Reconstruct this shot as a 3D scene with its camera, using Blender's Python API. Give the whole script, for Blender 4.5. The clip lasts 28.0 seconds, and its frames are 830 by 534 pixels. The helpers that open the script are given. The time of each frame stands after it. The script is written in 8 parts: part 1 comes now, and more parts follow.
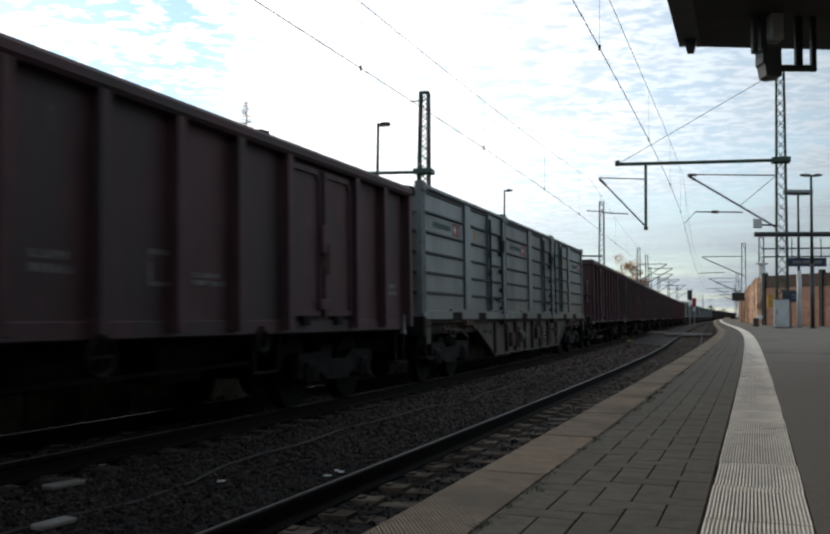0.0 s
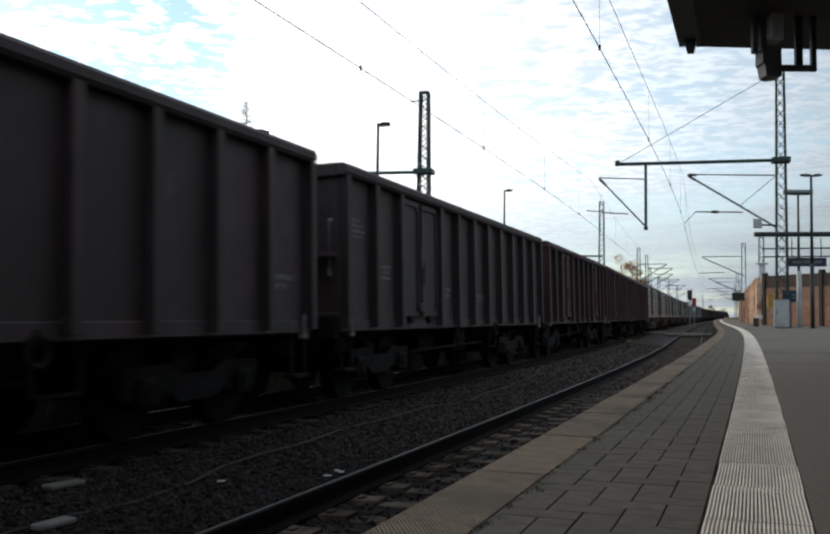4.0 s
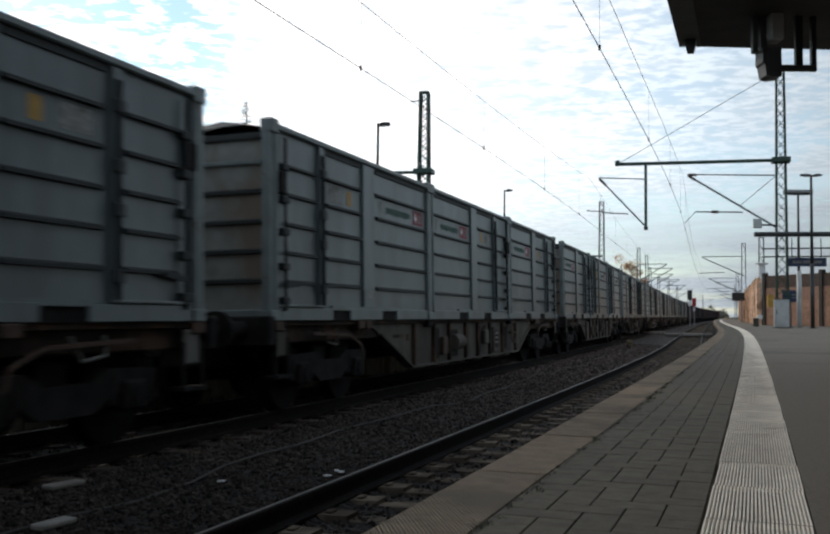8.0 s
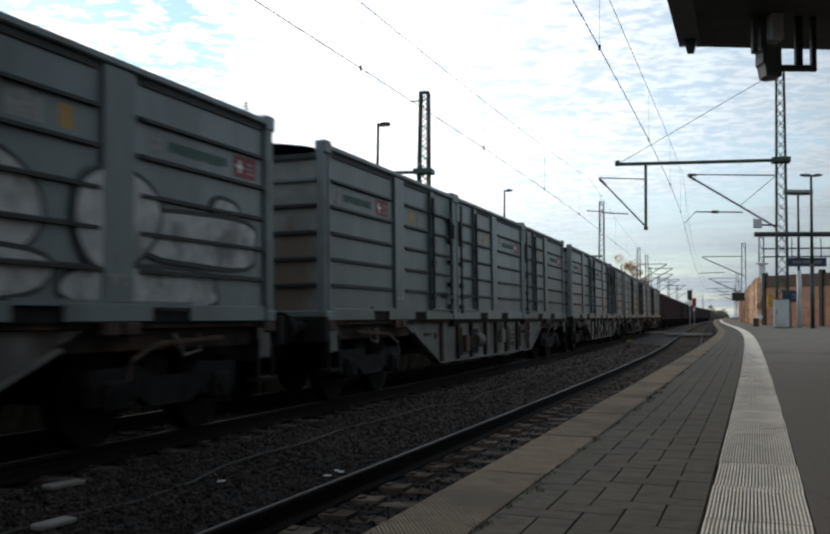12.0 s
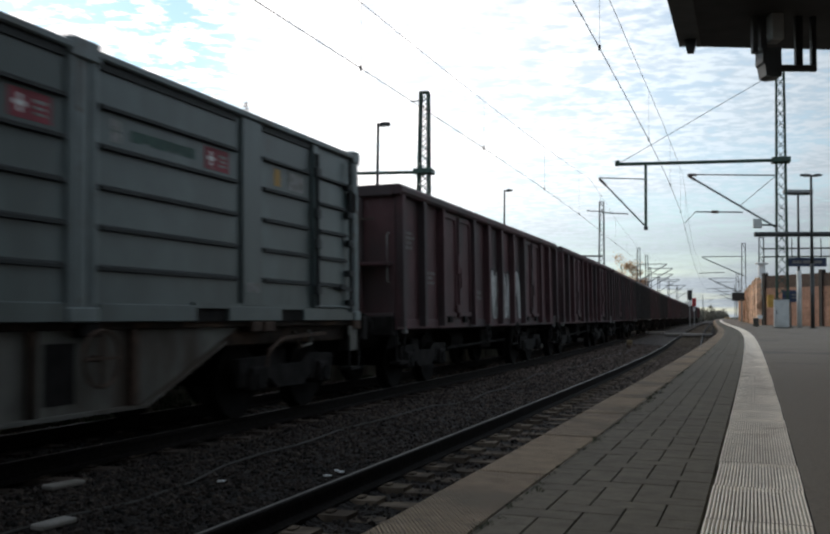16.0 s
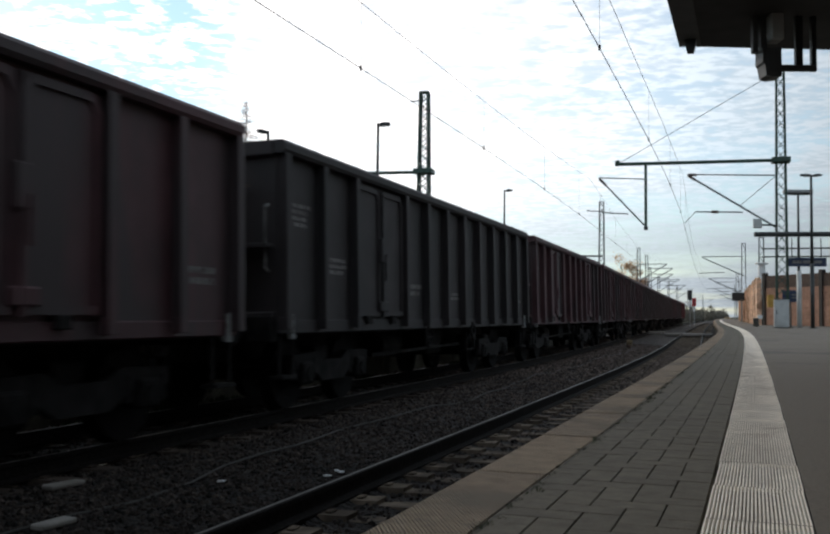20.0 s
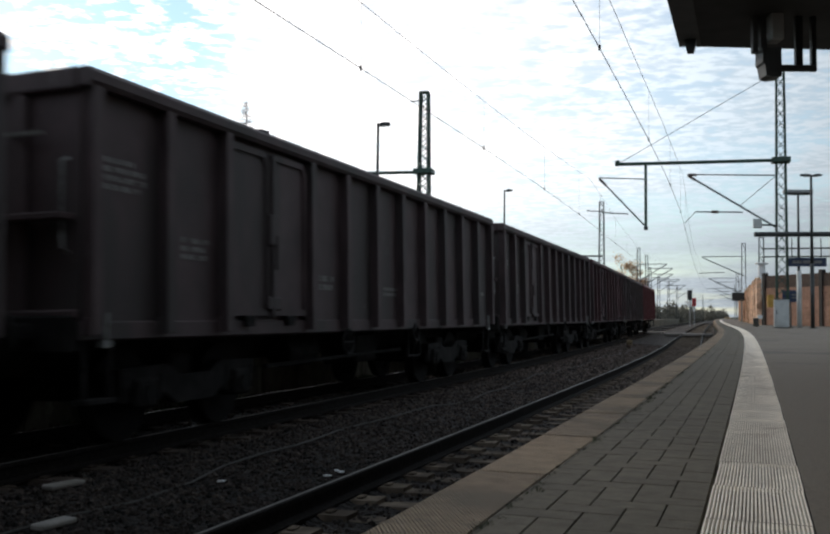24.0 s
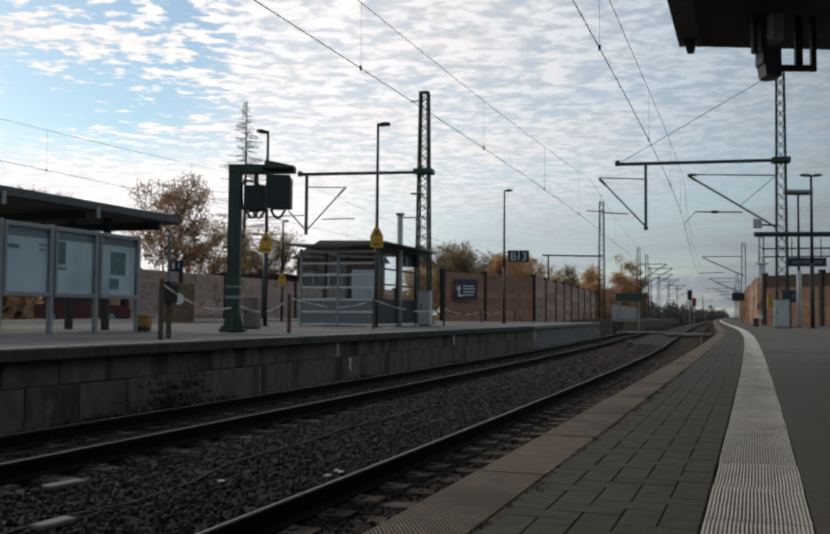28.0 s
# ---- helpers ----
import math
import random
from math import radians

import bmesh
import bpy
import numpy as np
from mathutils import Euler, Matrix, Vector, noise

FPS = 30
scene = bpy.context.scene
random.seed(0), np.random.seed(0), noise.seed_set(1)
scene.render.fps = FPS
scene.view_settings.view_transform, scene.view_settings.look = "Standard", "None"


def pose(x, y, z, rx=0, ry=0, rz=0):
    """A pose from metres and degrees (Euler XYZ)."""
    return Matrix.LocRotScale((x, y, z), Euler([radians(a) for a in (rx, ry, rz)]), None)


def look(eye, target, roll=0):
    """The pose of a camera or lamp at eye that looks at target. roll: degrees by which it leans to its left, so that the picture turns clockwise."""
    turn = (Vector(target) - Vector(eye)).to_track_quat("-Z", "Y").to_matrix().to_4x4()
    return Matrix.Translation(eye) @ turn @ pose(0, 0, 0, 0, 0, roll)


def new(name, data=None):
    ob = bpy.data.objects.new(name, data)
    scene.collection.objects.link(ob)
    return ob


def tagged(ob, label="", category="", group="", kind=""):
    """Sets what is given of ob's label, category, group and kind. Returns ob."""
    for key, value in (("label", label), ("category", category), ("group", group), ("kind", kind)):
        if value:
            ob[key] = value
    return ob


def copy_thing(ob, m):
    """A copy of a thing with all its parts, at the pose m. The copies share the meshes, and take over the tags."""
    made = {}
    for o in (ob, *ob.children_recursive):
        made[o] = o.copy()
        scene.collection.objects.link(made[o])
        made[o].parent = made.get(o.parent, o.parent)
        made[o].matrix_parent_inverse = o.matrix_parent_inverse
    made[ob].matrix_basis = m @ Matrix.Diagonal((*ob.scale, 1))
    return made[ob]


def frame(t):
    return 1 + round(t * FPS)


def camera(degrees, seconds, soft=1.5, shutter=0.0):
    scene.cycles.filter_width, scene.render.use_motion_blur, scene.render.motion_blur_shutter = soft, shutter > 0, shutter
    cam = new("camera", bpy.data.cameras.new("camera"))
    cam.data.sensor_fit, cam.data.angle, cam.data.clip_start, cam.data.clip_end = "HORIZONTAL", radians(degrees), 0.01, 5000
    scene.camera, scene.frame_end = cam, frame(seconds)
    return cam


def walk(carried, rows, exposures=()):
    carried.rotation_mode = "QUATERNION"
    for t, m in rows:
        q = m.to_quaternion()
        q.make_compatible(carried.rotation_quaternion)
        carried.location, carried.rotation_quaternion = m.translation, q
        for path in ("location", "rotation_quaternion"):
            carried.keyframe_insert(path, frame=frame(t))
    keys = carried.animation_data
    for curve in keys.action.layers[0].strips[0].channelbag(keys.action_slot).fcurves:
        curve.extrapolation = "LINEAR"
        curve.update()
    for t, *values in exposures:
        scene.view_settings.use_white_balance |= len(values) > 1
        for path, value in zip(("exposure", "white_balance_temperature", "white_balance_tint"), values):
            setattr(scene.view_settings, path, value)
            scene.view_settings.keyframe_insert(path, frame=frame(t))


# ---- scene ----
EYE = (0.0, 0.0, 1.289)
cam = camera(47.66, 28.0, soft=2.3, shutter=0.18)
CAM_POSE = look(EYE, (0.0, 10.0, 1.289 + 10.0 * math.tan(0.04993)), 0.514)
walk(cam, [(0.0, CAM_POSE), (28.0, CAM_POSE)], exposures=[(0.0, 0.6), (26.8, 0.6), (27.4, 0.38), (28.0, -0.08)])

# ---- the line of the railway: s metres along it, o metres to the right of it ----
STEP = 2.0
S_MIN, S_MAX = -620.0, 900.0


def bend(s):
    if s < 22.0:
        return 0.000694
    return 0.001366 if s < 48.0 else -0.000166


def build_path():
    n0, n1 = int(-S_MIN / STEP), int(S_MAX / STEP)
    ahead, back = [(0.0, 0.0, 0.35034)], []
    x, y, a = ahead[0]
    for i in range(n1):
        m = a - bend((i + 0.5) * STEP) * STEP / 2
        x, y, a = x + math.sin(m) * STEP, y + math.cos(m) * STEP, a - bend((i + 0.5) * STEP) * STEP
        ahead.append((x, y, a))
    x, y, a = ahead[0]
    for i in range(n0):
        m = a + 0.000694 * STEP / 2
        x, y, a = x - math.sin(m) * STEP, y - math.cos(m) * STEP, a + 0.000694 * STEP
        back.append((x, y, a))
    return np.array(back[::-1] + ahead)


PATH = build_path()
PATH_S = S_MIN + STEP * np.arange(len(PATH))


def line_at(s):
    return tuple(float(np.interp(s, PATH_S, PATH[:, k])) for k in range(3))


def spot(s, o, z=0.0):
    x, y, a = line_at(s)
    return Vector((x + o * math.cos(a), y - o * math.sin(a), z))


def along(s, o, z=0.0, turn=0.0):
    """A pose on the line: local y runs along it, x to its right."""
    x, y, a = line_at(s)
    return pose(x + o * math.cos(a), y - o * math.sin(a), z, 0, 0, turn - math.degrees(a))


FAR, NEAR, EDGE = -6.635, -2.35, -0.874
OPP = -8.30           # edge of the island platform
Z_OWN, Z_ISL = 0.78, 0.82
CANT = 0.0229

# ---- daylight ----
SUN_ROT, SUN_EL = radians(-42), radians(27)
world = bpy.data.worlds.new("sky")
scene.world = world
world.use_nodes = True
wn, wl = world.node_tree.nodes, world.node_tree.links
wn.clear()


def wnode(kind, **values):
    n = wn.new(kind)
    for k, v in values.items():
        n.inputs[k].default_value = v
    return n


w_out, w_bg = wn.new("ShaderNodeOutputWorld"), wn.new("ShaderNodeBackground")
w_sky = wn.new("ShaderNodeTexSky")
w_sky.sky_type, w_sky.sun_disc = "NISHITA", False
w_sky.sun_elevation, w_sky.sun_rotation = SUN_EL, SUN_ROT
w_sky.air_density, w_sky.dust_density, w_sky.ozone_density = 1.0, 0.3, 1.4
w_sky_gain = wn.new("ShaderNodeVectorMath")
w_sky_gain.operation = "SCALE"
w_sky_gain.inputs[3].default_value = 0.145
wl.new(w_sky.outputs[0], w_sky_gain.inputs[0])
w_co, w_sep = wn.new("ShaderNodeTexCoord"), wn.new("ShaderNodeSeparateXYZ")
wl.new(w_co.outputs["Generated"], w_sep.inputs[0])


def wmath(op, a, b=None, clamp=False):
    n = wn.new("ShaderNodeMath")
    n.operation, n.use_clamp = op, clamp
    for i, v in enumerate((a, b)):
        if v is None:
            continue
        if isinstance(v, (int, float)):
            n.inputs[i].default_value = v
        else:
            wl.new(v, n.inputs[i])
    return n.outputs[0]


# a flat sheet of cloudlets far above, seen in perspective
up = wmath("MAXIMUM", w_sep.outputs[2], 0.0)
rise = wmath("ADD", up, 0.045)
w_xy = wn.new("ShaderNodeCombineXYZ")
wl.new(wmath("DIVIDE", w_sep.outputs[0], rise), w_xy.inputs[0])
wl.new(wmath("DIVIDE", w_sep.outputs[1], rise), w_xy.inputs[1])


def wnoise(scale, detail, rough, shift):
    mp = wn.new("ShaderNodeMapping")
    mp.inputs["Location"].default_value = (shift, shift * 0.7, 0)
    mp.inputs["Scale"].default_value = (1.0, 1.15, 1)
    wl.new(w_xy.outputs[0], mp.inputs[0])
    n = wnode("ShaderNodeTexNoise", Scale=scale, Detail=detail, Roughness=rough, Distortion=0.2)
    wl.new(mp.outputs[0], n.inputs["Vector"])
    return n.outputs[0]


def wrange(v, a, b, c=0.0, d=1.0, smooth=True):
    n = wn.new("ShaderNodeMapRange")
    if smooth:
        n.interpolation_type = "SMOOTHSTEP"
    for i, k in enumerate((a, b, c, d)):
        n.inputs[i + 1].default_value = k
    wl.new(v, n.inputs[0])
    return n.outputs[0]


def towards(azimuth, height):
    """Cosine of the angle to a direction in the sky."""
    n = wn.new("ShaderNodeVectorMath")
    n.operation = "DOT_PRODUCT"
    wl.new(w_co.outputs["Generated"], n.inputs[0])
    z = radians(azimuth)
    n.inputs[1].default_value = (math.sin(z) * math.cos(height), math.cos(z) * math.cos(height), math.sin(height))
    return n.outputs["Value"]


def wmix(f, a, b):
    n = wn.new("ShaderNodeMix")
    n.data_type = "RGBA"
    wl.new(f, n.inputs[0])
    for i, v in ((6, a), (7, b)):
        if isinstance(v, tuple):
            n.inputs[i].default_value = (*v, 1)
        else:
            wl.new(v, n.inputs[i])
    return n.outputs[2]


puffs = wmath("ADD", wmath("MULTIPLY", wnoise(8.5, 4.0, 0.52, 3.1), 0.62), wmath("MULTIPLY", wnoise(19.0, 3.0, 0.5, 5.9), 0.38))
broad = wnoise(1.1, 2.0, 0.5, 7.7)
gap = wrange(towards(-21, 0.285), 0.976, 0.995)           # a broad blue gap
low = wrange(w_sep.outputs[2], 0.03, 0.11, 1.0, 0.0)      # cloudlets merge low over the land
bands = wnoise(0.22, 3.0, 0.55, 1.3)
thick = wmath("SUBTRACT", wmath("ADD", puffs, wmath("MULTIPLY", wmath("SUBTRACT", broad, 0.5), 0.55)), wmath("MULTIPLY", gap, 0.09))
puff_cover = wrange(thick, 0.415, 0.525)
soft = wrange(thick, 0.34, 0.60, 0.56, 1.0)
high_cover = wmath("ADD", wmath("MULTIPLY", puff_cover, gap), wmath("MULTIPLY", soft, wmath("SUBTRACT", 1.0, gap)))
low_cover = wrange(bands, 0.34, 0.56, 0.52, 1.0)
cover = wmath("ADD", wmath("MULTIPLY", high_cover, wmath("SUBTRACT", 1.0, low)), wmath("MULTIPLY", low_cover, low), clamp=True)
veil = wmath("MULTIPLY", wrange(towards(-19, 0.07), 0.95, 0.985), wrange(w_sep.outputs[2], 0.12, 0.185, 0.9, 0.0))    # a low white bank under the gap
cover = wmath("ADD", cover, wmath("MULTIPLY", veil, wmath("SUBTRACT", 1.0, cover)), clamp=True)
# the veil is brighter and whiter towards the hidden sun
near_sun = towards(-13, 0.24)
glow = wrange(near_sun, 0.80, 1.0, 0.57, 1.34, False)
glow = wmath("MULTIPLY", glow, wrange(near_sun, -0.3, 0.75, 0.94, 1.0))    # and dims away from it
white = wrange(near_sun, 0.86, 0.985)
w_low_dim = wmath("MULTIPLY", wrange(w_sep.outputs[2], 0.05, 0.16, 1.0, 0.0), wrange(near_sun, 0.945, 0.985, 1.0, 0.0))
glow = wmath("MULTIPLY", glow, wmath("SUBTRACT", 1.0, wmath("MULTIPLY", w_low_dim, 0.30)))
white = wmath("MULTIPLY", white, wmath("SUBTRACT", 1.0, wmath("MULTIPLY", w_low_dim, 0.9)))
glow = wmath("MULTIPLY", glow, wrange(puffs, 0.43, 0.57, 0.86, 1.04))    # each cloudlet has a bright middle
glow = wmath("ADD", glow, wmath("MULTIPLY", veil, 0.16))
white = wmath("MAXIMUM", white, veil)
w_tint = wmix(white, (0.80, 0.905, 1.0), (1.0, 0.968, 0.965))
w_cloud = wn.new("ShaderNodeVectorMath")
w_cloud.operation = "SCALE"
wl.new(w_tint, w_cloud.inputs[0])
wl.new(glow, w_cloud.inputs[3])
w_hue = wn.new("ShaderNodeVectorMath")
w_hue.operation = "MULTIPLY"
w_hue.inputs[1].default_value = (0.92, 0.985, 0.93)
wl.new(w_sky_gain.outputs[0], w_hue.inputs[0])
wl.new(wmix(cover, w_hue.outputs[0], w_cloud.outputs[0]), w_bg.inputs[0])
w_bg.inputs[1].default_value = 0.80
wl.new(w_bg.outputs[0], w_out.inputs[0])

sun_data = bpy.data.lights.new("sun", "SUN")
sun_data.energy, sun_data.angle, sun_data.color = 1.0, radians(10), (1.0, 0.88, 0.74)
sun = new("sun", sun_data)
sun_from = Vector((math.sin(SUN_ROT) * math.cos(SUN_EL), math.cos(SUN_ROT) * math.cos(SUN_EL), math.sin(SUN_EL)))
sun.matrix_world = look(sun_from * 60, (0, 0, 0))

# ---- materials ----


def material(name, colour, rough=0.8, metal=0.0, vary=0.25, scale=6.0, stain=None, stain_scale=0.8, stain_at=0.58,
             bump=0.15, bump_scale=None, each=0.0, streak=0.0, chips=None):
    """Grain at one scale, stains at another, fine relief; each: spread of lightness from object to object."""
    m = bpy.data.materials.new(name)
    m.use_nodes = True
    nodes, links = m.node_tree.nodes, m.node_tree.links
    bsdf = nodes["Principled BSDF"]
    co = nodes.new("ShaderNodeTexCoord")
    info = nodes.new("ShaderNodeObjectInfo")
    shift = nodes.new("ShaderNodeVectorMath")
    shift.operation = "ADD"
    spread = nodes.new("ShaderNodeVectorMath")
    spread.operation = "SCALE"
    spread.inputs[0].default_value = (37.0, 19.0, 53.0)
    links.new(info.outputs["Random"], spread.inputs[3])
    links.new(co.outputs["Object"], shift.inputs[0])
    links.new(spread.outputs[0], shift.inputs[1])
    grain = nodes.new("ShaderNodeTexNoise")
    grain.inputs["Scale"].default_value, grain.inputs["Detail"].default_value = scale, 6.0
    links.new(shift.outputs[0], grain.inputs["Vector"])
    mr = nodes.new("ShaderNodeMapRange")
    mr.inputs[1].default_value, mr.inputs[2].default_value = 0.3, 0.7
    mr.inputs[3].default_value, mr.inputs[4].default_value = 1 - vary, 1 + vary
    links.new(grain.outputs[0], mr.inputs[0])
    gain = mr.outputs[0]
    if each:
        er = nodes.new("ShaderNodeMapRange")
        er.inputs[3].default_value, er.inputs[4].default_value = 1 - each, 1 + each
        links.new(info.outputs["Random"], er.inputs[0])
        mul = nodes.new("ShaderNodeMath")
        mul.operation = "MULTIPLY"
        links.new(gain, mul.inputs[0])
        links.new(er.outputs[0], mul.inputs[1])
        gain = mul.outputs[0]
    tone = nodes.new("ShaderNodeVectorMath")
    tone.operation = "SCALE"
    tone.inputs[0].default_value = colour
    links.new(gain, tone.inputs[3])
    last = tone.outputs[0]
    if stain is not None:
        big = nodes.new("ShaderNodeTexNoise")
        big.inputs["Scale"].default_value, big.inputs["Detail"].default_value = stain_scale, 5.0
        if streak:
            mp = nodes.new("ShaderNodeMapping")
            mp.inputs["Scale"].default_value = (1, 1, streak)
            links.new(shift.outputs[0], mp.inputs[0])
            links.new(mp.outputs[0], big.inputs["Vector"])
        else:
            links.new(shift.outputs[0], big.inputs["Vector"])
        sm = nodes.new("ShaderNodeMapRange")
        sm.interpolation_type = "SMOOTHSTEP"
        sm.inputs[1].default_value, sm.inputs[2].default_value = stain_at - 0.06, stain_at + 0.12
        links.new(big.outputs[0], sm.inputs[0])
        mix = nodes.new("ShaderNodeMix")
        mix.data_type = "RGBA"
        links.new(sm.outputs[0], mix.inputs[0])
        links.new(last, mix.inputs[6])
        mix.inputs[7].default_value = (*stain, 1)
        last = mix.outputs[2]
    if chips is not None:
        c_colour, c_scale, c_at = chips
        spots = nodes.new("ShaderNodeTexNoise")
        spots.inputs["Scale"].default_value, spots.inputs["Detail"].default_value, spots.inputs["Roughness"].default_value = c_scale, 8.0, 0.68
        mp2 = nodes.new("ShaderNodeMapping")
        mp2.inputs["Location"].default_value, mp2.inputs["Scale"].default_value = (3.3, 7.1, 1.9), (1, 1, 0.55 if streak else 1)
        links.new(shift.outputs[0], mp2.inputs[0])
        links.new(mp2.outputs[0], spots.inputs["Vector"])
        cm = nodes.new("ShaderNodeMapRange")
        cm.interpolation_type = "SMOOTHSTEP"
        cm.inputs[1].default_value, cm.inputs[2].default_value, cm.inputs[4].default_value = c_at, c_at + 0.1, 0.8
        links.new(spots.outputs[0], cm.inputs[0])
        mix2 = nodes.new("ShaderNodeMix")
        mix2.data_type = "RGBA"
        links.new(cm.outputs[0], mix2.inputs[0])
        links.new(last, mix2.inputs[6])
        mix2.inputs[7].default_value = (*c_colour, 1)
        last = mix2.outputs[2]
    links.new(last, bsdf.inputs["Base Color"])
    bsdf.inputs["Roughness"].default_value, bsdf.inputs["Metallic"].default_value = rough, metal
    if bump:
        b = nodes.new("ShaderNodeBump")
        b.inputs["Strength"].default_value, b.inputs["Distance"].default_value = bump, 0.02
        if bump_scale:
            fine = nodes.new("ShaderNodeTexNoise")
            fine.inputs["Scale"].default_value, fine.inputs["Detail"].default_value = bump_scale, 4.0
            links.new(shift.outputs[0], fine.inputs["Vector"])
            links.new(fine.outputs[0], b.inputs["Height"])
        else:
            links.new(grain.outputs[0], b.inputs["Height"])
        links.new(b.outputs[0], bsdf.inputs["Normal"])
    return m


def speckled(m, low, high):
    """Each loose piece lighter or darker than the next."""
    nodes, links = m.node_tree.nodes, m.node_tree.links
    bsdf = nodes["Principled BSDF"]
    src = bsdf.inputs["Base Color"].links[0].from_socket
    geo, span, mul = nodes.new("ShaderNodeNewGeometry"), nodes.new("ShaderNodeMapRange"), nodes.new("ShaderNodeVectorMath")
    mul.operation = "SCALE"
    span.inputs[3].default_value, span.inputs[4].default_value = low, high
    links.new(geo.outputs["Random Per Island"], span.inputs[0])
    links.new(src, mul.inputs[0])
    links.new(span.outputs[0], mul.inputs[3])
    links.new(mul.outputs[0], bsdf.inputs["Base Color"])
    return m


def pebbled(m, scale, low, high):
    """Packed stones: a tone and a rounded top for each cell."""
    nodes, links = m.node_tree.nodes, m.node_tree.links
    bsdf = nodes["Principled BSDF"]
    src = bsdf.inputs["Base Color"].links[0].from_socket
    co, cells, tone, mul, b = (nodes.new("ShaderNode" + k) for k in ("TexCoord", "TexVoronoi", "MapRange", "VectorMath", "Bump"))
    cells.inputs["Scale"].default_value = scale
    links.new(co.outputs["Object"], cells.inputs["Vector"])
    tone.inputs[3].default_value, tone.inputs[4].default_value = low, high
    links.new(cells.outputs["Color"], tone.inputs[0])
    mul.operation = "SCALE"
    links.new(src, mul.inputs[0])
    links.new(tone.outputs[0], mul.inputs[3])
    links.new(mul.outputs[0], bsdf.inputs["Base Color"])
    b.invert = True
    b.inputs["Strength"].default_value, b.inputs["Distance"].default_value = 1.0, 0.03
    links.new(cells.outputs["Distance"], b.inputs["Height"])
    links.new(bsdf.inputs["Normal"].links[0].from_socket, b.inputs["Normal"])
    links.new(b.outputs[0], bsdf.inputs["Normal"])
    return m


def painted_falloff(m, low, high):
    """Paints a brightness falloff into the colour: darker near, lighter further up the line."""
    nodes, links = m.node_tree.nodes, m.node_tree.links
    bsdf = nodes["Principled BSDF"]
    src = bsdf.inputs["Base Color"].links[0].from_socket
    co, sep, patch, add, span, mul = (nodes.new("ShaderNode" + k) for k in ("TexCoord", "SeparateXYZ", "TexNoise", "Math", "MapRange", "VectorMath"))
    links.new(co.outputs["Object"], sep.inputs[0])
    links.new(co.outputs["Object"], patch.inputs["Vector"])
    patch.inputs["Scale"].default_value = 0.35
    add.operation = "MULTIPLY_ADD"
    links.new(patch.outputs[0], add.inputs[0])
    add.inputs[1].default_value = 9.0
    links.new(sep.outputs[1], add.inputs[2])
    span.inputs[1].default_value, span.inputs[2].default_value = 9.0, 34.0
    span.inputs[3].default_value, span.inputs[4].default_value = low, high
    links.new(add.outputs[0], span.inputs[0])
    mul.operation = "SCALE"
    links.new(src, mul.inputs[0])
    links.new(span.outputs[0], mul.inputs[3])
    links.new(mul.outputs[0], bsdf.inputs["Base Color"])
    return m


def ridged(m, pitch, strength):
    """Fine parallel ridges pressed into a surface."""
    nodes, links = m.node_tree.nodes, m.node_tree.links
    co, wave, b = nodes.new("ShaderNodeTexCoord"), nodes.new("ShaderNodeTexWave"), nodes.new("ShaderNodeBump")
    mp = nodes.new("ShaderNodeMapping")
    mp.inputs["Rotation"].default_value = (0, 0, radians(-30))
    links.new(co.outputs["Object"], mp.inputs[0])
    links.new(mp.outputs[0], wave.inputs["Vector"])
    wave.bands_direction = "X"
    wave.inputs["Scale"].default_value = 0.314 / pitch
    b.inputs["Strength"].default_value, b.inputs["Distance"].default_value = strength, 0.008
    links.new(wave.outputs["Fac"], b.inputs["Height"])
    bsdf = nodes["Principled BSDF"]
    if bsdf.inputs["Normal"].links:
        links.new(bsdf.inputs["Normal"].links[0].from_socket, b.inputs["Normal"])
    links.new(b.outputs[0], bsdf.inputs["Normal"])
    return m


def glass_material(name, tint=(0.85, 0.92, 0.95), rough=0.0):
    m = bpy.data.materials.new(name)
    m.use_nodes = True
    b = m.node_tree.nodes["Principled BSDF"]
    b.inputs["Base Color"].default_value = (*tint, 1)
    b.inputs["Roughness"].default_value = rough
    b.inputs["Transmission Weight"].default_value = 1.0
    b.inputs["IOR"].default_value = 1.1
    return m


def leaf_material(name, colour):
    """Thin leaves that let some light through."""
    m = material(name, colour, 0.8, vary=0.45, scale=1.1, bump=0.0)
    nodes, links = m.node_tree.nodes, m.node_tree.links
    bsdf = nodes["Principled BSDF"]
    tint = bsdf.inputs["Base Color"].links[0].from_socket
    thin, mix = nodes.new("ShaderNodeBsdfTranslucent"), nodes.new("ShaderNodeMixShader")
    links.new(tint, thin.inputs[0])
    mix.inputs[0].default_value = 0.6
    links.new(bsdf.outputs[0], mix.inputs[1])
    links.new(thin.outputs[0], mix.inputs[2])
    links.new(mix.outputs[0], nodes["Material Output"].inputs[0])
    return m



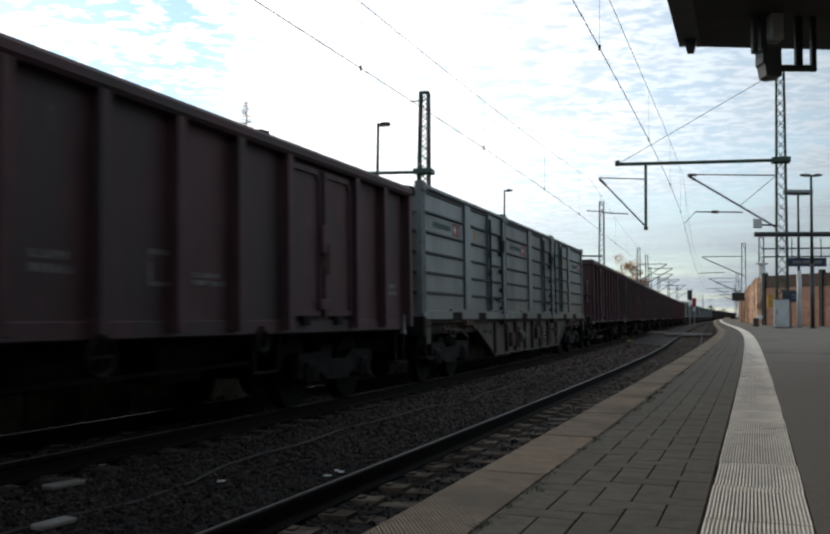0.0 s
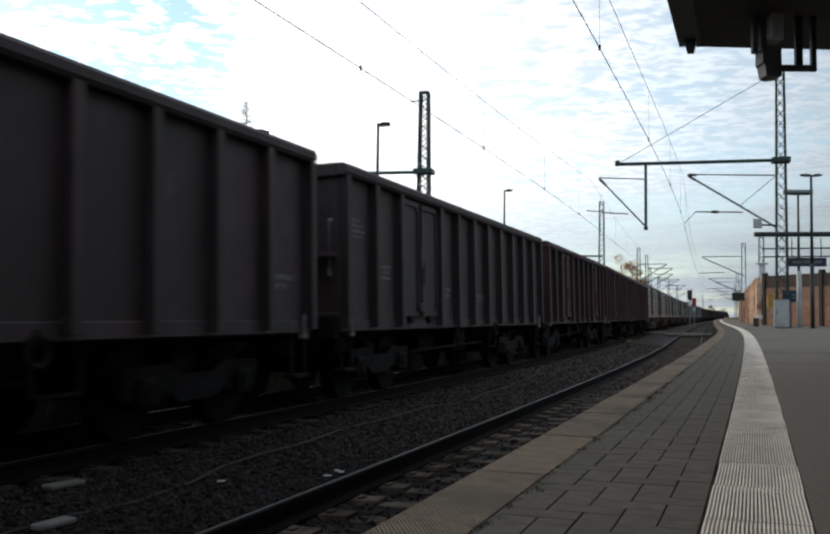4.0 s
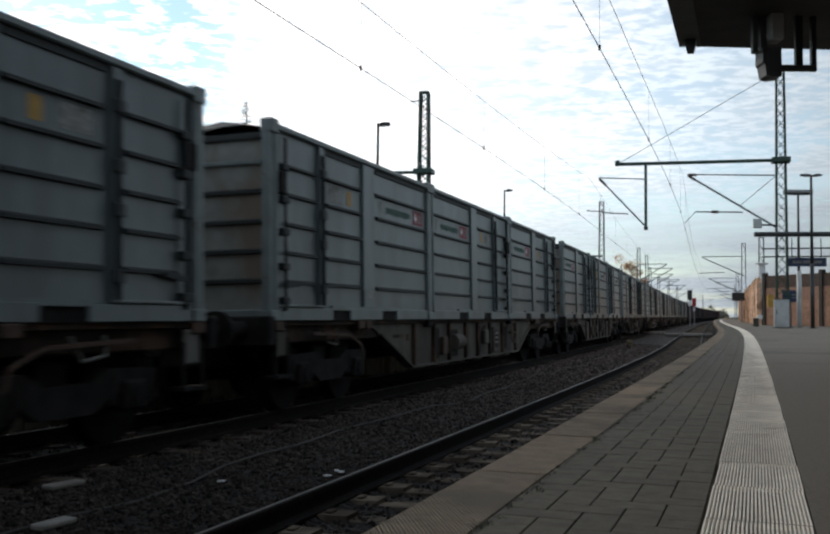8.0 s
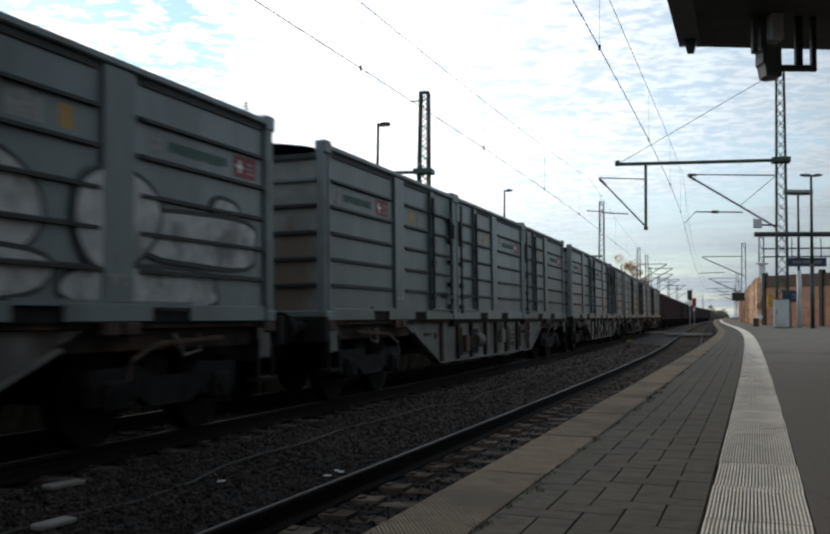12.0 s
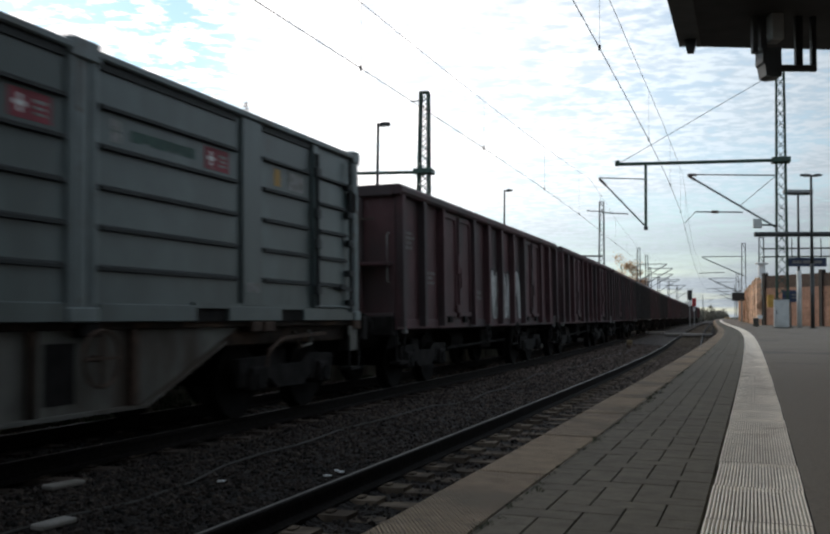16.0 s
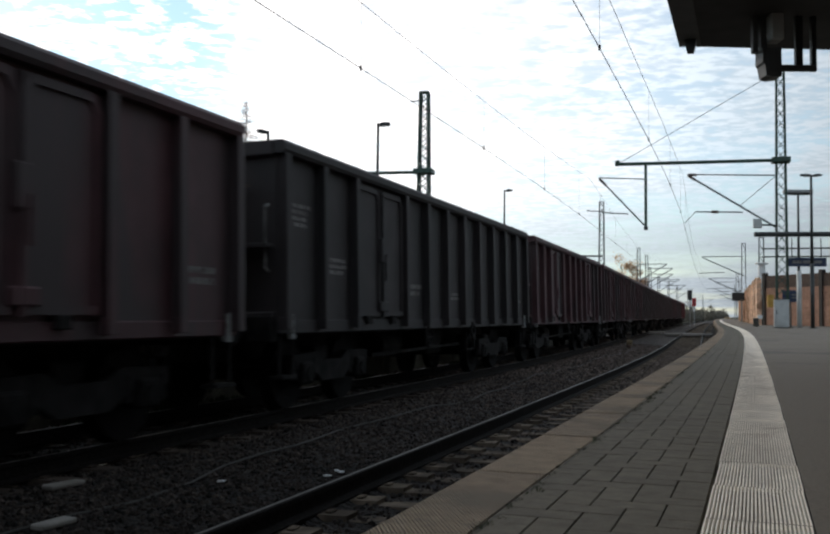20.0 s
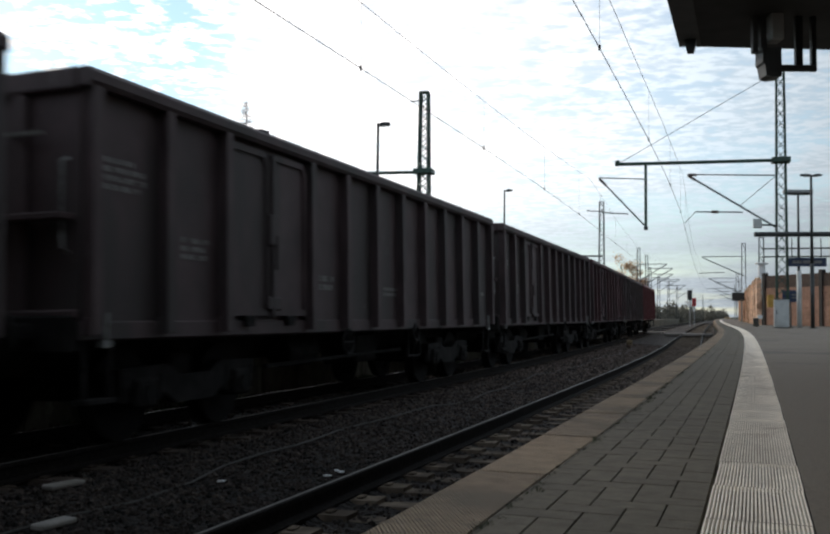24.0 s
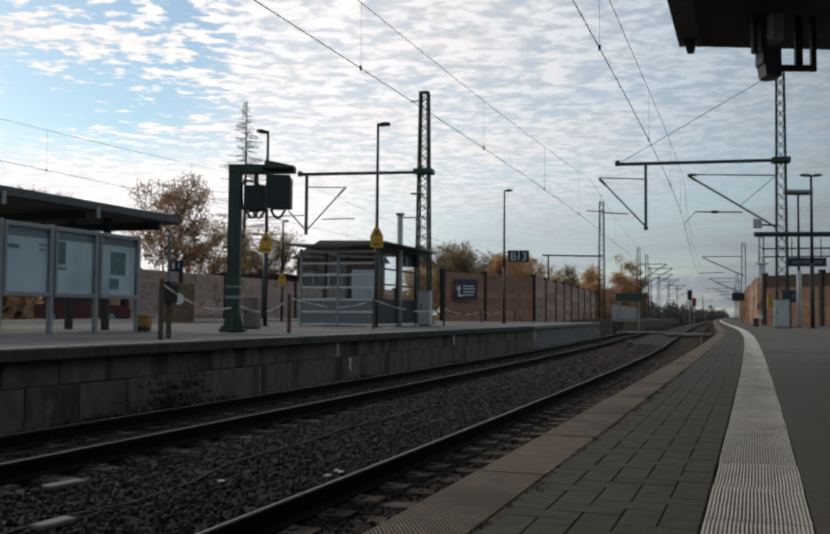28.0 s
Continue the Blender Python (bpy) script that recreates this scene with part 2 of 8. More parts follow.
M = dict(
    ballast=painted_falloff(pebbled(material("ballast", (0.023, 0.0178, 0.0152), 0.85, vary=0.5, scale=22, stain=(0.011, 0.009, 0.008), stain_scale=0.9, bump=0.5), 24.0, 0.3, 2.0), 0.55, 2.1),
    ballast_oily=pebbled(material("oil_soaked_ballast", (0.008, 0.0068, 0.0062), 0.85, vary=0.5, scale=22, bump=0.5), 24.0, 0.4, 1.7),
    stone=painted_falloff(speckled(material("ballast_stone", (0.034, 0.0258, 0.0218), 0.85, vary=0.5, scale=9, bump=0.4), 0.25, 2.4), 0.55, 2.1),
    earth=material("earth", (0.075, 0.07, 0.045), 0.95, vary=0.4, scale=2.0, stain=(0.05, 0.06, 0.025), stain_scale=0.15, bump=0.6),
    sleeper=material("sleeper_concrete", (0.150, 0.118, 0.090), 0.95, vary=0.3, scale=12, stain=(0.07, 0.054, 0.042), stain_scale=2.5, stain_at=0.52, bump=0.3, each=0.25),
    sleeper_dirty=material("soiled_sleeper", (0.078, 0.061, 0.051), 0.9, vary=0.35, scale=12, stain=(0.03, 0.024, 0.02), stain_scale=2.0, stain_at=0.5, bump=0.4, each=0.3),
    rail_side=material("rusty_rail", (0.013, 0.0105, 0.0095), 0.9, vary=0.4, scale=20, bump=0.3),
    rail_top=material("polished_rail", (0.17, 0.16, 0.15), 0.5, 0.7, vary=0.2, scale=30, bump=0.05),
    mortar=material("edge_mortar", (0.088, 0.077, 0.06), 0.95, vary=0.5, scale=22, stain=(0.03, 0.028, 0.02), stain_scale=5.0, stain_at=0.5, bump=0.5),
    slab=ridged(material("edge_slab_concrete", (0.275, 0.204, 0.138), 0.88, vary=0.2, scale=14, stain=(0.165, 0.128, 0.092), stain_scale=1.2, bump=0.3, bump_scale=90, each=0.10, chips=((0.13, 0.10, 0.073), 7.0, 0.6)), 0.010, 1.0),
    paver=material("paving_block", (0.077, 0.067, 0.0485), 0.85, vary=0.25, scale=18, stain=(0.057, 0.050, 0.036), stain_scale=2.2, bump=0.3, bump_scale=120, each=0.08, chips=((0.045, 0.039, 0.028), 9.0, 0.58)),
    joint=material("dirt_joint", (0.048, 0.043, 0.031), 0.95, vary=0.7, scale=26, stain=(0.02, 0.018, 0.013), stain_scale=6.0, stain_at=0.5, bump=0.3),
    tactile=material("tactile_tile", (0.80, 0.75, 0.67), 0.75, vary=0.16, scale=26, stain=(0.42, 0.36, 0.30), stain_scale=4.0, stain_at=0.62, bump=0.2, each=0.10, chips=((0.24, 0.20, 0.16), 11.0, 0.61)),
    tactile_groove=material("tactile_groove_dirt", (0.21, 0.18, 0.145), 0.9, vary=0.3, scale=20, bump=0.2),
    asphalt=material("asphalt", (0.118, 0.102, 0.082), 0.85, vary=0.22, scale=60, stain=(0.066, 0.060, 0.053), stain_scale=0.7, bump=0.4, bump_scale=220),
    concrete=material("platform_wall_concrete", (0.158, 0.145, 0.116), 0.9, vary=0.22, scale=5, stain=(0.07, 0.064, 0.05), stain_scale=1.4, stain_at=0.54, bump=0.3, each=0.08, streak=0.25, chips=((0.21, 0.20, 0.17), 2.2, 0.62)),
    coping=material("coping_concrete", (0.086, 0.079, 0.069), 0.9, vary=0.25, scale=8, stain=(0.06, 0.06, 0.055), stain_scale=1.5, bump=0.3, each=0.1),
    paving=material("island_paving", (0.205, 0.182, 0.163), 0.9, vary=0.2, scale=5, stain=(0.135, 0.119, 0.106), stain_scale=0.6, stain_at=0.5, bump=0.2),
    white_line=material("white_line_paint", (0.62, 0.60, 0.57), 0.8, vary=0.2, scale=14, bump=0.1),
    crossing_plank=material("bleached_plank", (0.22, 0.205, 0.187), 0.85, vary=0.3, scale=8, stain=(0.18, 0.16, 0.14), stain_scale=1.0, stain_at=0.52, bump=0.2, each=0.25),
    barrier=material("barrier_board_brown", (0.33, 0.185, 0.128), 0.9, vary=0.22, scale=5, stain=(0.22, 0.125, 0.085), stain_scale=0.9, bump=0.35, each=0.18),
    # orange boards brightened: the sunlight on them is put into the colour
    barrier_sunlit=material("barrier_board_orange", (0.86, 0.60, 0.42), 0.9, vary=0.35, scale=5, stain=(0.45, 0.25, 0.15), stain_scale=0.8, stain_at=0.52, bump=0.35, each=0.25),
    barrier_grey=material("weathered_barrier_board", (0.40, 0.285, 0.25), 0.9, vary=0.25, scale=5, stain=(0.23, 0.16, 0.13), stain_scale=1.0, bump=0.35, each=0.25),
    barrier_dark=material("barrier_board_soot", (0.07, 0.045, 0.035), 0.9, vary=0.25, scale=5, bump=0.3),
    barrier_post=material("barrier_post_steel", (0.030, 0.026, 0.024), 0.7, 0.2, vary=0.3, scale=8, bump=0.1),
    green=material("green_paint", (0.030, 0.068, 0.053), 0.55, 0.1, vary=0.25, scale=5, stain=(0.04, 0.045, 0.04), stain_scale=2.0, bump=0.12),
    galvan=material("galvanised_steel", (0.30, 0.32, 0.33), 0.5, 0.6, vary=0.2, scale=8, bump=0.08),
    grey_paint=material("grey_paint", (0.29, 0.32, 0.335), 0.45, 0.1, vary=0.12, scale=4, bump=0.05),
    pale_paint=material("pale_grey_paint", (0.50, 0.52, 0.52), 0.55, vary=0.1, scale=4, stain=(0.36, 0.37, 0.36), bump=0.05),
    worn_paint=material("weathered_cabinet_paint", (0.27, 0.245, 0.235), 0.75, vary=0.2, scale=5, stain=(0.18, 0.155, 0.145), stain_scale=2.5, stain_at=0.5, bump=0.1, streak=0.3),
    dark_steel=material("dark_steel", (0.045, 0.05, 0.052), 0.55, 0.3, vary=0.25, scale=6, bump=0.1),
    housing=material("dark_green_housing", (0.016, 0.027, 0.026), 0.6, vary=0.2, scale=6, stain=(0.022, 0.028, 0.026), stain_scale=2.0, bump=0.06),
    black=material("black_plastic", (0.018, 0.019, 0.02), 0.6, vary=0.2, scale=8, bump=0.05),
    wire=material("copper_wire", (0.06, 0.06, 0.06), 0.6, 0.3, vary=0.1, scale=10, bump=0.0),
    cable_grey=material("dusty_cable", (0.044, 0.040, 0.037), 0.8, vary=0.3, scale=6, bump=0.1),
    insulator=material("brown_insulator", (0.06, 0.03, 0.022), 0.3, vary=0.1, scale=8, bump=0.0),
    roof=material("canopy_sheet", (0.075, 0.078, 0.08), 0.6, 0.2, vary=0.2, scale=3, stain=(0.05, 0.05, 0.05), bump=0.1),
    underside=material("canopy_underside", (0.05, 0.051, 0.052), 0.8, vary=0.2, scale=4, bump=0.1),
    fascia=material("canopy_fascia", (0.11, 0.115, 0.118), 0.6, 0.2, vary=0.15, scale=4, bump=0.05),
    yellow=material("yellow_sign_paint", (0.62, 0.36, 0.03), 0.6, vary=0.12, scale=8, bump=0.03),
    blue=material("blue_sign_enamel", (0.012, 0.026, 0.072), 0.45, vary=0.1, scale=5, bump=0.02),
    white=material("white_sign_enamel", (0.72, 0.73, 0.74), 0.5, vary=0.06, scale=5, bump=0.02),
    red=material("red_enamel", (0.42, 0.022, 0.03), 0.5, vary=0.15, scale=8, bump=0.02),
    poster=material("poster_paper", (0.70, 0.76, 0.78), 0.6, vary=0.08, scale=3, stain=(0.55, 0.61, 0.63), stain_scale=1.1, bump=0.02),
    map_ink=material("poster_print", (0.16, 0.24, 0.25), 0.7, vary=0.3, scale=12, bump=0.0),
    glass=glass_material("shelter_glass"),
    frost=material("frosted_panel", (0.205, 0.222, 0.238), 0.3, 0.1, vary=0.1, scale=4, bump=0.03),
    brick=material("house_brick", (0.13, 0.06, 0.046), 0.9, vary=0.25, scale=12, stain=(0.1, 0.05, 0.04), bump=0.3),
    tile_roof=material("house_roof_tiles", (0.045, 0.035, 0.032), 0.85, vary=0.3, scale=10, bump=0.4),
    bark=material("bark", (0.06, 0.047, 0.037), 0.95, vary=0.35, scale=10, bump=0.6),
    leaf_brown=leaf_material("autumn_leaves_brown", (0.47, 0.30, 0.185)),
    leaf_orange=leaf_material("autumn_leaves_orange", (0.66, 0.45, 0.26)),
    leaf_green=leaf_material("dull_green_leaves", (0.33, 0.32, 0.215)),
    far_leaf=leaf_material("distant_scrub", (0.17, 0.165, 0.14)),
    leaf_olive=leaf_material("olive_leaves", (0.37, 0.28, 0.165)),
    needle=material("conifer_twigs", (0.05, 0.042, 0.032), 0.9, vary=0.3, scale=3, bump=0.0),
    weed=material("weeds", (0.036, 0.048, 0.020), 0.85, vary=0.4, scale=20, bump=0.0),
    wagon_brown=material("wagon_brown_paint", (0.083, 0.0375, 0.042), 0.68, 0.05, vary=0.25, scale=2.2, stain=(0.055, 0.040, 0.042), stain_scale=1.0, stain_at=0.5, bump=0.22, streak=0.3, chips=((0.118, 0.104, 0.10), 3.0, 0.63)),
    wagon_dark=material("wagon_dark_paint", (0.071, 0.047, 0.049), 0.7, 0.05, vary=0.25, scale=2.2, stain=(0.050, 0.040, 0.0395), stain_scale=1.0, stain_at=0.5, bump=0.22, streak=0.3, chips=((0.108, 0.095, 0.09), 3.0, 0.62)),
    wagon_green=material("wagon_blackened_paint", (0.036, 0.0295, 0.0305), 0.72, 0.05, vary=0.25, scale=2.2, stain=(0.028, 0.0255, 0.026), stain_scale=1.0, stain_at=0.5, bump=0.22, streak=0.3, chips=((0.06, 0.054, 0.052), 3.0, 0.64)),
    wagon_red=material("wagon_red_paint", (0.126, 0.0288, 0.0348), 0.65, 0.05, vary=0.18, scale=2.2, stain=(0.0888, 0.0252, 0.03), stain_scale=0.9, stain_at=0.55, bump=0.15, streak=0.3),
    under=material("underframe_grime", (0.021, 0.0195, 0.019), 0.85, 0.1, vary=0.4, scale=5, bump=0.3),
    sill_grey=material("wagon_frame_grey", (0.138, 0.136, 0.122), 0.75, 0.05, vary=0.3, scale=3, stain=(0.06, 0.045, 0.034), stain_scale=1.1, stain_at=0.53, bump=0.25, streak=0.4, chips=((0.05, 0.034, 0.024), 3.5, 0.6)),
    sill_brown=material("wagon_frame_brown", (0.078, 0.068, 0.055), 0.8, 0.05, vary=0.35, scale=3, stain=(0.036, 0.027, 0.021), stain_scale=1.1, stain_at=0.5, bump=0.25, streak=0.4, chips=((0.10, 0.095, 0.085), 2.0, 0.62)),
    wheel=material("wheel_steel", (0.012, 0.0112, 0.0108), 0.85, 0.0, vary=0.3, scale=8, bump=0.1),
    container=material("container_grey_paint", (0.112, 0.142, 0.149), 0.36, 0.05, vary=0.12, scale=3, stain=(0.080, 0.099, 0.103), stain_scale=1.3, stain_at=0.5, bump=0.12, streak=0.28, chips=((0.085, 0.066, 0.05), 2.4, 0.64)),
    container_old=material("container_faded_paint", (0.120, 0.138, 0.135), 0.45, 0.05, vary=0.16, scale=3, stain=(0.076, 0.080, 0.073), stain_scale=1.6, stain_at=0.47, bump=0.14, streak=0.22, chips=((0.085, 0.056, 0.038), 2.0, 0.60)),
    container_green=material("container_greenish_paint", (0.080, 0.107, 0.108), 0.38, 0.05, vary=0.14, scale=3, stain=(0.058, 0.076, 0.075), stain_scale=1.2, stain_at=0.5, bump=0.12, streak=0.3, chips=((0.07, 0.056, 0.044), 2.6, 0.63)),
    # near-black: the shade under ribs and top rail is put into this colour
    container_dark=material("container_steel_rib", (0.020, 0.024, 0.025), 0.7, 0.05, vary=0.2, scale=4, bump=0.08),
    container_edge=material("container_worn_edge", (0.155, 0.186, 0.190), 0.5, 0.1, chips=((0.1, 0.07, 0.05), 5.0, 0.58), vary=0.15, scale=4, stain=(0.12, 0.125, 0.12), stain_scale=1.4, bump=0.08),
    rust=material("rust", (0.066, 0.040, 0.028), 0.9, vary=0.4, scale=10, bump=0.3),
    tarpaulin=material("black_tarpaulin", (0.02, 0.022, 0.024), 0.7, vary=0.3, scale=4, bump=0.5),
    stencil=material("stencil_white", (0.19, 0.18, 0.175), 0.8, vary=0.3, scale=18, bump=0.0, chips=((0.05, 0.034, 0.033), 8.0, 0.5)),
    teal_print=material("green_print", (0.030, 0.078, 0.066), 0.7, vary=0.3, scale=8, bump=0.0),
    spray_white=material("spray_paint_white", (0.43, 0.435, 0.43), 0.7, vary=0.3, scale=6, stain=(0.2, 0.195, 0.19), stain_scale=2.0, stain_at=0.54, bump=0.0),
    spray_faded=material("spray_paint_faded", (0.165, 0.16, 0.15), 0.8, vary=0.4, scale=5, stain=(0.06, 0.048, 0.045), stain_scale=2.5, stain_at=0.5, bump=0.0),
    spray_teal=material("spray_paint_teal", (0.05, 0.2, 0.19), 0.7, vary=0.25, scale=6, bump=0.0),
    spray_black=material("spray_paint_black", (0.03, 0.032, 0.034), 0.7, vary=0.25, scale=6, bump=0.0),
    coal=material("coal_load", (0.02, 0.02, 0.021), 0.8, vary=0.4, scale=6, bump=0.8),
    tape=material("barrier_tape", (0.7, 0.68, 0.66), 0.6, vary=0.2, scale=10, bump=0.0),
    frame_brown=material("wagon_frame_grime", (0.034, 0.026, 0.021), 0.85, vary=0.4, scale=4, stain=(0.088, 0.055, 0.038), stain_scale=1.6, stain_at=0.54, bump=0.25),
    container_end=material("container_end_sheet", (0.20, 0.208, 0.198), 0.7, vary=0.2, scale=4, stain=(0.155, 0.125, 0.10), stain_scale=1.5, stain_at=0.5, bump=0.1, streak=0.5),
    bright_bar=material("bright_steel_bar", (0.70, 0.72, 0.72), 0.5, 0.1, vary=0.12, scale=6, bump=0.03),
    car_red=material("car_red_paint", (0.085, 0.016, 0.02), 0.35, vary=0.1, scale=4, bump=0.0),
    grit_yellow=material("grit_bin_plastic", (0.38, 0.22, 0.04), 0.6, vary=0.15, scale=6, bump=0.03),
    post_wood=material("weathered_post", (0.115, 0.082, 0.066), 0.9, vary=0.3, scale=9, bump=0.2),
    fence_red=material("faded_red_paint", (0.2, 0.075, 0.06), 0.7, vary=0.25, scale=5, bump=0.05),
    concrete_new=material("fresh_concrete", (0.20, 0.198, 0.185), 0.9, vary=0.15, scale=6, stain=(0.13, 0.128, 0.115), stain_scale=1.2, bump=0.2, each=0.05),
    plate=material("pale_data_plate", (0.25, 0.255, 0.25), 0.7, vary=0.3, scale=14, bump=0.0, chips=((0.12, 0.105, 0.09), 9.0, 0.5)),
    emblem=material("faded_crimson_paint", (0.23, 0.032, 0.05), 0.65, vary=0.2, scale=6, bump=0.02, chips=((0.3, 0.27, 0.27), 8.0, 0.6)),
    ochre=material("ochre_board", (0.17, 0.125, 0.072), 0.9, vary=0.3, scale=4, bump=0.1),
)

for key in ("ballast", "ballast_oily", "stone"):
    M[key].node_tree.nodes["Principled BSDF"].inputs["Specular IOR Level"].default_value = 0.28
for key in ("earth", "sleeper", "sleeper_dirty", "rail_side", "joint", "under", "wheel", "frame_brown", "concrete", "coping", "bark", "coal"):
    M[key].node_tree.nodes["Principled BSDF"].inputs["Specular IOR Level"].default_value = 0.12

# ---- mesh helpers ----


class Shape:
    """Vertices and faces gathered piece by piece for one mesh."""

    def __init__(self):
        self.v, self.f = [], []

    def add(self, verts, faces):
        n = len(self.v)
        self.v += [tuple(p) for p in verts]
        self.f += [tuple(i + n for i in q) for q in faces]
        return self

    def box(self, x0, x1, y0, y1, z0, z1, c=0.0, m=None):
        """A box; c cuts its edges; m turns and moves it."""
        if c <= 0:
            vs = [(x, y, z) for x in (x0, x1) for y in (y0, y1) for z in (z0, z1)]
            fs = [(0, 1, 3, 2), (4, 6, 7, 5), (0, 4, 5, 1), (2, 3, 7, 6), (0, 2, 6, 4), (1, 5, 7, 3)]
        else:
            mid, half = ((x0 + x1) / 2, (y0 + y1) / 2, (z0 + z1) / 2), (abs(x1 - x0) / 2, abs(y1 - y0) / 2, abs(z1 - z0) / 2)
            c = min(c, 0.45 * min(half) * 2 / 1.0)
            vs, ids = [], {}
            for sx in (-1, 1):
                for sy in (-1, 1):
                    for sz in (-1, 1):
                        for k in range(3):
                            d = [half[0] - c, half[1] - c, half[2] - c]
                            d[k] = half[k]
                            ids[sx, sy, sz, k] = len(vs)
                            vs.append((mid[0] + sx * d[0], mid[1] + sy * d[1], mid[2] + sz * d[2]))
            fs = []
            for k in range(3):
                a, b = [i for i in range(3) if i != k]
                for s in (-1, 1):
                    q = []
                    for sa, sb in ((-1, -1), (1, -1), (1, 1), (-1, 1)):
                        key = [0, 0, 0]
                        key[k], key[a], key[b] = s, sa, sb
                        q.append(ids[(*key, k)])
                    fs.append(tuple(q))
            for k in range(3):
                a, b = [i for i in range(3) if i != k]
                for sa in (-1, 1):
                    for sb in (-1, 1):
                        q = []
                        for s, face in ((-1, a), (1, a), (1, b), (-1, b)):
                            key = [0, 0, 0]
                            key[k], key[a], key[b] = s, sa, sb
                            q.append(ids[(*key, face)])
                        fs.append(tuple(q))
            for sx in (-1, 1):
                for sy in (-1, 1):
                    for sz in (-1, 1):
                        fs.append(tuple(ids[sx, sy, sz, k] for k in range(3)))
        if m is not None:
            vs = [m @ Vector(p) for p in vs]
        return self.add(vs, fs)

    def tube(self, p, q, r, n=8, r2=None):
        p, q = Vector(p), Vector(q)
        r2 = r if r2 is None else r2
        d = (q - p).normalized()
        a = d.orthogonal().normalized()
        b = d.cross(a)
        vs = []
        for base, rad in ((p, r), (q, r2)):
            for i in range(n):
                t = 2 * math.pi * i / n
                vs.append(base + a * (rad * math.cos(t)) + b * (rad * math.sin(t)))
        fs = [(i, (i + 1) % n, n + (i + 1) % n, n + i) for i in range(n)]
        fs += [tuple(range(n))[::-1], tuple(range(n, 2 * n))]
        return self.add(vs, fs)

    def bar(self, p, q, w, h):
        """A square bar from p to q."""
        p, q = Vector(p), Vector(q)
        d = q - p
        m = Matrix.Translation((p + q) / 2) @ d.to_track_quat("Y", "Z").to_matrix().to_4x4()
        return self.box(-w / 2, w / 2, -d.length / 2, d.length / 2, -h / 2, h / 2, 0, m)

    def prism(self, outline, k, a, b):
        """An outline in the plane across axis k, pushed from a to b along it."""
        n = len(outline)
        vs = []
        for t in (a, b):
            for u, w in outline:
                vs.append((t, u, w) if k == 0 else (u, t, w) if k == 1 else (u, w, t))
        fs = [(i, (i + 1) % n, n + (i + 1) % n, n + i) for i in range(n)]
        fs += [tuple(range(n))[::-1], tuple(range(n, 2 * n))]
        return self.add(vs, fs)

    def ring(self, centre, axis, r, t, n=20, m=6):
        c, d = Vector(centre), Vector(axis).normalized()
        a = d.orthogonal().normalized()
        b = d.cross(a)
        vs, fs = [], []
        for i in range(n):
            u = 2 * math.pi * i / n
            e = a * math.cos(u) + b * math.sin(u)
            for j in range(m):
                w = 2 * math.pi * j / m
                vs.append(c + e * (r + t * math.cos(w)) + d * (t * math.sin(w)))
        for i in range(n):
            for j in range(m):
                fs.append((i * m + j, (i + 1) % n * m + j, (i + 1) % n * m + (j + 1) % m, i * m + (j + 1) % m))
        return self.add(vs, fs)

    def sweep(self, profile, s0, s1, step, close=True):
        """A profile of (o, z) carried along the line of the railway."""
        n, k = max(1, math.ceil((s1 - s0) / step)), len(profile)
        vs, fs = [], []
        for i in range(n + 1):
            s = s0 + (s1 - s0) * i / n
            x, y, a = line_at(s)
            ca, sa = math.cos(a), math.sin(a)
            vs += [(x + o * ca, y - o * sa, z) for o, z in profile]
        for i in range(n):
            for j in range(k if close else k - 1):
                j2 = (j + 1) % k
                fs.append((i * k + j, i * k + j2, (i + 1) * k + j2, (i + 1) * k + j))
        if close:
            fs += [tuple(range(k))[::-1], tuple(range(n * k, n * k + k))]
        return self.add(vs, fs)

    def strand(self, pts, r, n=5):
        """One unbroken round strand through the points."""
        pts = [Vector(p) for p in pts]
        vs, fs = [], []
        for i, p in enumerate(pts):
            d = (pts[min(i + 1, len(pts) - 1)] - pts[max(i - 1, 0)]).normalized()
            a = d.cross(Vector((0, 0, 1)))
            a = a.normalized() if a.length > 1e-4 else Vector((1, 0, 0))
            b = d.cross(a)
            for j in range(n):
                t = 2 * math.pi * j / n
                vs.append(p + a * (r * math.cos(t)) + b * (r * math.sin(t)))
        for i in range(len(pts) - 1):
            for j in range(n):
                fs.append((i * n + j, i * n + (j + 1) % n, (i + 1) * n + (j + 1) % n, (i + 1) * n + j))
        return self.add(vs, fs)

    def mesh(self, name, mats):
        me = bpy.data.meshes.new(name)
        me.from_pydata(self.v, [], self.f)
        for m in (mats if isinstance(mats, (list, tuple)) else [mats]):
            me.materials.append(m)
        bm = bmesh.new()
        bm.from_mesh(me)
        bmesh.ops.recalc_face_normals(bm, faces=bm.faces)
        bm.to_mesh(me)
        bm.free()
        return me


def part(name, shape, mat, parent=None, label="", smooth=False):
    me = shape.mesh(name, mat)
    if smooth:
        for p in me.polygons:
            p.use_smooth = True
    ob = new(name, me)
    if parent is not None:
        ob.parent = parent
    if label:
        ob["label"] = label
    return ob


def thing(name, m=None, label="", category="", group="", kind=""):
    ob = new(name)
    ob.empty_display_size = 0.3
    if m is not None:
        ob.matrix_basis = m
    return tagged(ob, label, category, group, kind)


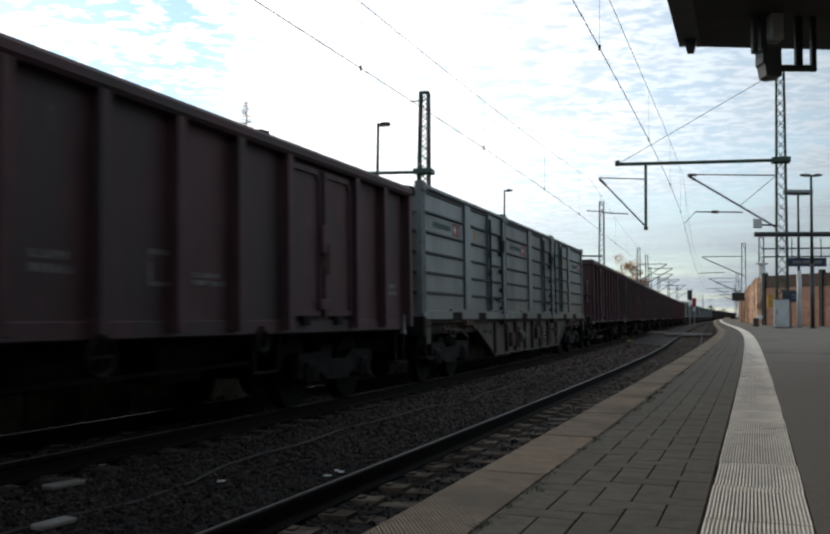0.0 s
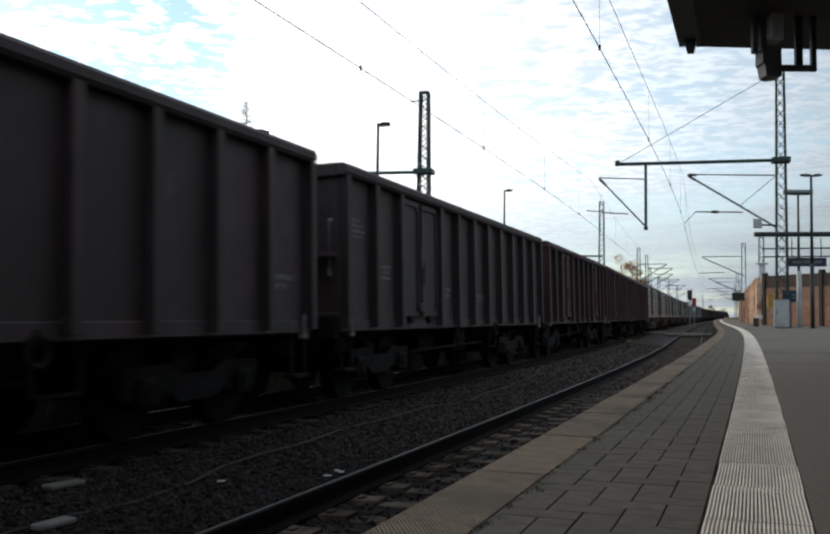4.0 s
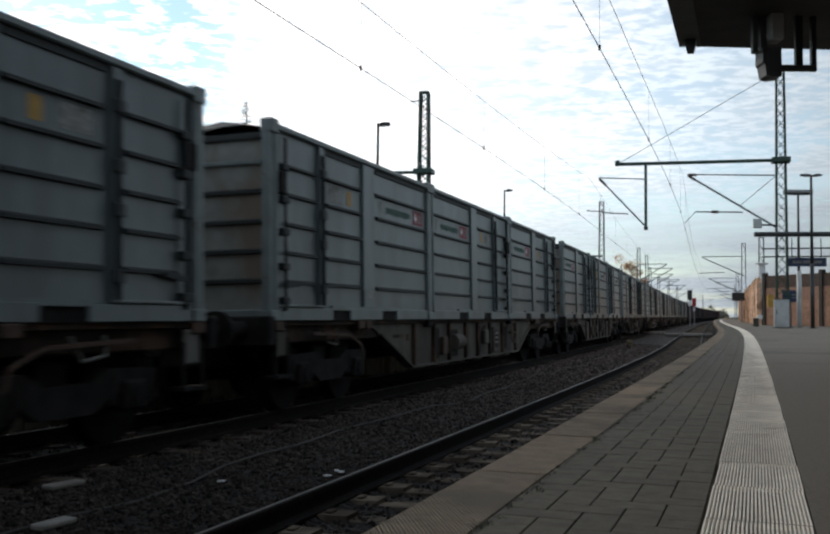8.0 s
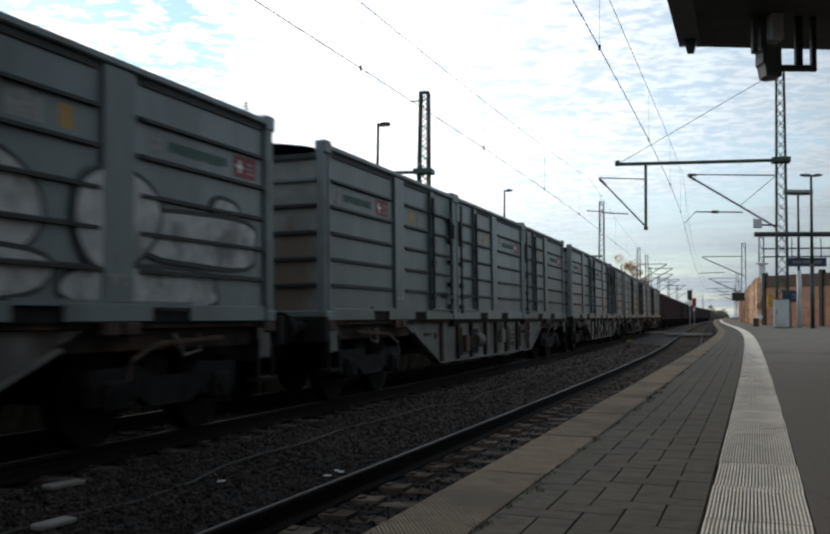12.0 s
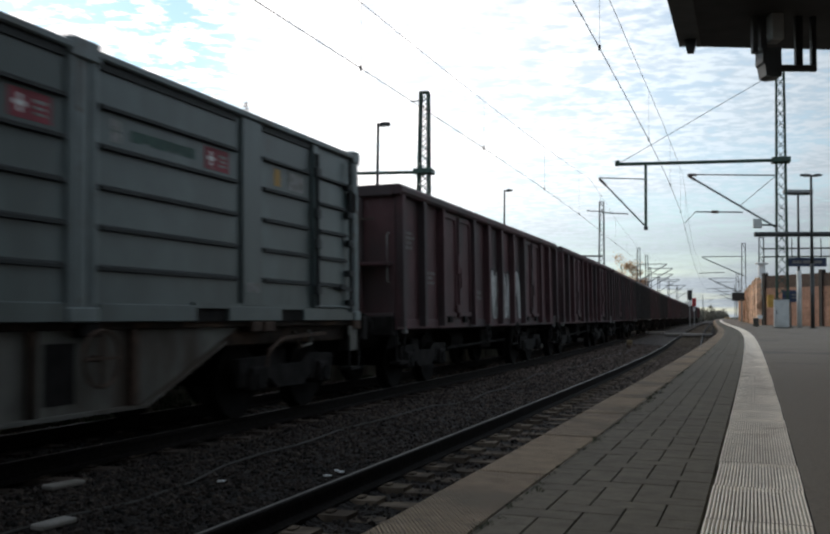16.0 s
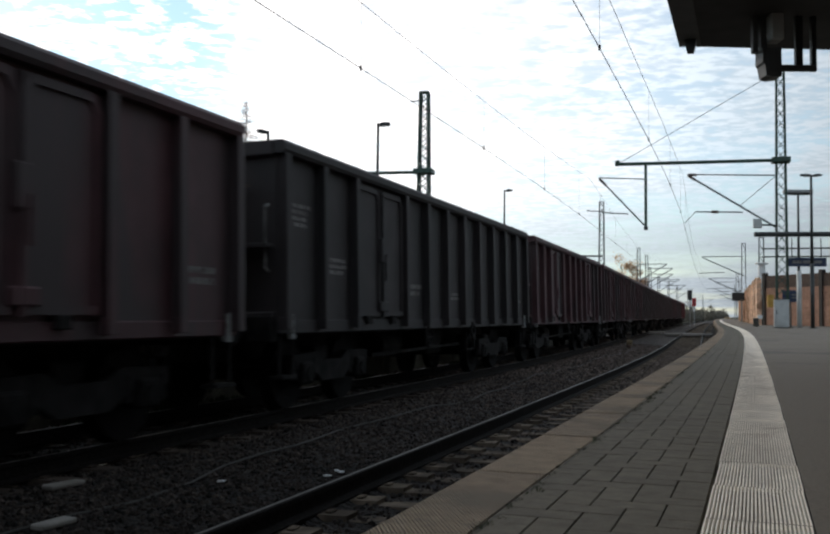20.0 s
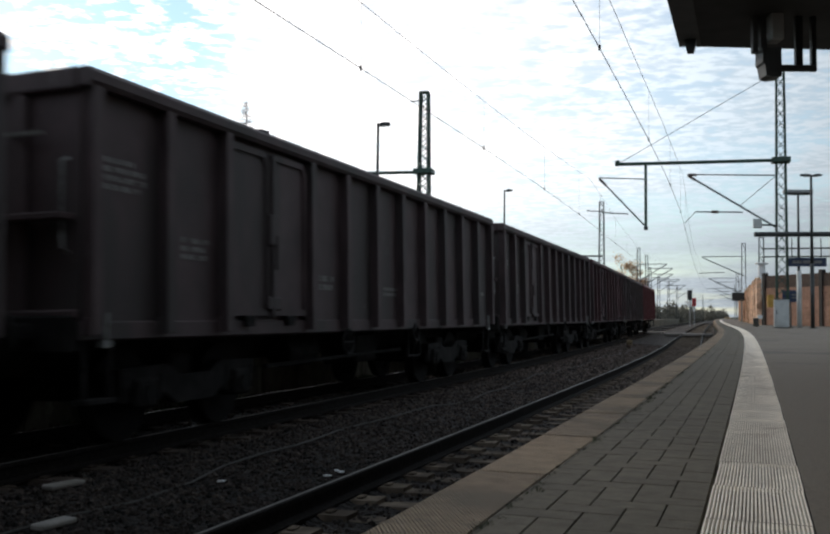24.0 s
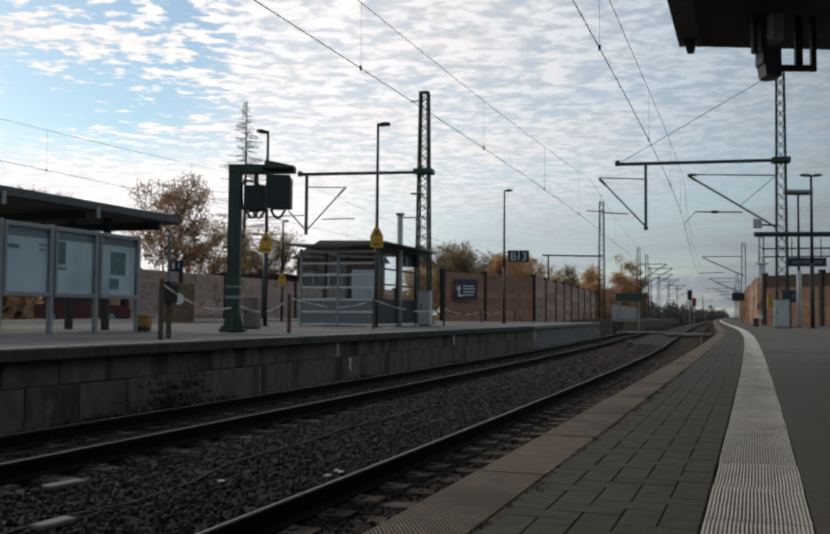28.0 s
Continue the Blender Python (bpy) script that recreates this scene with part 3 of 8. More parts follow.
def twin(ob, m, parent):
    """Another part on the same mesh."""
    o = new(ob.name.split(".")[0], ob.data)
    o.parent = parent
    o.matrix_basis = m
    if "label" in ob:
        o["label"] = ob["label"]
    return o


def solo(name, shape, mat, label, category, m=None, group="", kind="", smooth=False):
    ob = part(name, shape, mat, None, "", smooth)
    if m is not None:
        ob.matrix_basis = m
    return tagged(ob, label, category, group, kind)

# ---- ground and tracks ----
g = Shape()
g.box(-3000, 3000, -3000, 3000, -0.70, -0.60)
solo("ground", g, M["earth"], "dull grassy earth reaching to the horizon", "ground", kind="structure")


def bed_height(s, o):
    """Top of the stones: heaped over the sleeper ends of the far track and between the tracks."""
    far_, near_ = abs(o - FAR), abs(o - NEAR)
    z = -0.186
    if near_ < 0.7:
        z -= 0.038
    elif far_ < 0.62:
        z -= 0.020
    elif o > FAR + 0.98 and near_ > 1.42:
        z += 0.045 * min(1.0, (o - FAR - 0.98) / 0.25) * min(1.0, (near_ - 1.42) / 0.3)
    if s < 60:
        z += 0.024 * noise.noise((o * 2.1, s * 2.1, 0)) + 0.020 * noise.noise((o * 9, s * 9, 4))
    return z


def lumpy_bed():
    vs, fs, dirty = [], [], []
    offs = [-8.52 + i * 0.077 for i in range(102)]
    ss = list(np.arange(-30, 2, 4.0)) + list(np.arange(2, 22, 0.14)) + list(np.arange(22, 44, 0.3)) + list(np.arange(44, 110, 2.0)) + list(np.arange(110, 561, 15.0))
    for s in ss:
        x, y, a = line_at(s)
        for o in offs:
            vs.append((x + o * math.cos(a), y - o * math.sin(a), bed_height(s, o)))
    k = len(offs)
    for i in range(len(ss) - 1):
        for j in range(k - 1):
            fs.append((i * k + j, i * k + j + 1, (i + 1) * k + j + 1, (i + 1) * k + j))
            dirty.append(1 if abs(offs[j] + 0.04 - FAR) < 0.95 else 0)
    me = bpy.data.meshes.new("ballast_bed")
    me.from_pydata(vs, [], fs)
    me.materials.append(M["ballast"])
    me.materials.append(M["ballast_oily"])
    me.polygons.foreach_set("material_index", dirty)
    tagged(new("ballast_bed", me), "brown stone ballast bed under the two tracks", "ballast", kind="structure")


lumpy_bed()


def loose_ballast(count):
    """Angular stones scattered over the bed."""
    rng = np.random.default_rng(5)
    base = np.array([(1, 0, 0), (-1, 0, 0), (0, 1, 0), (0, -1, 0), (0, 0, 1), (0, 0, -1)], float)
    tri = [(0, 2, 4), (2, 1, 4), (1, 3, 4), (3, 0, 4), (2, 0, 5), (1, 2, 5), (3, 1, 5), (0, 3, 5)]
    vs, fs = [], []
    for i in range(count):
        s = 2.0 + 46.0 * rng.random() ** 1.9
        o = -8.4 + 7.5 * rng.random()
        lane = min(abs(o - FAR), abs(o - NEAR))
        if abs(lane - 0.75) < 0.09 or (abs(o - NEAR) < 0.75 and rng.random() < 0.55) or (abs(o - FAR) < 0.8 and rng.random() < 0.75):
            continue
        x, y, a = line_at(s)
        r = (0.013 + 0.022 * rng.random() ** 1.5) * (1 if s < 20 else 1.5)
        q = base * (r * (0.65 + 0.7 * rng.random((6, 1)))) * np.array([1, 1, 0.8])
        t, u = rng.random() * 6.3, rng.random() * 1.2
        c, sn = math.cos(t), math.sin(t)
        q = q @ np.array([(c, sn, 0), (-sn, c, 0), (0, 0, 1)]) @ np.array([(1, 0, 0), (0, math.cos(u), math.sin(u)), (0, -math.sin(u), math.cos(u))])
        z = bed_height(s, o) + 0.012 * rng.random()
        n = len(vs)
        vs += [tuple(p) for p in q + np.array([x + o * math.cos(a), y - o * math.sin(a), z])]
        fs += [(p + n, q_ + n, r_ + n) for p, q_, r_ in tri]
    me = bpy.data.meshes.new("loose_ballast")
    me.from_pydata(vs, [], fs)
    me.materials.append(M["stone"])
    tagged(new("loose_ballast", me), "angular brown ballast stones strewn between the rails", "gravel", kind="stuff")


loose_ballast(95000)


def sleeper_shape():
    sh = Shape()
    for y0, y1, z in ((-1.3, -0.45, 0.0), (-0.45, 0.45, -0.035), (0.45, 1.3, 0.0)):
        sh.prism([(-0.15, -0.2), (0.15, -0.2), (0.105, z), (-0.105, z)], 0, y0, y1)
    for side in (-1, 1):
        for d in (-0.13, 0.13):
            sh.box(side * 0.7525 + d - 0.03, side * 0.7525 + d + 0.03, -0.05, 0.05, 0.0, 0.02, 0.008)
    return sh


def railway(name, centre, first, last, label, bed="sleeper"):
    track = thing(name, None, label, "railway track", kind="structure")
    for side in (-1, 1):
        o, dz = centre + side * 0.7525, side * CANT * 0.7525
        prof = [(-0.075, -0.165), (0.075, -0.165), (0.075, -0.15), (0.012, -0.13), (0.012, -0.045), (0.036, -0.035), (0.036, -0.004),
                (0.030, 0.0), (-0.030, 0.0), (-0.036, -0.004), (-0.036, -0.035), (-0.012, -0.045), (-0.012, -0.13), (-0.075, -0.15)]
        part("rail", Shape().sweep([(o + a, b + dz) for a, b in prof], -60, 620, 2.0), M["rail_side"], track, "rusty steel rail")
        part("running_surface", Shape().sweep([(o - 0.012, dz + 0.0005), (o + 0.012, dz + 0.0005), (o + 0.012, dz + 0.003), (o - 0.012, dz + 0.003)], -60, 620, 2.0),
             M["rail_top"], track, "worn shiny rail head")
    me = sleeper_shape().mesh("sleeper", M[bed])
    s = first
    while s < last:
        ob = new("sleeper", me)
        ob.parent = track
        ob.matrix_basis = along(s + random.uniform(-0.02, 0.02), centre, -0.168, random.uniform(-0.6, 0.6)) @ pose(0, 0, 0, 0, -math.degrees(CANT), 0)
        s += 0.6
    far = Shape()
    base = sleeper_shape()
    while s < 190:
        far.add([along(s, centre, -0.168) @ Vector(p) for p in base.v[:24]], [f for f in base.f if max(f) < 24])
        s += 0.6
    tagged(part("distant_sleepers", far, M[bed], track), kind="stuff")
    return track


railway("track_1", NEAR, -12.2, 100.0, "railway track on concrete sleepers beside the platform")
railway("track_2", FAR, -12.0, 100.0, "railway track on dirty concrete sleepers with rusty rails", "sleeper_dirty")

# planks of the foot crossing over both tracks
crossing = thing("foot_crossing", None, "pale timber plank crossing laid between the rails", "crossing", kind="structure")
for c, spans in ((NEAR, ((-0.66, 0.66), (0.86, 1.35), (-1.9, -0.86))), (FAR, ((-0.66, 0.66), (0.86, 1.9), (-1.6, -0.86)))):
    for o0, o1 in spans:
        for i in range(6):
            m = along((70.0 if c == NEAR else 76.0) + i * 0.75, c + random.uniform(-0.1, 0.1), -0.03 + random.uniform(0, 0.03), random.uniform(-3, 3))
            part("plank", Shape().box(o0, o1, -0.33, 0.33, -0.1, 0.05, 0.012, m), M["crossing_plank"], crossing)

# ---- own platform ----
own = thing("platform_1", None, "grey paved railway platform with a white tactile strip", "platform", kind="structure")
part("asphalt", Shape().sweep([(0.128, 0.78), (9.0, 0.78), (9.0, -0.5), (0.128, -0.5)], -60, 240, 3.0), M["asphalt"], own, "smooth dark asphalt surface")
part("kerb_wall", Shape().sweep([(-0.80, -0.5), (-0.80, 0.655), (0.12, 0.655), (0.12, -0.5)], -60, 240, 3.0), M["coping"], own)
part("mortar_joint", Shape().sweep([(-0.638, 0.66), (-0.638, 0.7755), (-0.616, 0.7775), (-0.616, 0.66)], -60, 240, 1.5), M["mortar"], own, "crumbling mortar joint")
part("joint_bed", Shape().sweep([(-0.635, 0.66), (-0.635, 0.770), (0.126, 0.770), (0.126, 0.66)], -60, 240, 1.5), M["joint"], own)

# ---- island platform ----
isl = thing("platform_2", None, "pale paved island platform with a concrete block wall", "platform", kind="structure")
part("paving", Shape().sweep([(OPP - 0.30, 0.815), (-21.4, 0.815), (-21.4, -0.5), (OPP - 0.30, -0.5)], -60, 66, 3.0), M["paving"], isl, "pale worn paving")
part("white_line", Shape().sweep([(OPP - 0.31, 0.816), (OPP - 0.31, 0.822), (OPP - 0.39, 0.822), (OPP - 0.39, 0.816)], -60, 66, 3.0), M["white_line"], isl, "worn white safety line")
solo("rear_road", Shape().sweep([(-21.45, 0.812), (-27.0, 0.812), (-27.0, -0.4), (-21.45, -0.4)], -40, 70, 3.0), M["asphalt"], "dark asphalt road behind the island platform", "road", kind="structure")
solo("rear_kerb", Shape().sweep([(-26.7, 0.815), (-26.7, 0.93), (-27.0, 0.93), (-27.0, 0.815)], -40, 70, 3.0), M["white_line"], "pale kerb along the rear road", "kerb", kind="structure")

# ---- the goods train ----


def turned(profile, y, z, n=20):
    """A body turned about an axle along x: (x, radius) pairs."""
    vs, fs = [], []
    for x, r in profile:
        for i in range(n):
            t = 2 * math.pi * i / n
            vs.append((x, y + r * math.cos(t), z + r * math.sin(t)))
    for k in range(len(profile) - 1):
        for i in range(n):
            j = (i + 1) % n
            fs.append((k * n + i, k * n + j, (k + 1) * n + j, (k + 1) * n + i))
    return Shape().add(vs, fs)


def bogie(y, parent):
    b = part("bogie", Shape().box(-0.9, 0.9, -0.22, 0.22, 0.52, 0.82, 0.03), M["under"], parent, "grimy steel bogie")
    b.matrix_basis = pose(0, y, 0)
    for side in (-1, 1):
        x = side * 1.02
        frame_ = Shape().prism([(-1.25, 0.55), (-1.25, 0.72), (-0.5, 0.74), (-0.28, 0.62), (0.28, 0.62), (0.5, 0.74), (1.25, 0.72), (1.25, 0.55),
                                (0.62, 0.5), (0.35, 0.34), (-0.35, 0.34), (-0.62, 0.5)], 0, x - 0.06, x + 0.06)
        for yy in (-0.9, 0.9):
            frame_.box(x - 0.12, x + 0.12, yy - 0.17, yy + 0.17, 0.33, 0.62, 0.03)
            for d in (-0.27, 0.27):
                frame_.tube((x, yy + d, 0.4), (x, yy + d, 0.66), 0.075, 8)
        part("side_frame", frame_, M["under"], b)
    for yy in (-0.9, 0.9):
        w = turned([(-1.16, 0.0), (-1.16, 0.10), (-0.83, 0.10), (-0.82, 0.30), (-0.82, 0.455), (-0.70, 0.46), (-0.69, 0.487), (-0.66, 0.487), (-0.66, 0.34), (-0.72, 0.30), (-0.70, 0.11), (-0.66, 0.08),
                    (0.66, 0.08), (0.70, 0.11), (0.72, 0.30), (0.66, 0.34), (0.66, 0.487), (0.69, 0.487), (0.70, 0.46), (0.82, 0.455), (0.82, 0.30), (0.83, 0.10), (1.16, 0.10), (1.16, 0.0)], yy, 0.46)
        part("wheelset", w, M["wheel"], b, "dull steel wheelset")
    return b


def buffers(y_beam, y_end, parent):
    sg = 1 if y_end > y_beam else -1
    for x in (-0.875, 0.875):
        sh = Shape().tube((x, y_beam, 1.06), (x, y_end - sg * 0.2, 1.06), 0.105, 12)
        sh.tube((x, y_end - sg * 0.22, 1.06), (x, y_end - sg * 0.05, 1.06), 0.085, 12)
        sh.tube((x, y_end - sg * 0.05, 1.06), (x, y_end, 1.06), 0.22, 16)
        part("buffer", sh, M["under"], parent, "round greasy buffer")
    h = Shape().box(-0.06, 0.06, min(y_beam, y_end), max(y_beam, y_end), 0.98, 1.1, 0.02)
    h.ring((0, y_end - sg * 0.1, 0.9), (1, 0, 0), 0.14, 0.03)
    part("coupling", h, M["under"], parent)


def stencil_block(parent, x, y0, y1, z0, z1, lines, mat, ragged=0.4, side=1):
    """Unreadable lettering: short plain bars."""
    sh = Shape()
    h = (z1 - z0) / (lines * 1.6)
    for i in range(lines):
        z = z1 - i * h * 1.6
        a, w = y0, y1 - y0
        end = y0 + w * (1 - ragged * random.random())
        while a < end:
            l = w * random.uniform(0.08, 0.22)
            sh.box(x, x + 0.004 * side, a, min(a + l, end), z - h, z)
            a += l + w * 0.045
    tagged(part("stencil_text", sh, mat, parent, "faded white stencilled lettering"), kind="stuff")


E_LEN, E_BODY = 14.196, 13.16


def open_wagon(paint, label, layout="A"):
    """A four-axle high-sided open wagon."""
    w = thing("open_goods_wagon", None, label, "goods wagon", "wagons of the goods train")
    P = M[paint]
    hb = E_BODY / 2
    part("floor_frame", Shape().box(-1.25, 1.25, -hb, hb, 0.98, 1.16, 0.02), M["under"], w, "grimy underframe")
    for x in (-1, 1):
        part("side_sill", Shape().box(x * 1.26, x * 1.34, -hb, hb, 1.0, 1.17, 0.015), P, w)
    part("centre_beam", Shape().box(-0.25, 0.25, -hb + 0.2, hb - 0.2, 0.66, 0.98, 0.02), M["under"], w)
    gear = Shape().tube((0.45, -1.4, 0.72), (0.45, -0.5, 0.72), 0.2, 14).box(0.3, 0.75, 0.6, 1.5, 0.5, 0.95, 0.03)
    gear.tube((-0.5, 0.4, 0.7), (-0.5, 1.3, 0.7), 0.18, 14).bar((0.9, -2.6, 0.6), (0.9, 2.2, 0.66), 0.05, 0.05)
    gear.bar((1.15, 1.9, 0.98), (1.15, 1.9, 0.55), 0.05, 0.05).bar((1.15, 2.5, 0.98), (1.15, 2.5, 0.55), 0.05, 0.05).bar((1.15, 1.9, 0.55), (1.15, 2.5, 0.55), 0.05, 0.03)
    part("brake_gear", gear, M["under"], w)
    if layout == "A":
        door_at, n_end, n_mid = (-3.33, 3.33), 2, 4
    else:
        door_at, n_end, n_mid = (-3.33,), 2, 1
    dw = 0.97
    for x in (-1, 1):
        part("side_wall", Shape().box(x * 1.29, x * 1.315, -hb + 0.05, hb - 0.05, 1.15, 3.2), P, w, "dented steel side sheet")
        r = Shape().prism([(x * 1.25, 3.17), (x * 1.42, 3.17), (x * 1.45, 3.21), (x * 1.45, 3.285), (x * 1.41, 3.33), (x * 1.27, 3.33), (x * 1.25, 3.30)], 1, -hb - 0.03, hb + 0.03)
        part("top_rail", r, P, w, "rounded top rail")
        ys = [-hb + 0.07, hb - 0.07]
        ys += [d - dw - 0.06 for d in door_at] + [d + dw + 0.06 for d in door_at]
        a, b = -hb + 0.07, door_at[0] - dw - 0.06
        ys += [a + (b - a) * i / n_end for i in range(1, n_end)]
        if layout == "A":
            a, b = door_at[0] + dw + 0.06, door_at[1] - dw - 0.06
            ys += [a + (b - a) * i / n_mid for i in range(1, n_mid)]
        a, b = door_at[-1] + dw + 0.06, hb - 0.07
        k = 2 if layout == "A" else 8
        ys += [a + (b - a) * i / k for i in range(1, k)]
        first = None
        for y in ys:
            if first is None:
                sh = Shape().box(-0.014, 0.014, 1.30, 1.44, 1.05, 3.165).box(-0.065, 0.065, 1.432, 1.456, 1.05, 3.165, 0.006)
                sh.box(-0.05, 0.05, 1.30, 1.44, 1.05, 1.20, 0.006)
                sh.v = [(x * c[1], c[0], c[2]) for c in sh.v]          # a rolled section: web and outer flange
                first = part("post", sh, P, w)
                first.matrix_basis = pose(0, y, 0)
            else:
                twin(first, pose(0, y, 0), w)
        for d in door_at:
            for s in (-1, 1):
                c = d + s * (dw / 2 + 0.005)
                hw = dw / 2 - 0.02
                leaf = Shape().box(x * 1.32, x * 1.345, c - hw, c + hw, 1.22, 3.12)
                outer = [(c - hw, 1.22), (c - hw, 2.98), (c - hw + 0.1, 3.12), (c + hw - 0.1, 3.12), (c + hw, 2.98), (c + hw, 1.22)]
                t = 0.075
                inner = [(c - hw + t, 1.22 + t), (c - hw + t, 2.94), (c - hw + 0.1 + t * 0.5, 3.12 - t), (c + hw - 0.1 - t * 0.5, 3.12 - t), (c + hw - t, 2.94), (c + hw - t, 1.22 + t)]
                rim_v = [(xx, *p) for xx in (x * 1.340, x * 1.378) for p in outer + inner]
                rim_f = []
                for i in range(6):
                    j = (i + 1) % 6
                    rim_f += [(i, j, j + 6, i + 6), (12 + i, 12 + j, 18 + j, 18 + i), (i, j, 12 + j, 12 + i), (6 + i, 6 + j, 18 + j, 18 + i)]
                leaf.add(rim_v, rim_f)
                dr = part("door", leaf, P, w)
                if x > 0:
                    part("hinge", Shape().box(x * 1.35, x * 1.40, c - 0.09, c + 0.09, 1.1, 1.22, 0.01), M["under"], dr)
            if x < 0:
                continue
            lock = Shape().bar((x * 1.40, d, 1.2), (x * 1.40, d, 3.1), 0.05, 0.04).box(x * 1.36, x * 1.43, d - 0.08, d + 0.08, 2.02, 2.4, 0.02)
            lock.bar((x * 1.43, d + 0.06, 1.75), (x * 1.43, d + 0.06, 2.15), 0.035, 0.03).box(x * 1.36, x * 1.42, d - 0.12, d + 0.2, 1.28, 1.44, 0.02)
            part("door_lock", lock, P, w, "vertical door locking bar")
        if x < 0:
            continue
        # rope hook, hand grips and shunter's steps
        for y in (-hb + 0.25, hb - 0.25):
            st = Shape().bar((x * 1.3, y - 0.17, 1.05), (x * 1.3, y - 0.17, 0.5), 0.03, 0.03).bar((x * 1.3, y + 0.17, 1.05), (x * 1.3, y + 0.17, 0.5), 0.03, 0.03)
            st.box(x * 1.18, x * 1.36, y - 0.2, y + 0.2, 0.46, 0.5)
            part("step", st, M["under"], w)
            part("hand_grip", Shape().tube((x * 1.38, y + 0.02, 0.96), (x * 1.38, y + 0.02, 1.24), 0.022, 8).box(x * 1.33, x * 1.4, y - 0.03, y + 0.07, 0.94, 1.0),
                 M["plate"], w, "pale worn hand grip")
        hook = Shape().ring((x * 1.36, 1.75, 0.93), (1, 0, 0), 0.12, 0.028)
        hook.bar((x * 1.34, 1.75, 1.1), (x * 1.34, 1.75, 0.98), 0.05, 0.05)
        part("rope_hook", hook, M["under"], w)
        brake = Shape().ring((x * 1.38, -1.1, 0.86), (1, 0, 0), 0.17, 0.022).bar((x * 1.38, -1.1, 0.7), (x * 1.38, -1.1, 1.02), 0.025, 0.025).bar((x * 1.38, -1.26, 0.86), (x * 1.38, -0.94, 0.86), 0.025, 0.025)
        part("brake_wheel", brake, M["under"], w)
    for s in (-1, 1):
        e = Shape().box(-1.3, 1.3, s * (hb - 0.06), s * (hb - 0.03), 1.15, 3.2)
        part("end_wall", e, P, w)
        ribs = Shape()
        for z0, z1 in ((1.15, 1.27), (3.14, 3.33)):
            ribs.box(-1.3, 1.3, min(s * (hb - 0.03), s * (hb + 0.06)), max(s * (hb - 0.03), s * (hb + 0.06)), z0, z1, 0.02)
        for xx in (-0.7, 0.7):
            ribs.box(xx - 0.07, xx + 0.07, min(s * (hb - 0.03), s * (hb + 0.05)), max(s * (hb - 0.03), s * (hb + 0.05)), 1.15, 3.14, 0.02)
        part("end_ribs", ribs, P, w)
        part("end_ledge", Shape().box(-1.28, 1.28, min(s * hb, s * (hb + 0.2)), max(s * hb, s * (hb + 0.2)), 2.02, 2.08, 0.01), P, w)
        for xx in (-1.22, 1.22):
            part("handrail", Shape().strand([(xx, s * (hb + 0.03), 1.75), (xx, s * (hb + 0.11), 1.78), (xx, s * (hb + 0.11), 2.52), (xx, s * (hb + 0.03), 2.55)], 0.018, 6), M["plate"], w, "pale worn handrail")
        part("end_bar", Shape().bar((-1.0, s * (hb + 0.09), 2.78), (1.0, s * (hb + 0.09), 2.78), 0.03, 0.03), M["sill_grey"], w)
        part("head_beam", Shape().box(-1.3, 1.3, s * (hb - 0.05), s * (hb + 0.12), 0.9, 1.22, 0.02), M["under"], w)
        buffers(s * (hb + 0.05), s * (E_LEN / 2 - 0.002), w)
        bogie(s * 4.45, w)
    load = Shape()
    n, k = 15, 6
    vs = []
    for i in range(n):
        for j in range(k):
            vs.append((-1.28 + 2.56 * j / (k - 1), -hb + 0.08 + (E_BODY - 0.16) * i / (n - 1), 2.7 + 0.35 * math.sin(i * 1.3) ** 2 * math.sin(math.pi * j / (k - 1))))
    load.add(vs, [(i * k + j, i * k + j + 1, (i + 1) * k + j + 1, (i + 1) * k + j) for i in range(n - 1) for j in range(k - 1)])
    part("load", load, M["coal"], w, "dark scrap load below the rim")
    # faded lettering on the platform side and the other
    stencil_block(w, 1.316, -hb + 0.3, -hb + 1.0, 2.3, 2.62, 4, M["stencil"])
    stencil_block(w, 1.316, -hb + 1.5, -hb + 2.1, 1.75, 2.0, 3, M["stencil"])
    stencil_block(w, 1.316, -1.9, -1.3, 1.52, 1.75, 2, M["stencil"])
    stencil_block(w, 1.316, 0.4, 1.1, 1.5, 1.66, 2, M["stencil"])
    stencil_block(w, 1.316, hb - 1.0, hb - 0.35, 1.5, 1.72, 2, M["stencil"])
    return w


C_LEN, C_BODY = 19.643, 18.33


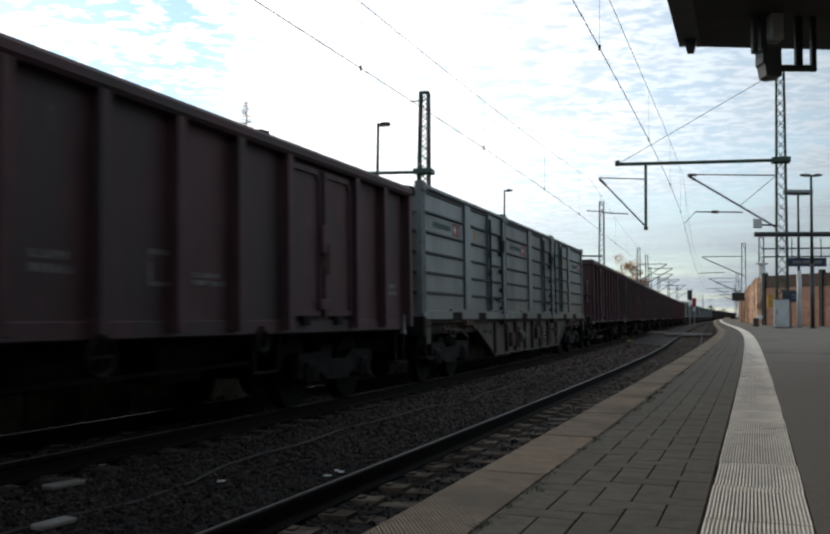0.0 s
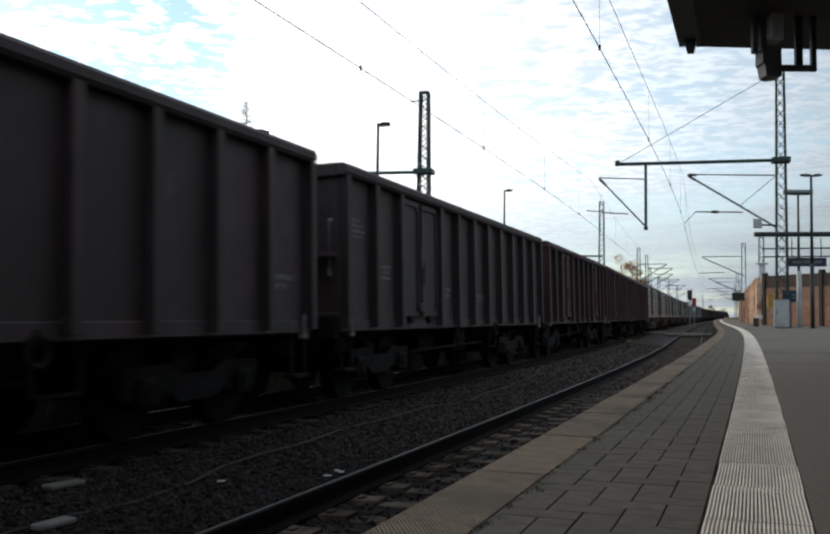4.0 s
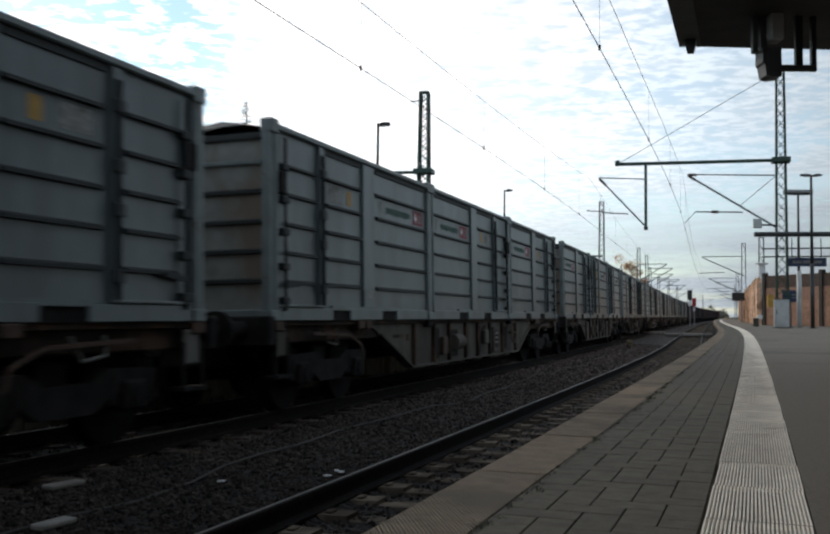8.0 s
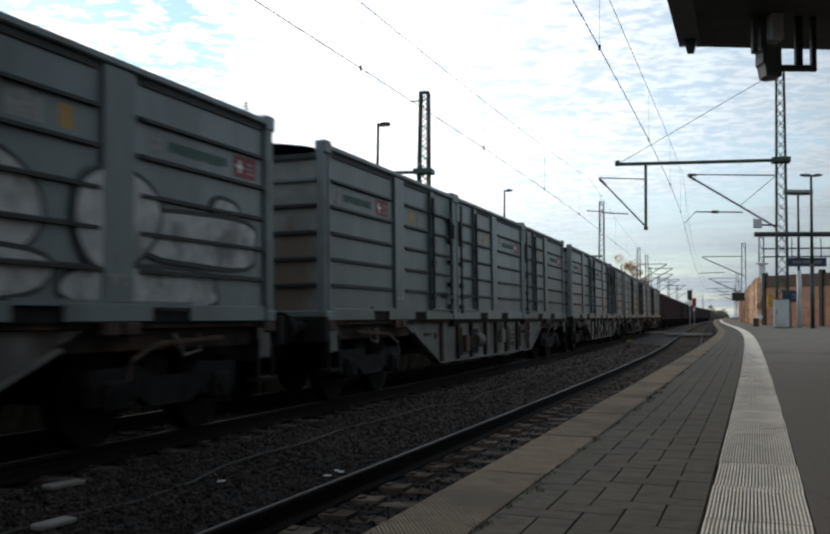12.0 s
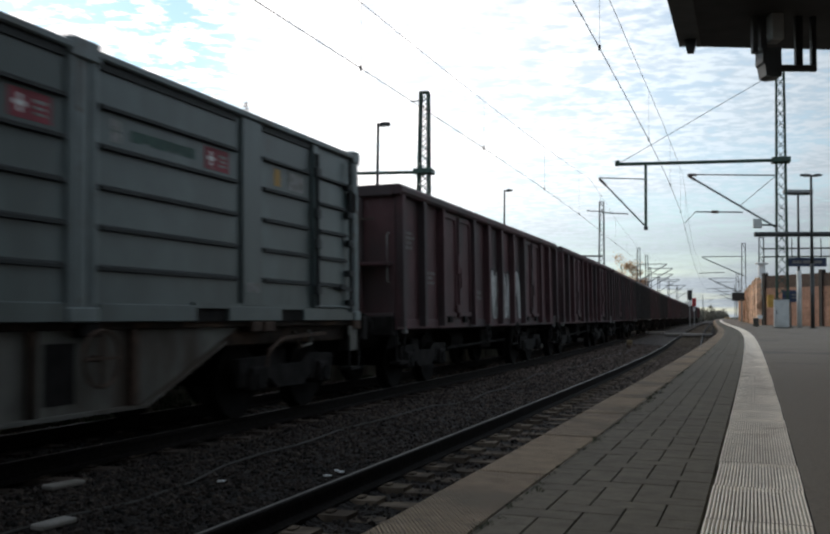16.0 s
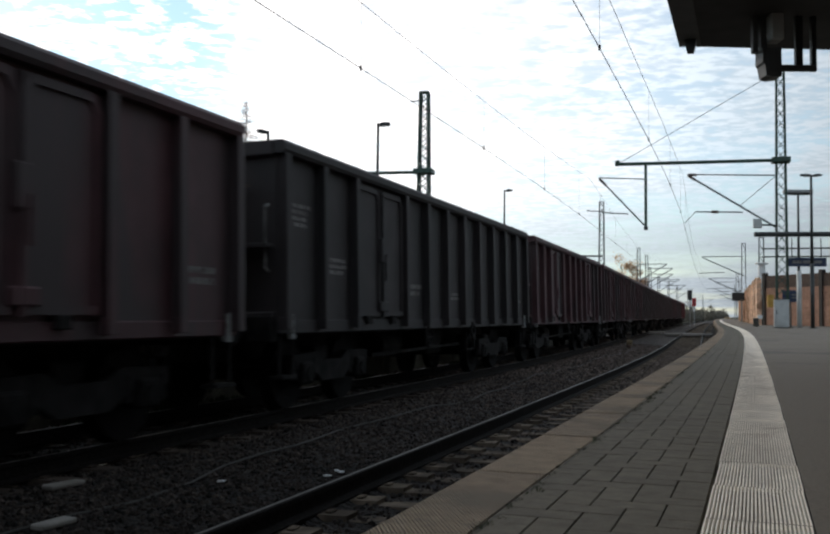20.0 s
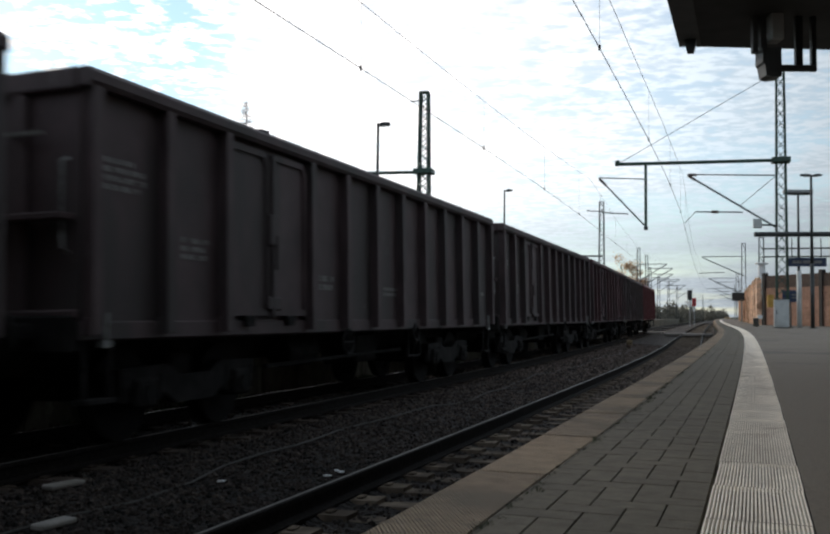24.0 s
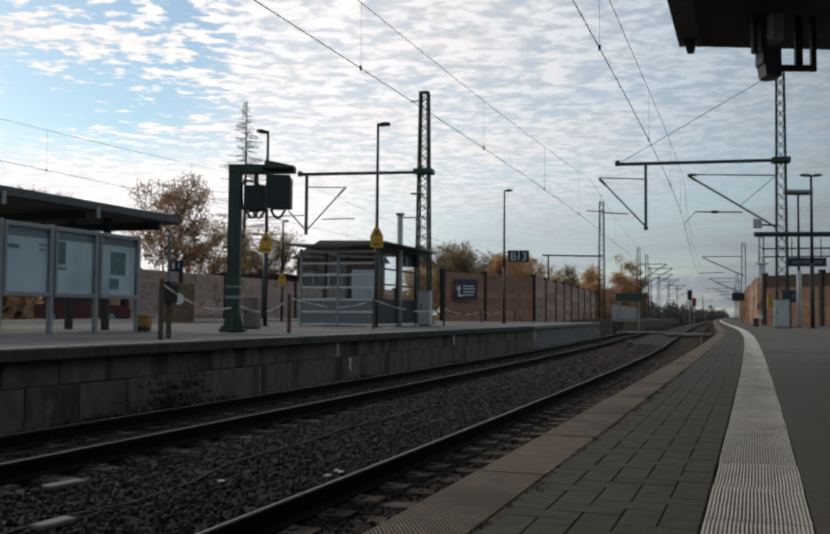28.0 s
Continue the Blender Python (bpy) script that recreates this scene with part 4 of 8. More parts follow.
def flat_wagon(sill, label):
    """A skeletal container wagon with a deep middle frame."""
    w = thing("container_wagon", None, label, "container wagon", "wagons of the goods train")
    hb = C_BODY / 2
    for x in (-1, 1):
        part("side_beam", Shape().box(x * 1.00, x * 1.09, -hb, hb, 0.88, 1.10, 0.015), M["frame_brown"], w, "rusty brown frame beam")
        part("side_flange", Shape().box(x * 1.0, x * 1.17, -hb, hb, 1.10, 1.156), M["frame_brown"], w)
        web = Shape().prism([(-5.75, 1.09), (5.75, 1.09), (5.35, 0.94), (3.95, 0.38), (-3.95, 0.38), (-5.35, 0.94)], 0, x * 1.095, x * 1.12)
        part("belly_plate", web, M[sill], w, "dirty pale grey trapezoid belly plate")
        fl = Shape().box(x * 1.03, x * 1.19, -3.97, 3.97, 0.345, 0.38)
        for sg in (-1, 1):
            fl.bar((x * 1.11, sg * 3.95, 0.362), (x * 1.11, sg * 5.38, 0.93), 0.16, 0.03)
        part("belly_flange", fl, M[sill], w)
        if x < 0:
            continue
        for y in (-3.78, -2.7, -1.75, -0.62, 0.3, 1.3, 2.45, 3.78):
            part("stiffener", Shape().box(1.12, 1.185, y - 0.05, y + 0.05, 0.382, 1.09, 0.012), M["rust"] if abs(y) > 3 else M["frame_brown"], w)
        # flat dark boxes on the plate paint the shade of its openings
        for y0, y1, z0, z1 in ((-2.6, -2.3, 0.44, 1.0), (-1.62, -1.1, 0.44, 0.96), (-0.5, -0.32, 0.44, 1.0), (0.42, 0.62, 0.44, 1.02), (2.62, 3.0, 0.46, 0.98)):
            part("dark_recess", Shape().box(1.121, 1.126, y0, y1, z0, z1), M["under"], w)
        part("air_tank", Shape().tube((1.13, -1.5, 0.72), (1.13, -0.98, 0.72), 0.15, 14), M[sill], w, "pale air tank")
        part("valve_box", Shape().box(1.12, 1.22, 0.7, 1.02, 0.62, 0.92, 0.02).prism([(0.78, 0.92), (0.95, 0.92), (0.88, 1.04)], 0, 1.13, 1.2), M[sill], w, "pale valve casing")
        part("rusty_box", Shape().box(1.12, 1.2, -2.25, -1.95, 0.5, 0.84, 0.02), M["rust"], w, "rusty valve box")
        plate = part("data_frame", Shape().box(1.126, 1.19, 1.52, 2.02, 0.44, 0.98, 0.01), M[sill], w, "framed pale data board")
        part("data_panel", Shape().box(1.19, 1.193, 1.60, 1.94, 0.52, 0.90), M["frame_brown"], plate)
        part("data_bars", Shape().box(1.193, 1.195, 1.66, 1.88, 0.82, 0.86).box(1.193, 1.195, 1.66, 1.84, 0.72, 0.76).box(1.193, 1.195, 1.66, 1.86, 0.62, 0.66), M["plate"], plate)
        brake = Shape().ring((1.25, 3.2, 0.84), (1, 0, 0), 0.25, 0.017).bar((1.25, 3.2, 0.6), (1.25, 3.2, 1.08), 0.025, 0.025).bar((1.25, 2.96, 0.84), (1.25, 3.44, 0.84), 0.025, 0.025)
        brake.tube((1.11, 3.2, 0.84), (1.26, 3.2, 0.84), 0.03, 8)
        part("brake_wheel", brake, M["rust"], w, "rust-brown brake handwheel")
        tagged(part("stencil_text", Shape().box(1.121, 1.123, -4.75, -4.45, 0.86, 0.92).box(1.121, 1.123, -4.38, -4.28, 0.86, 0.92).box(1.121, 1.123, -4.15, -4.0, 0.80, 0.92), M["frame_brown"], w, "worn dark lettering"), kind="stuff")
        for y in (-8.9, -6.3, -6.0, -3.1, 3.1, 6.0, 6.3, 8.9):
            part("container_spigot", Shape().box(1.02, 1.23, y - 0.12, y + 0.12, 1.03, 1.157, 0.015), M["rust"] if abs(y) > 5 else M["under"], w)
        for y in (-hb + 0.35, hb - 0.35):
            st = Shape().bar((1.2, y - 0.17, 0.95), (1.2, y - 0.17, 0.5), 0.03, 0.03).bar((1.2, y + 0.17, 0.95), (1.2, y + 0.17, 0.5), 0.03, 0.03)
            st.box(1.05, 1.25, y - 0.2, y + 0.2, 0.46, 0.5)
            part("step", st, M["under"], w)
            part("corner_plate", Shape().box(1.15, 1.2, y - 0.14, y + 0.14, 0.72, 1.08, 0.02), M[sill], w)
        for sg in (-1, 1):
            lever = Shape().bar((1.18, sg * 7.9, 0.99), (1.18, sg * 6.7, 0.95), 0.04, 0.04).bar((1.18, sg * 6.7, 0.95), (1.2, sg * 6.3, 0.80), 0.035, 0.035).bar((1.2, sg * 6.3, 0.80), (1.2, sg * 6.25, 0.62), 0.03, 0.03)
            part("brake_lever", lever, M["rust"], w, "rusty brake change-over lever")
            part("tie_down", Shape().strand([(1.14, sg * 7.5, 1.04), (1.19, sg * 7.45, 0.86), (1.19, sg * 7.15, 0.82), (1.14, sg * 7.05, 1.04)], 0.02, 6), M[sill], w, "bent pale tie-down loop")
    for y in (-hb + 0.25, -6.1, 0.0, 6.1, hb - 0.25):
        part("cross_deck", Shape().box(-0.99, 0.99, y - 0.24, y + 0.24, 0.93, 1.09, 0.02), M["under"], w)
    part("centre_beam", Shape().box(-0.3, 0.3, -hb, hb, 0.6, 0.98, 0.02), M["under"], w)
    for s in (-1, 1):
        part("head_beam", Shape().box(-1.25, 1.25, s * (hb - 0.1), s * (hb + 0.06), 0.86, 1.22, 0.02), M["under"], w)
        buffers(s * (hb + 0.05), s * (C_LEN / 2 - 0.002), w)
        bogie(s * 7.1, w)
    return w


B_HALF, B_HIGH = 3.03, 2.41


def container(label, paint, sticker, seed):
    """A ribbed open-top bulk container, doors towards its front."""
    c = thing("bulk_container", None, label, "container", "containers on the train")
    G, D, Ew = M[paint], M["container_dark"], M["container_edge"]
    h = B_HALF
    rng = random.Random(seed)
    zs = (0.50, 0.86, 1.22, 1.59, 1.95)
    for x in (-1, 1):
        for y in (-1, 1):
            post = Shape().box(x * 1.12, x * 1.235, y * (h - 0.085), y * h, 0.0, B_HIGH, 0.012).box(x * 1.14, x * 1.25, y * (h - 0.20), y * (h - 0.105), 0.05, B_HIGH - 0.02, 0.02)
            post.box(x * 1.10, x * 1.265, y * (h - 0.21), y * (h + 0.004), B_HIGH - 0.13, B_HIGH + 0.05, 0.015).box(x * 1.10, x * 1.262, y * (h - 0.21), y * (h + 0.004), -0.002, 0.13, 0.012)
            part("corner_post", post, Ew, c, "worn double corner post")
        part("side_wall", Shape().box(x * 1.18, x * 1.2, -h + 0.1, h - 0.1, 0.1, B_HIGH - 0.06), G, c, "painted steel side sheet")
        part("top_rail", Shape().box(x * 1.14, x * 1.262, -h, h, B_HIGH - 0.075, B_HIGH, 0.015), Ew, c)
        # dark strips paint the shadow that the top rail throws on the wall
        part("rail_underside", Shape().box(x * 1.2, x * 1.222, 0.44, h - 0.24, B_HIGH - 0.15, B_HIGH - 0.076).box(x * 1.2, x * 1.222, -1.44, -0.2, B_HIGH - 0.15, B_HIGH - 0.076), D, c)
        low = Shape().box(x * 1.12, x * 1.24, -h + 0.22, -1.22, 0.0, 0.17, 0.01).box(x * 1.12, x * 1.24, -0.62, 0.62, 0.0, 0.17, 0.01).box(x * 1.12, x * 1.24, 1.25, h - 0.22, 0.0, 0.17, 0.01)
        low.box(x * 1.12, x * 1.235, -1.26, 1.30, 0.14, 0.20)
        part("bottom_rail", low, G, c, "scuffed bottom rail")
        part("door_sill", Shape().box(x * 1.2, x * 1.262, -h + 0.24, -1.52, 0.172, 0.205, 0.008), Ew, c)
        # a dark plate in each fork pocket stands in for the shade inside
        for y0, y1 in ((-1.22, -0.62), (0.62, 1.25)):
            part("fork_pocket", Shape().box(x * 1.19, x * 1.206, y0, y1, 0.0, 0.165), M["under"], c)
        part("wide_post", Shape().box(x * 1.2, x * 1.24, -0.13, 0.32, 0.17, B_HIGH - 0.075, 0.012), G, c)
        part("post_plate", Shape().box(x * 1.24, x * 1.243, -0.06, 0.24, 0.33, 0.44), M["plate"], c, "small pale scuffed plate")
        part("hinge_post", Shape().box(x * 1.2, x * 1.25, -1.66, -1.5, 0.17, B_HIGH - 0.075, 0.015), G, c)
        # ribs in near-black carry the shadow line beneath each of them
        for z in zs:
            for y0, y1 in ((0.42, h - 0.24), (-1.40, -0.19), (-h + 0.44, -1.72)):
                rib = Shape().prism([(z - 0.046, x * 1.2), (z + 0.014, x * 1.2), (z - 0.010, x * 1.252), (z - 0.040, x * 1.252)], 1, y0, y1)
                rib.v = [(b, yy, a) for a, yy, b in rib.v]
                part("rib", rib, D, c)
        rod = Shape().tube((x * 1.26, -h + 0.36, 0.12), (x * 1.26, -h + 0.36, B_HIGH - 0.15), 0.022, 8)
        for z in (0.2, 0.62, 1.05, 1.45, 1.85):
            rod.box(x * 1.2, x * 1.285, -h + 0.28, -h + 0.44, z, z + 0.09, 0.01)
        rod.bar((x * 1.275, -h + 0.34, 0.42), (x * 1.275, -h + 0.75, 0.46), 0.03, 0.05)
        part("lock_rod", rod, D, c, "dark door locking rod")
        part("lock_handle", Shape().box(x * 1.2, x * 1.29, -h + 0.20, -h + 0.33, 1.55, 1.84, 0.02), M["under"], c)
        bumps = Shape().tube((x * 1.265, -1.58, 0.2), (x * 1.265, -1.58, B_HIGH - 0.2), 0.03, 8)
        for z in (0.35, 0.95, 1.35, 1.9):
            bumps.box(x * 1.24, x * 1.295, -1.65, -1.51, z, z + 0.13, 0.012)
        part("hinge", bumps, D, c, "long dark hinge bar")
        mid_ = (0.35 + h - 0.16) / 2
        name_ = Shape()
        a_ = mid_ - x * 0.70
        for _ in range(13):
            l_ = rng.uniform(0.05, 0.085)
            name_.box(x * 1.2, x * 1.203, min(a_, a_ + x * l_), max(a_, a_ + x * l_), 1.69 + rng.choice((0, 0, 0.02)), 1.80)
            a_ += x * (l_ + 0.017)
        tagged(part("name_lettering", name_, M["teal_print"], c, "faded green lettering"), kind="stuff")
        q = mid_ - x * 0.93
        part("square_mark", Shape().box(x * 1.2, x * 1.203, q - 0.075, q - 0.008, 1.755, 1.855).box(x * 1.2, x * 1.203, q + 0.008, q + 0.075, 1.755, 1.855).box(x * 1.2, x * 1.203, q - 0.075, q - 0.008, 1.64, 1.74).box(x * 1.2, x * 1.203, q + 0.008, q + 0.075, 1.64, 1.74), M["plate"], c, "four small pale squares")
        e0 = mid_ + x * 0.80
        part("emblem", Shape().box(x * 1.2, x * 1.204, e0 - 0.24, e0 + 0.24, 1.635, 1.875), M["emblem"], c, "faded red emblem panel")
        e1, e2 = e0 - x * 0.12, e0 + x * 0.11
        part("emblem_cross", Shape().box(x * 1.204, x * 1.207, e1 - 0.02, e1 + 0.02, 1.68, 1.83).box(x * 1.204, x * 1.207, e1 - 0.065, e1 + 0.065, 1.735, 1.775), M["white"], c)
        part("emblem_text", Shape().box(x * 1.204, x * 1.206, e2 - 0.08, e2 + 0.08, 1.785, 1.815).box(x * 1.204, x * 1.206, e2 - 0.08, e2 + 0.06, 1.735, 1.76).box(x * 1.204, x * 1.206, e2 - 0.08, e2 + 0.08, 1.685, 1.71), M["plate"], c)
        part("load_plate", Shape().box(x * 1.2, x * 1.204, -1.28, -0.86, 1.64, 1.87), M["plate"], c, "pale data plate")
        if sticker:
            part("sticker", Shape().box(x * 1.2, x * 1.203, -0.66, -0.5, 1.65, 1.86), M["grit_yellow"], c, "dull yellow sticker")
    for s in (-1, 1):
        part("end_wall", Shape().box(-1.12, 1.12, s * (h - 0.09), s * (h - 0.07), 0.1, B_HIGH - 0.12), M["container_end"], c, "rust-stained end sheet")
        part("end_sill", Shape().box(-1.13, 1.13, s * (h - 0.12), s * (h - 0.01), 0.0, 0.14, 0.01), Ew, c)
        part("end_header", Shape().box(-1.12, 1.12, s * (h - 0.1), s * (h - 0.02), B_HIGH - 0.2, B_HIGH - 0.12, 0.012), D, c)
        # end ribs, all but the top one, take the same painted shade
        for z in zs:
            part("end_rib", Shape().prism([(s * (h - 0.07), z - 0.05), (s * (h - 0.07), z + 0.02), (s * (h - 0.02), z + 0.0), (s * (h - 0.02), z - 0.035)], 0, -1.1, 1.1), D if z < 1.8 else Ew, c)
        part("end_plate", Shape().box(s * 0.45, s * 0.95, s * (h - 0.07), s * (h - 0.066), 2.0, 2.14), M["plate"], c, "pale scuffed plate")
        part("rating_plate", Shape().box(s * 0.15, s * 0.85, s * (h - 0.07), s * (h - 0.064), 0.86, 1.08), M["plate"], c, "pale rating plate")
    vs, k = [], 9
    for i in range(17):
        for j in range(k):
            vs.append((-1.16 + 2.32 * j / (k - 1), -h + 0.08 + (2 * h - 0.16) * i / 16, B_HIGH - 0.06 + math.sin(math.pi * j / (k - 1)) * (0.12 + 0.07 * math.sin(i * 2.3 + j) + rng.uniform(-0.04, 0.06))))
    part("tarpaulin", Shape().add(vs, [(i * k + j, i * k + j + 1, (i + 1) * k + j + 1, (i + 1) * k + j) for i in range(16) for j in range(k - 1)]), M["tarpaulin"], c, "sagging black tarpaulin", True)
    part("floor", Shape().box(-1.12, 1.12, -h + 0.1, h - 0.1, 0.02, 0.1), M["under"], c)
    return c


# E: open wagon, C: container wagon; then paint, and which way round the containers stand (d: doors leading)
TRAIN = [("E", "wagon_brown"), ("C", "ppd")]
TRAIN += [("E", p) for p in ("wagon_brown", "wagon_brown", "wagon_dark", "wagon_dark", "wagon_dark", "wagon_brown", "wagon_brown", "wagon_brown")]
TRAIN += [("C", f) for f in ("ddp", "dpp", "pdd", "ppd", "ppd", "pdd", "ppd", "ppd", "pdp")]
TRAIN += [("E", p) for p in ("wagon_brown", "wagon_brown", "wagon_brown", "wagon_green", "wagon_brown", "wagon_green", "wagon_brown", "wagon_brown",
                             "wagon_brown", "wagon_dark", "wagon_dark", "wagon_dark", "wagon_brown", "wagon_dark", "wagon_red")]
OPEN_LABEL = dict(wagon_brown="brown high-sided open goods wagon with steel posts", wagon_dark="sooty dark brown high-sided open goods wagon",
                  wagon_green="soot-blackened high-sided open goods wagon", wagon_red="fresher dark red high-sided open goods wagon")
KEYED = []


def build_train():
    models = {}
    kinds = (("container", "blue-grey ribbed open-top bulk container with red emblem", True), ("container_old", "faded grey ribbed open-top bulk container with rust stains", False),
             ("container_green", "greenish grey ribbed open-top bulk container with red emblem", True))
    pick = random.Random(8)
    s = 0.702
    for i, (kind, look_) in enumerate(TRAIN):
        length = E_LEN if kind == "E" else C_LEN
        mid = s + length / 2
        s += length
        if kind == "E":
            if look_ in models:
                ob = copy_thing(models[look_], Matrix())
            else:
                ob = models[look_] = open_wagon(look_, OPEN_LABEL[look_], "B" if look_ in ("wagon_dark", "wagon_green") else "A")
            KEYED.append((ob, mid, 0.0, 0.0))
        else:
            sill = "sill_brown" if i in (1, 11, 12, 13) else "sill_grey"
            if sill in models:
                ob = copy_thing(models[sill], Matrix())
            else:
                ob = models[sill] = flat_wagon(sill, "rusty brown skeletal container wagon with fish-belly frame" if sill == "sill_brown" else "dirty pale grey skeletal container wagon with fish-belly frame")
            KEYED.append((ob, mid, 0.0, 0.0))
            for j, way in enumerate(look_):
                k = 2 if i in (9, 18) else pick.choice((0, 0, 1, 2))
                if ("box", k) in models:
                    c = copy_thing(models["box", k], Matrix())
                else:
                    c = models["box", k] = container(kinds[k][1], kinds[k][0], kinds[k][2], 40 + k)
                KEYED.append((c, mid - 6.12 + j * 6.06, 1.158, 0.0 if way == "d" else 180.0))


build_train()


def travelled(t):
    return 20.2367 * t - 0.0595 * t * t + 0.0007 * t ** 3 - 0.2 * min(1.0, max(0.0, (t - 16.0) / 6.0))


def rail_pose(s, z, turn):
    x, y, a = line_at(s)
    m = pose(x + FAR * math.cos(a), y - FAR * math.sin(a), 0, 0, 0, -math.degrees(a)) @ pose(0, 0, 0.004, 0, -math.degrees(CANT), 0)
    return m @ pose(0, 0, z, 0, 0, turn)


def motions():
    times = [i * 1.0 for i in range(29)]
    for ob, mid, z, turn in KEYED:
        walk(ob, [(t, rail_pose(mid - travelled(t), z, turn)) for t in times])

# ---- overhead line ----


def lattice_mast(x, y, z0, z1, w0, w1, label, turn=20.0, bays=None, mat="green", name="catenary_mast"):
    m = thing(name, pose(x, y, z0, 0, 0, -turn), label, "mast", "catenary masts")
    h = z1 - z0
    n = bays or max(6, int(h / 0.5))
    t = max(0.06, w0 * 0.16)
    for sx in (-1, 1):
        for sy in (-1, 1):
            leg = Shape()
            a, b = (sx * w0 / 2, sy * w0 / 2, 0), (sx * w1 / 2, sy * w1 / 2, h)
            leg.bar(a, b, t, t * 0.35)
            leg.bar(a, b, t * 0.35, t)
            part("leg", leg, M[mat], m)
    for k in range(4):
        br = Shape()
        for i in range(n):
            f0, f1 = i / n, (i + 1) / n
            wa, wb = (w0 + (w1 - w0) * f0) / 2, (w0 + (w1 - w0) * f1) / 2
            s0, s1 = (-1, 1) if i % 2 else (1, -1)
            p, q = ((s0 * wa, wa), (s1 * wb, wb)) if k < 2 else ((wa, s0 * wa), (wb, s1 * wb))
            g_ = 1 if k % 2 else -1
            if w0 > 0.51:
                p2, q2 = ((-s0 * wa, wa), (-s1 * wb, wb)) if k < 2 else ((wa, -s0 * wa), (wb, -s1 * wb))
                if k < 2:
                    br.bar((p2[0], g_ * p2[1], f0 * h), (q2[0], g_ * q2[1], f1 * h), t * 0.6, 0.02)
                else:
                    br.bar((g_ * p2[0], p2[1], f0 * h), (g_ * q2[0], q2[1], f1 * h), 0.02, t * 0.6)
            if k < 2:
                br.bar((p[0], g_ * p[1], f0 * h), (q[0], g_ * q[1], f1 * h), t * 0.8, 0.02)
            else:
                br.bar((g_ * p[0], p[1], f0 * h), (g_ * q[0], q[1], f1 * h), 0.02, t * 0.8)
        part("lattice_brace", br, M[mat], m)
    part("footing", Shape().box(-w0 * 0.8, w0 * 0.8, -w0 * 0.8, w0 * 0.8, -0.3, 0.06, 0.03), M["coping"], m, "concrete footing")
    part("cap", Shape().box(-w1 * 0.6, w1 * 0.6, -w1 * 0.6, w1 * 0.6, h, h + 0.05), M[mat], m)
    return m


def in_thing(m, p):
    return m.matrix_basis.inverted() @ Vector(p)


def rod(name, m, pts, r, mat, label=""):
    sh = Shape()
    for a, b in zip(pts[:-1], pts[1:]):
        sh.tube(in_thing(m, a), in_thing(m, b), r, 8)
    return part(name, sh, M[mat], m, label)


def insulator(m, a, b):
    a, b = in_thing(m, a), in_thing(m, b)
    sh = Shape().tube(a, b, 0.035, 8)
    for i in range(1, 7):
        c = a.lerp(b, i / 7)
        d = (b - a).normalized() * 0.018
        sh.tube(c - d, c + d, 0.075, 10)
    part("insulator", sh, M["insulator"], m, "brown ribbed insulator")


mast_r = lattice_mast(17.6, 45.0, 0.78, 13.4, 0.52, 0.34, "green lattice catenary mast on the platform with long boom", 16)
rod("boom", mast_r, [(17.55, 45, 8.86), (9.75, 45, 8.58)], 0.085, "green", "long tubular boom")
part("clamp", Shape().box(-0.42, 0.42, -0.36, 0.36, 7.95, 8.2, 0.02), M["green"], mast_r)
rod("drop_tube", mast_r, [(11.08, 45, 8.6), (11.08, 45, 5.5)], 0.07, "green", "hanging drop tube")
rod("drop_foot", mast_r, [(11.08, 45, 5.56), (11.08, 45, 5.42)], 0.10, "dark_steel")
rod("upper_arm", mast_r, [(11.05, 45, 7.88), (8.75, 44.6, 7.86)], 0.03, "galvan")
rod("strut", mast_r, [(11.05, 45, 5.6), (8.75, 44.6, 7.84)], 0.04, "galvan", "slanting cantilever strut")
insulator(mast_r, (8.75, 44.6, 7.84), (9.15, 44.67, 7.45))
rod("boom_stay", mast_r, [(9.85, 45, 8.66), (17.5, 45, 13.2)], 0.014, "dark_steel", "thin stay rod")
part("boom_end", Shape().tube(in_thing(mast_r, (9.72, 45, 8.5)), in_thing(mast_r, (9.72, 45, 8.75)), 0.12, 10), M["green"], mast_r)
rod("top_tube", mast_r, [(17.35, 45, 8.12), (13.1, 45, 8.12)], 0.035, "galvan")
rod("diagonal_tube", mast_r, [(17.35, 45, 5.6), (13.1, 45, 8.08)], 0.05, "galvan", "slanting cantilever tube")
rod("tie_rod", mast_r, [(17.3, 45, 8.05), (15.6, 45, 6.62)], 0.018, "galvan")
insulator(mast_r, (13.1, 45, 8.1), (13.55, 45, 8.1))
insulator(mast_r, (13.1, 45, 8.06), (13.5, 45, 7.84))
rod("steady_arm", mast_r, [(13.45, 45, 6.32), (15.75, 45, 6.32)], 0.035, "galvan")
insulator(mast_r, (14.2, 45, 6.32), (14.6, 45, 6.32))
rod("registration_arm", mast_r, [(13.45, 45, 6.3), (12.95, 45, 5.76)], 0.016, "galvan")
rod("cross_beam", mast_r, [(16.15, 44.6, 5.22), (24.5, 44.6, 5.32)], 0.12, "dark_steel", "dark horizontal beam")
rod("flood_bracket", mast_r, [(17.3, 44.8, 5.68), (16.35, 44.6, 5.68)], 0.04, "dark_steel")
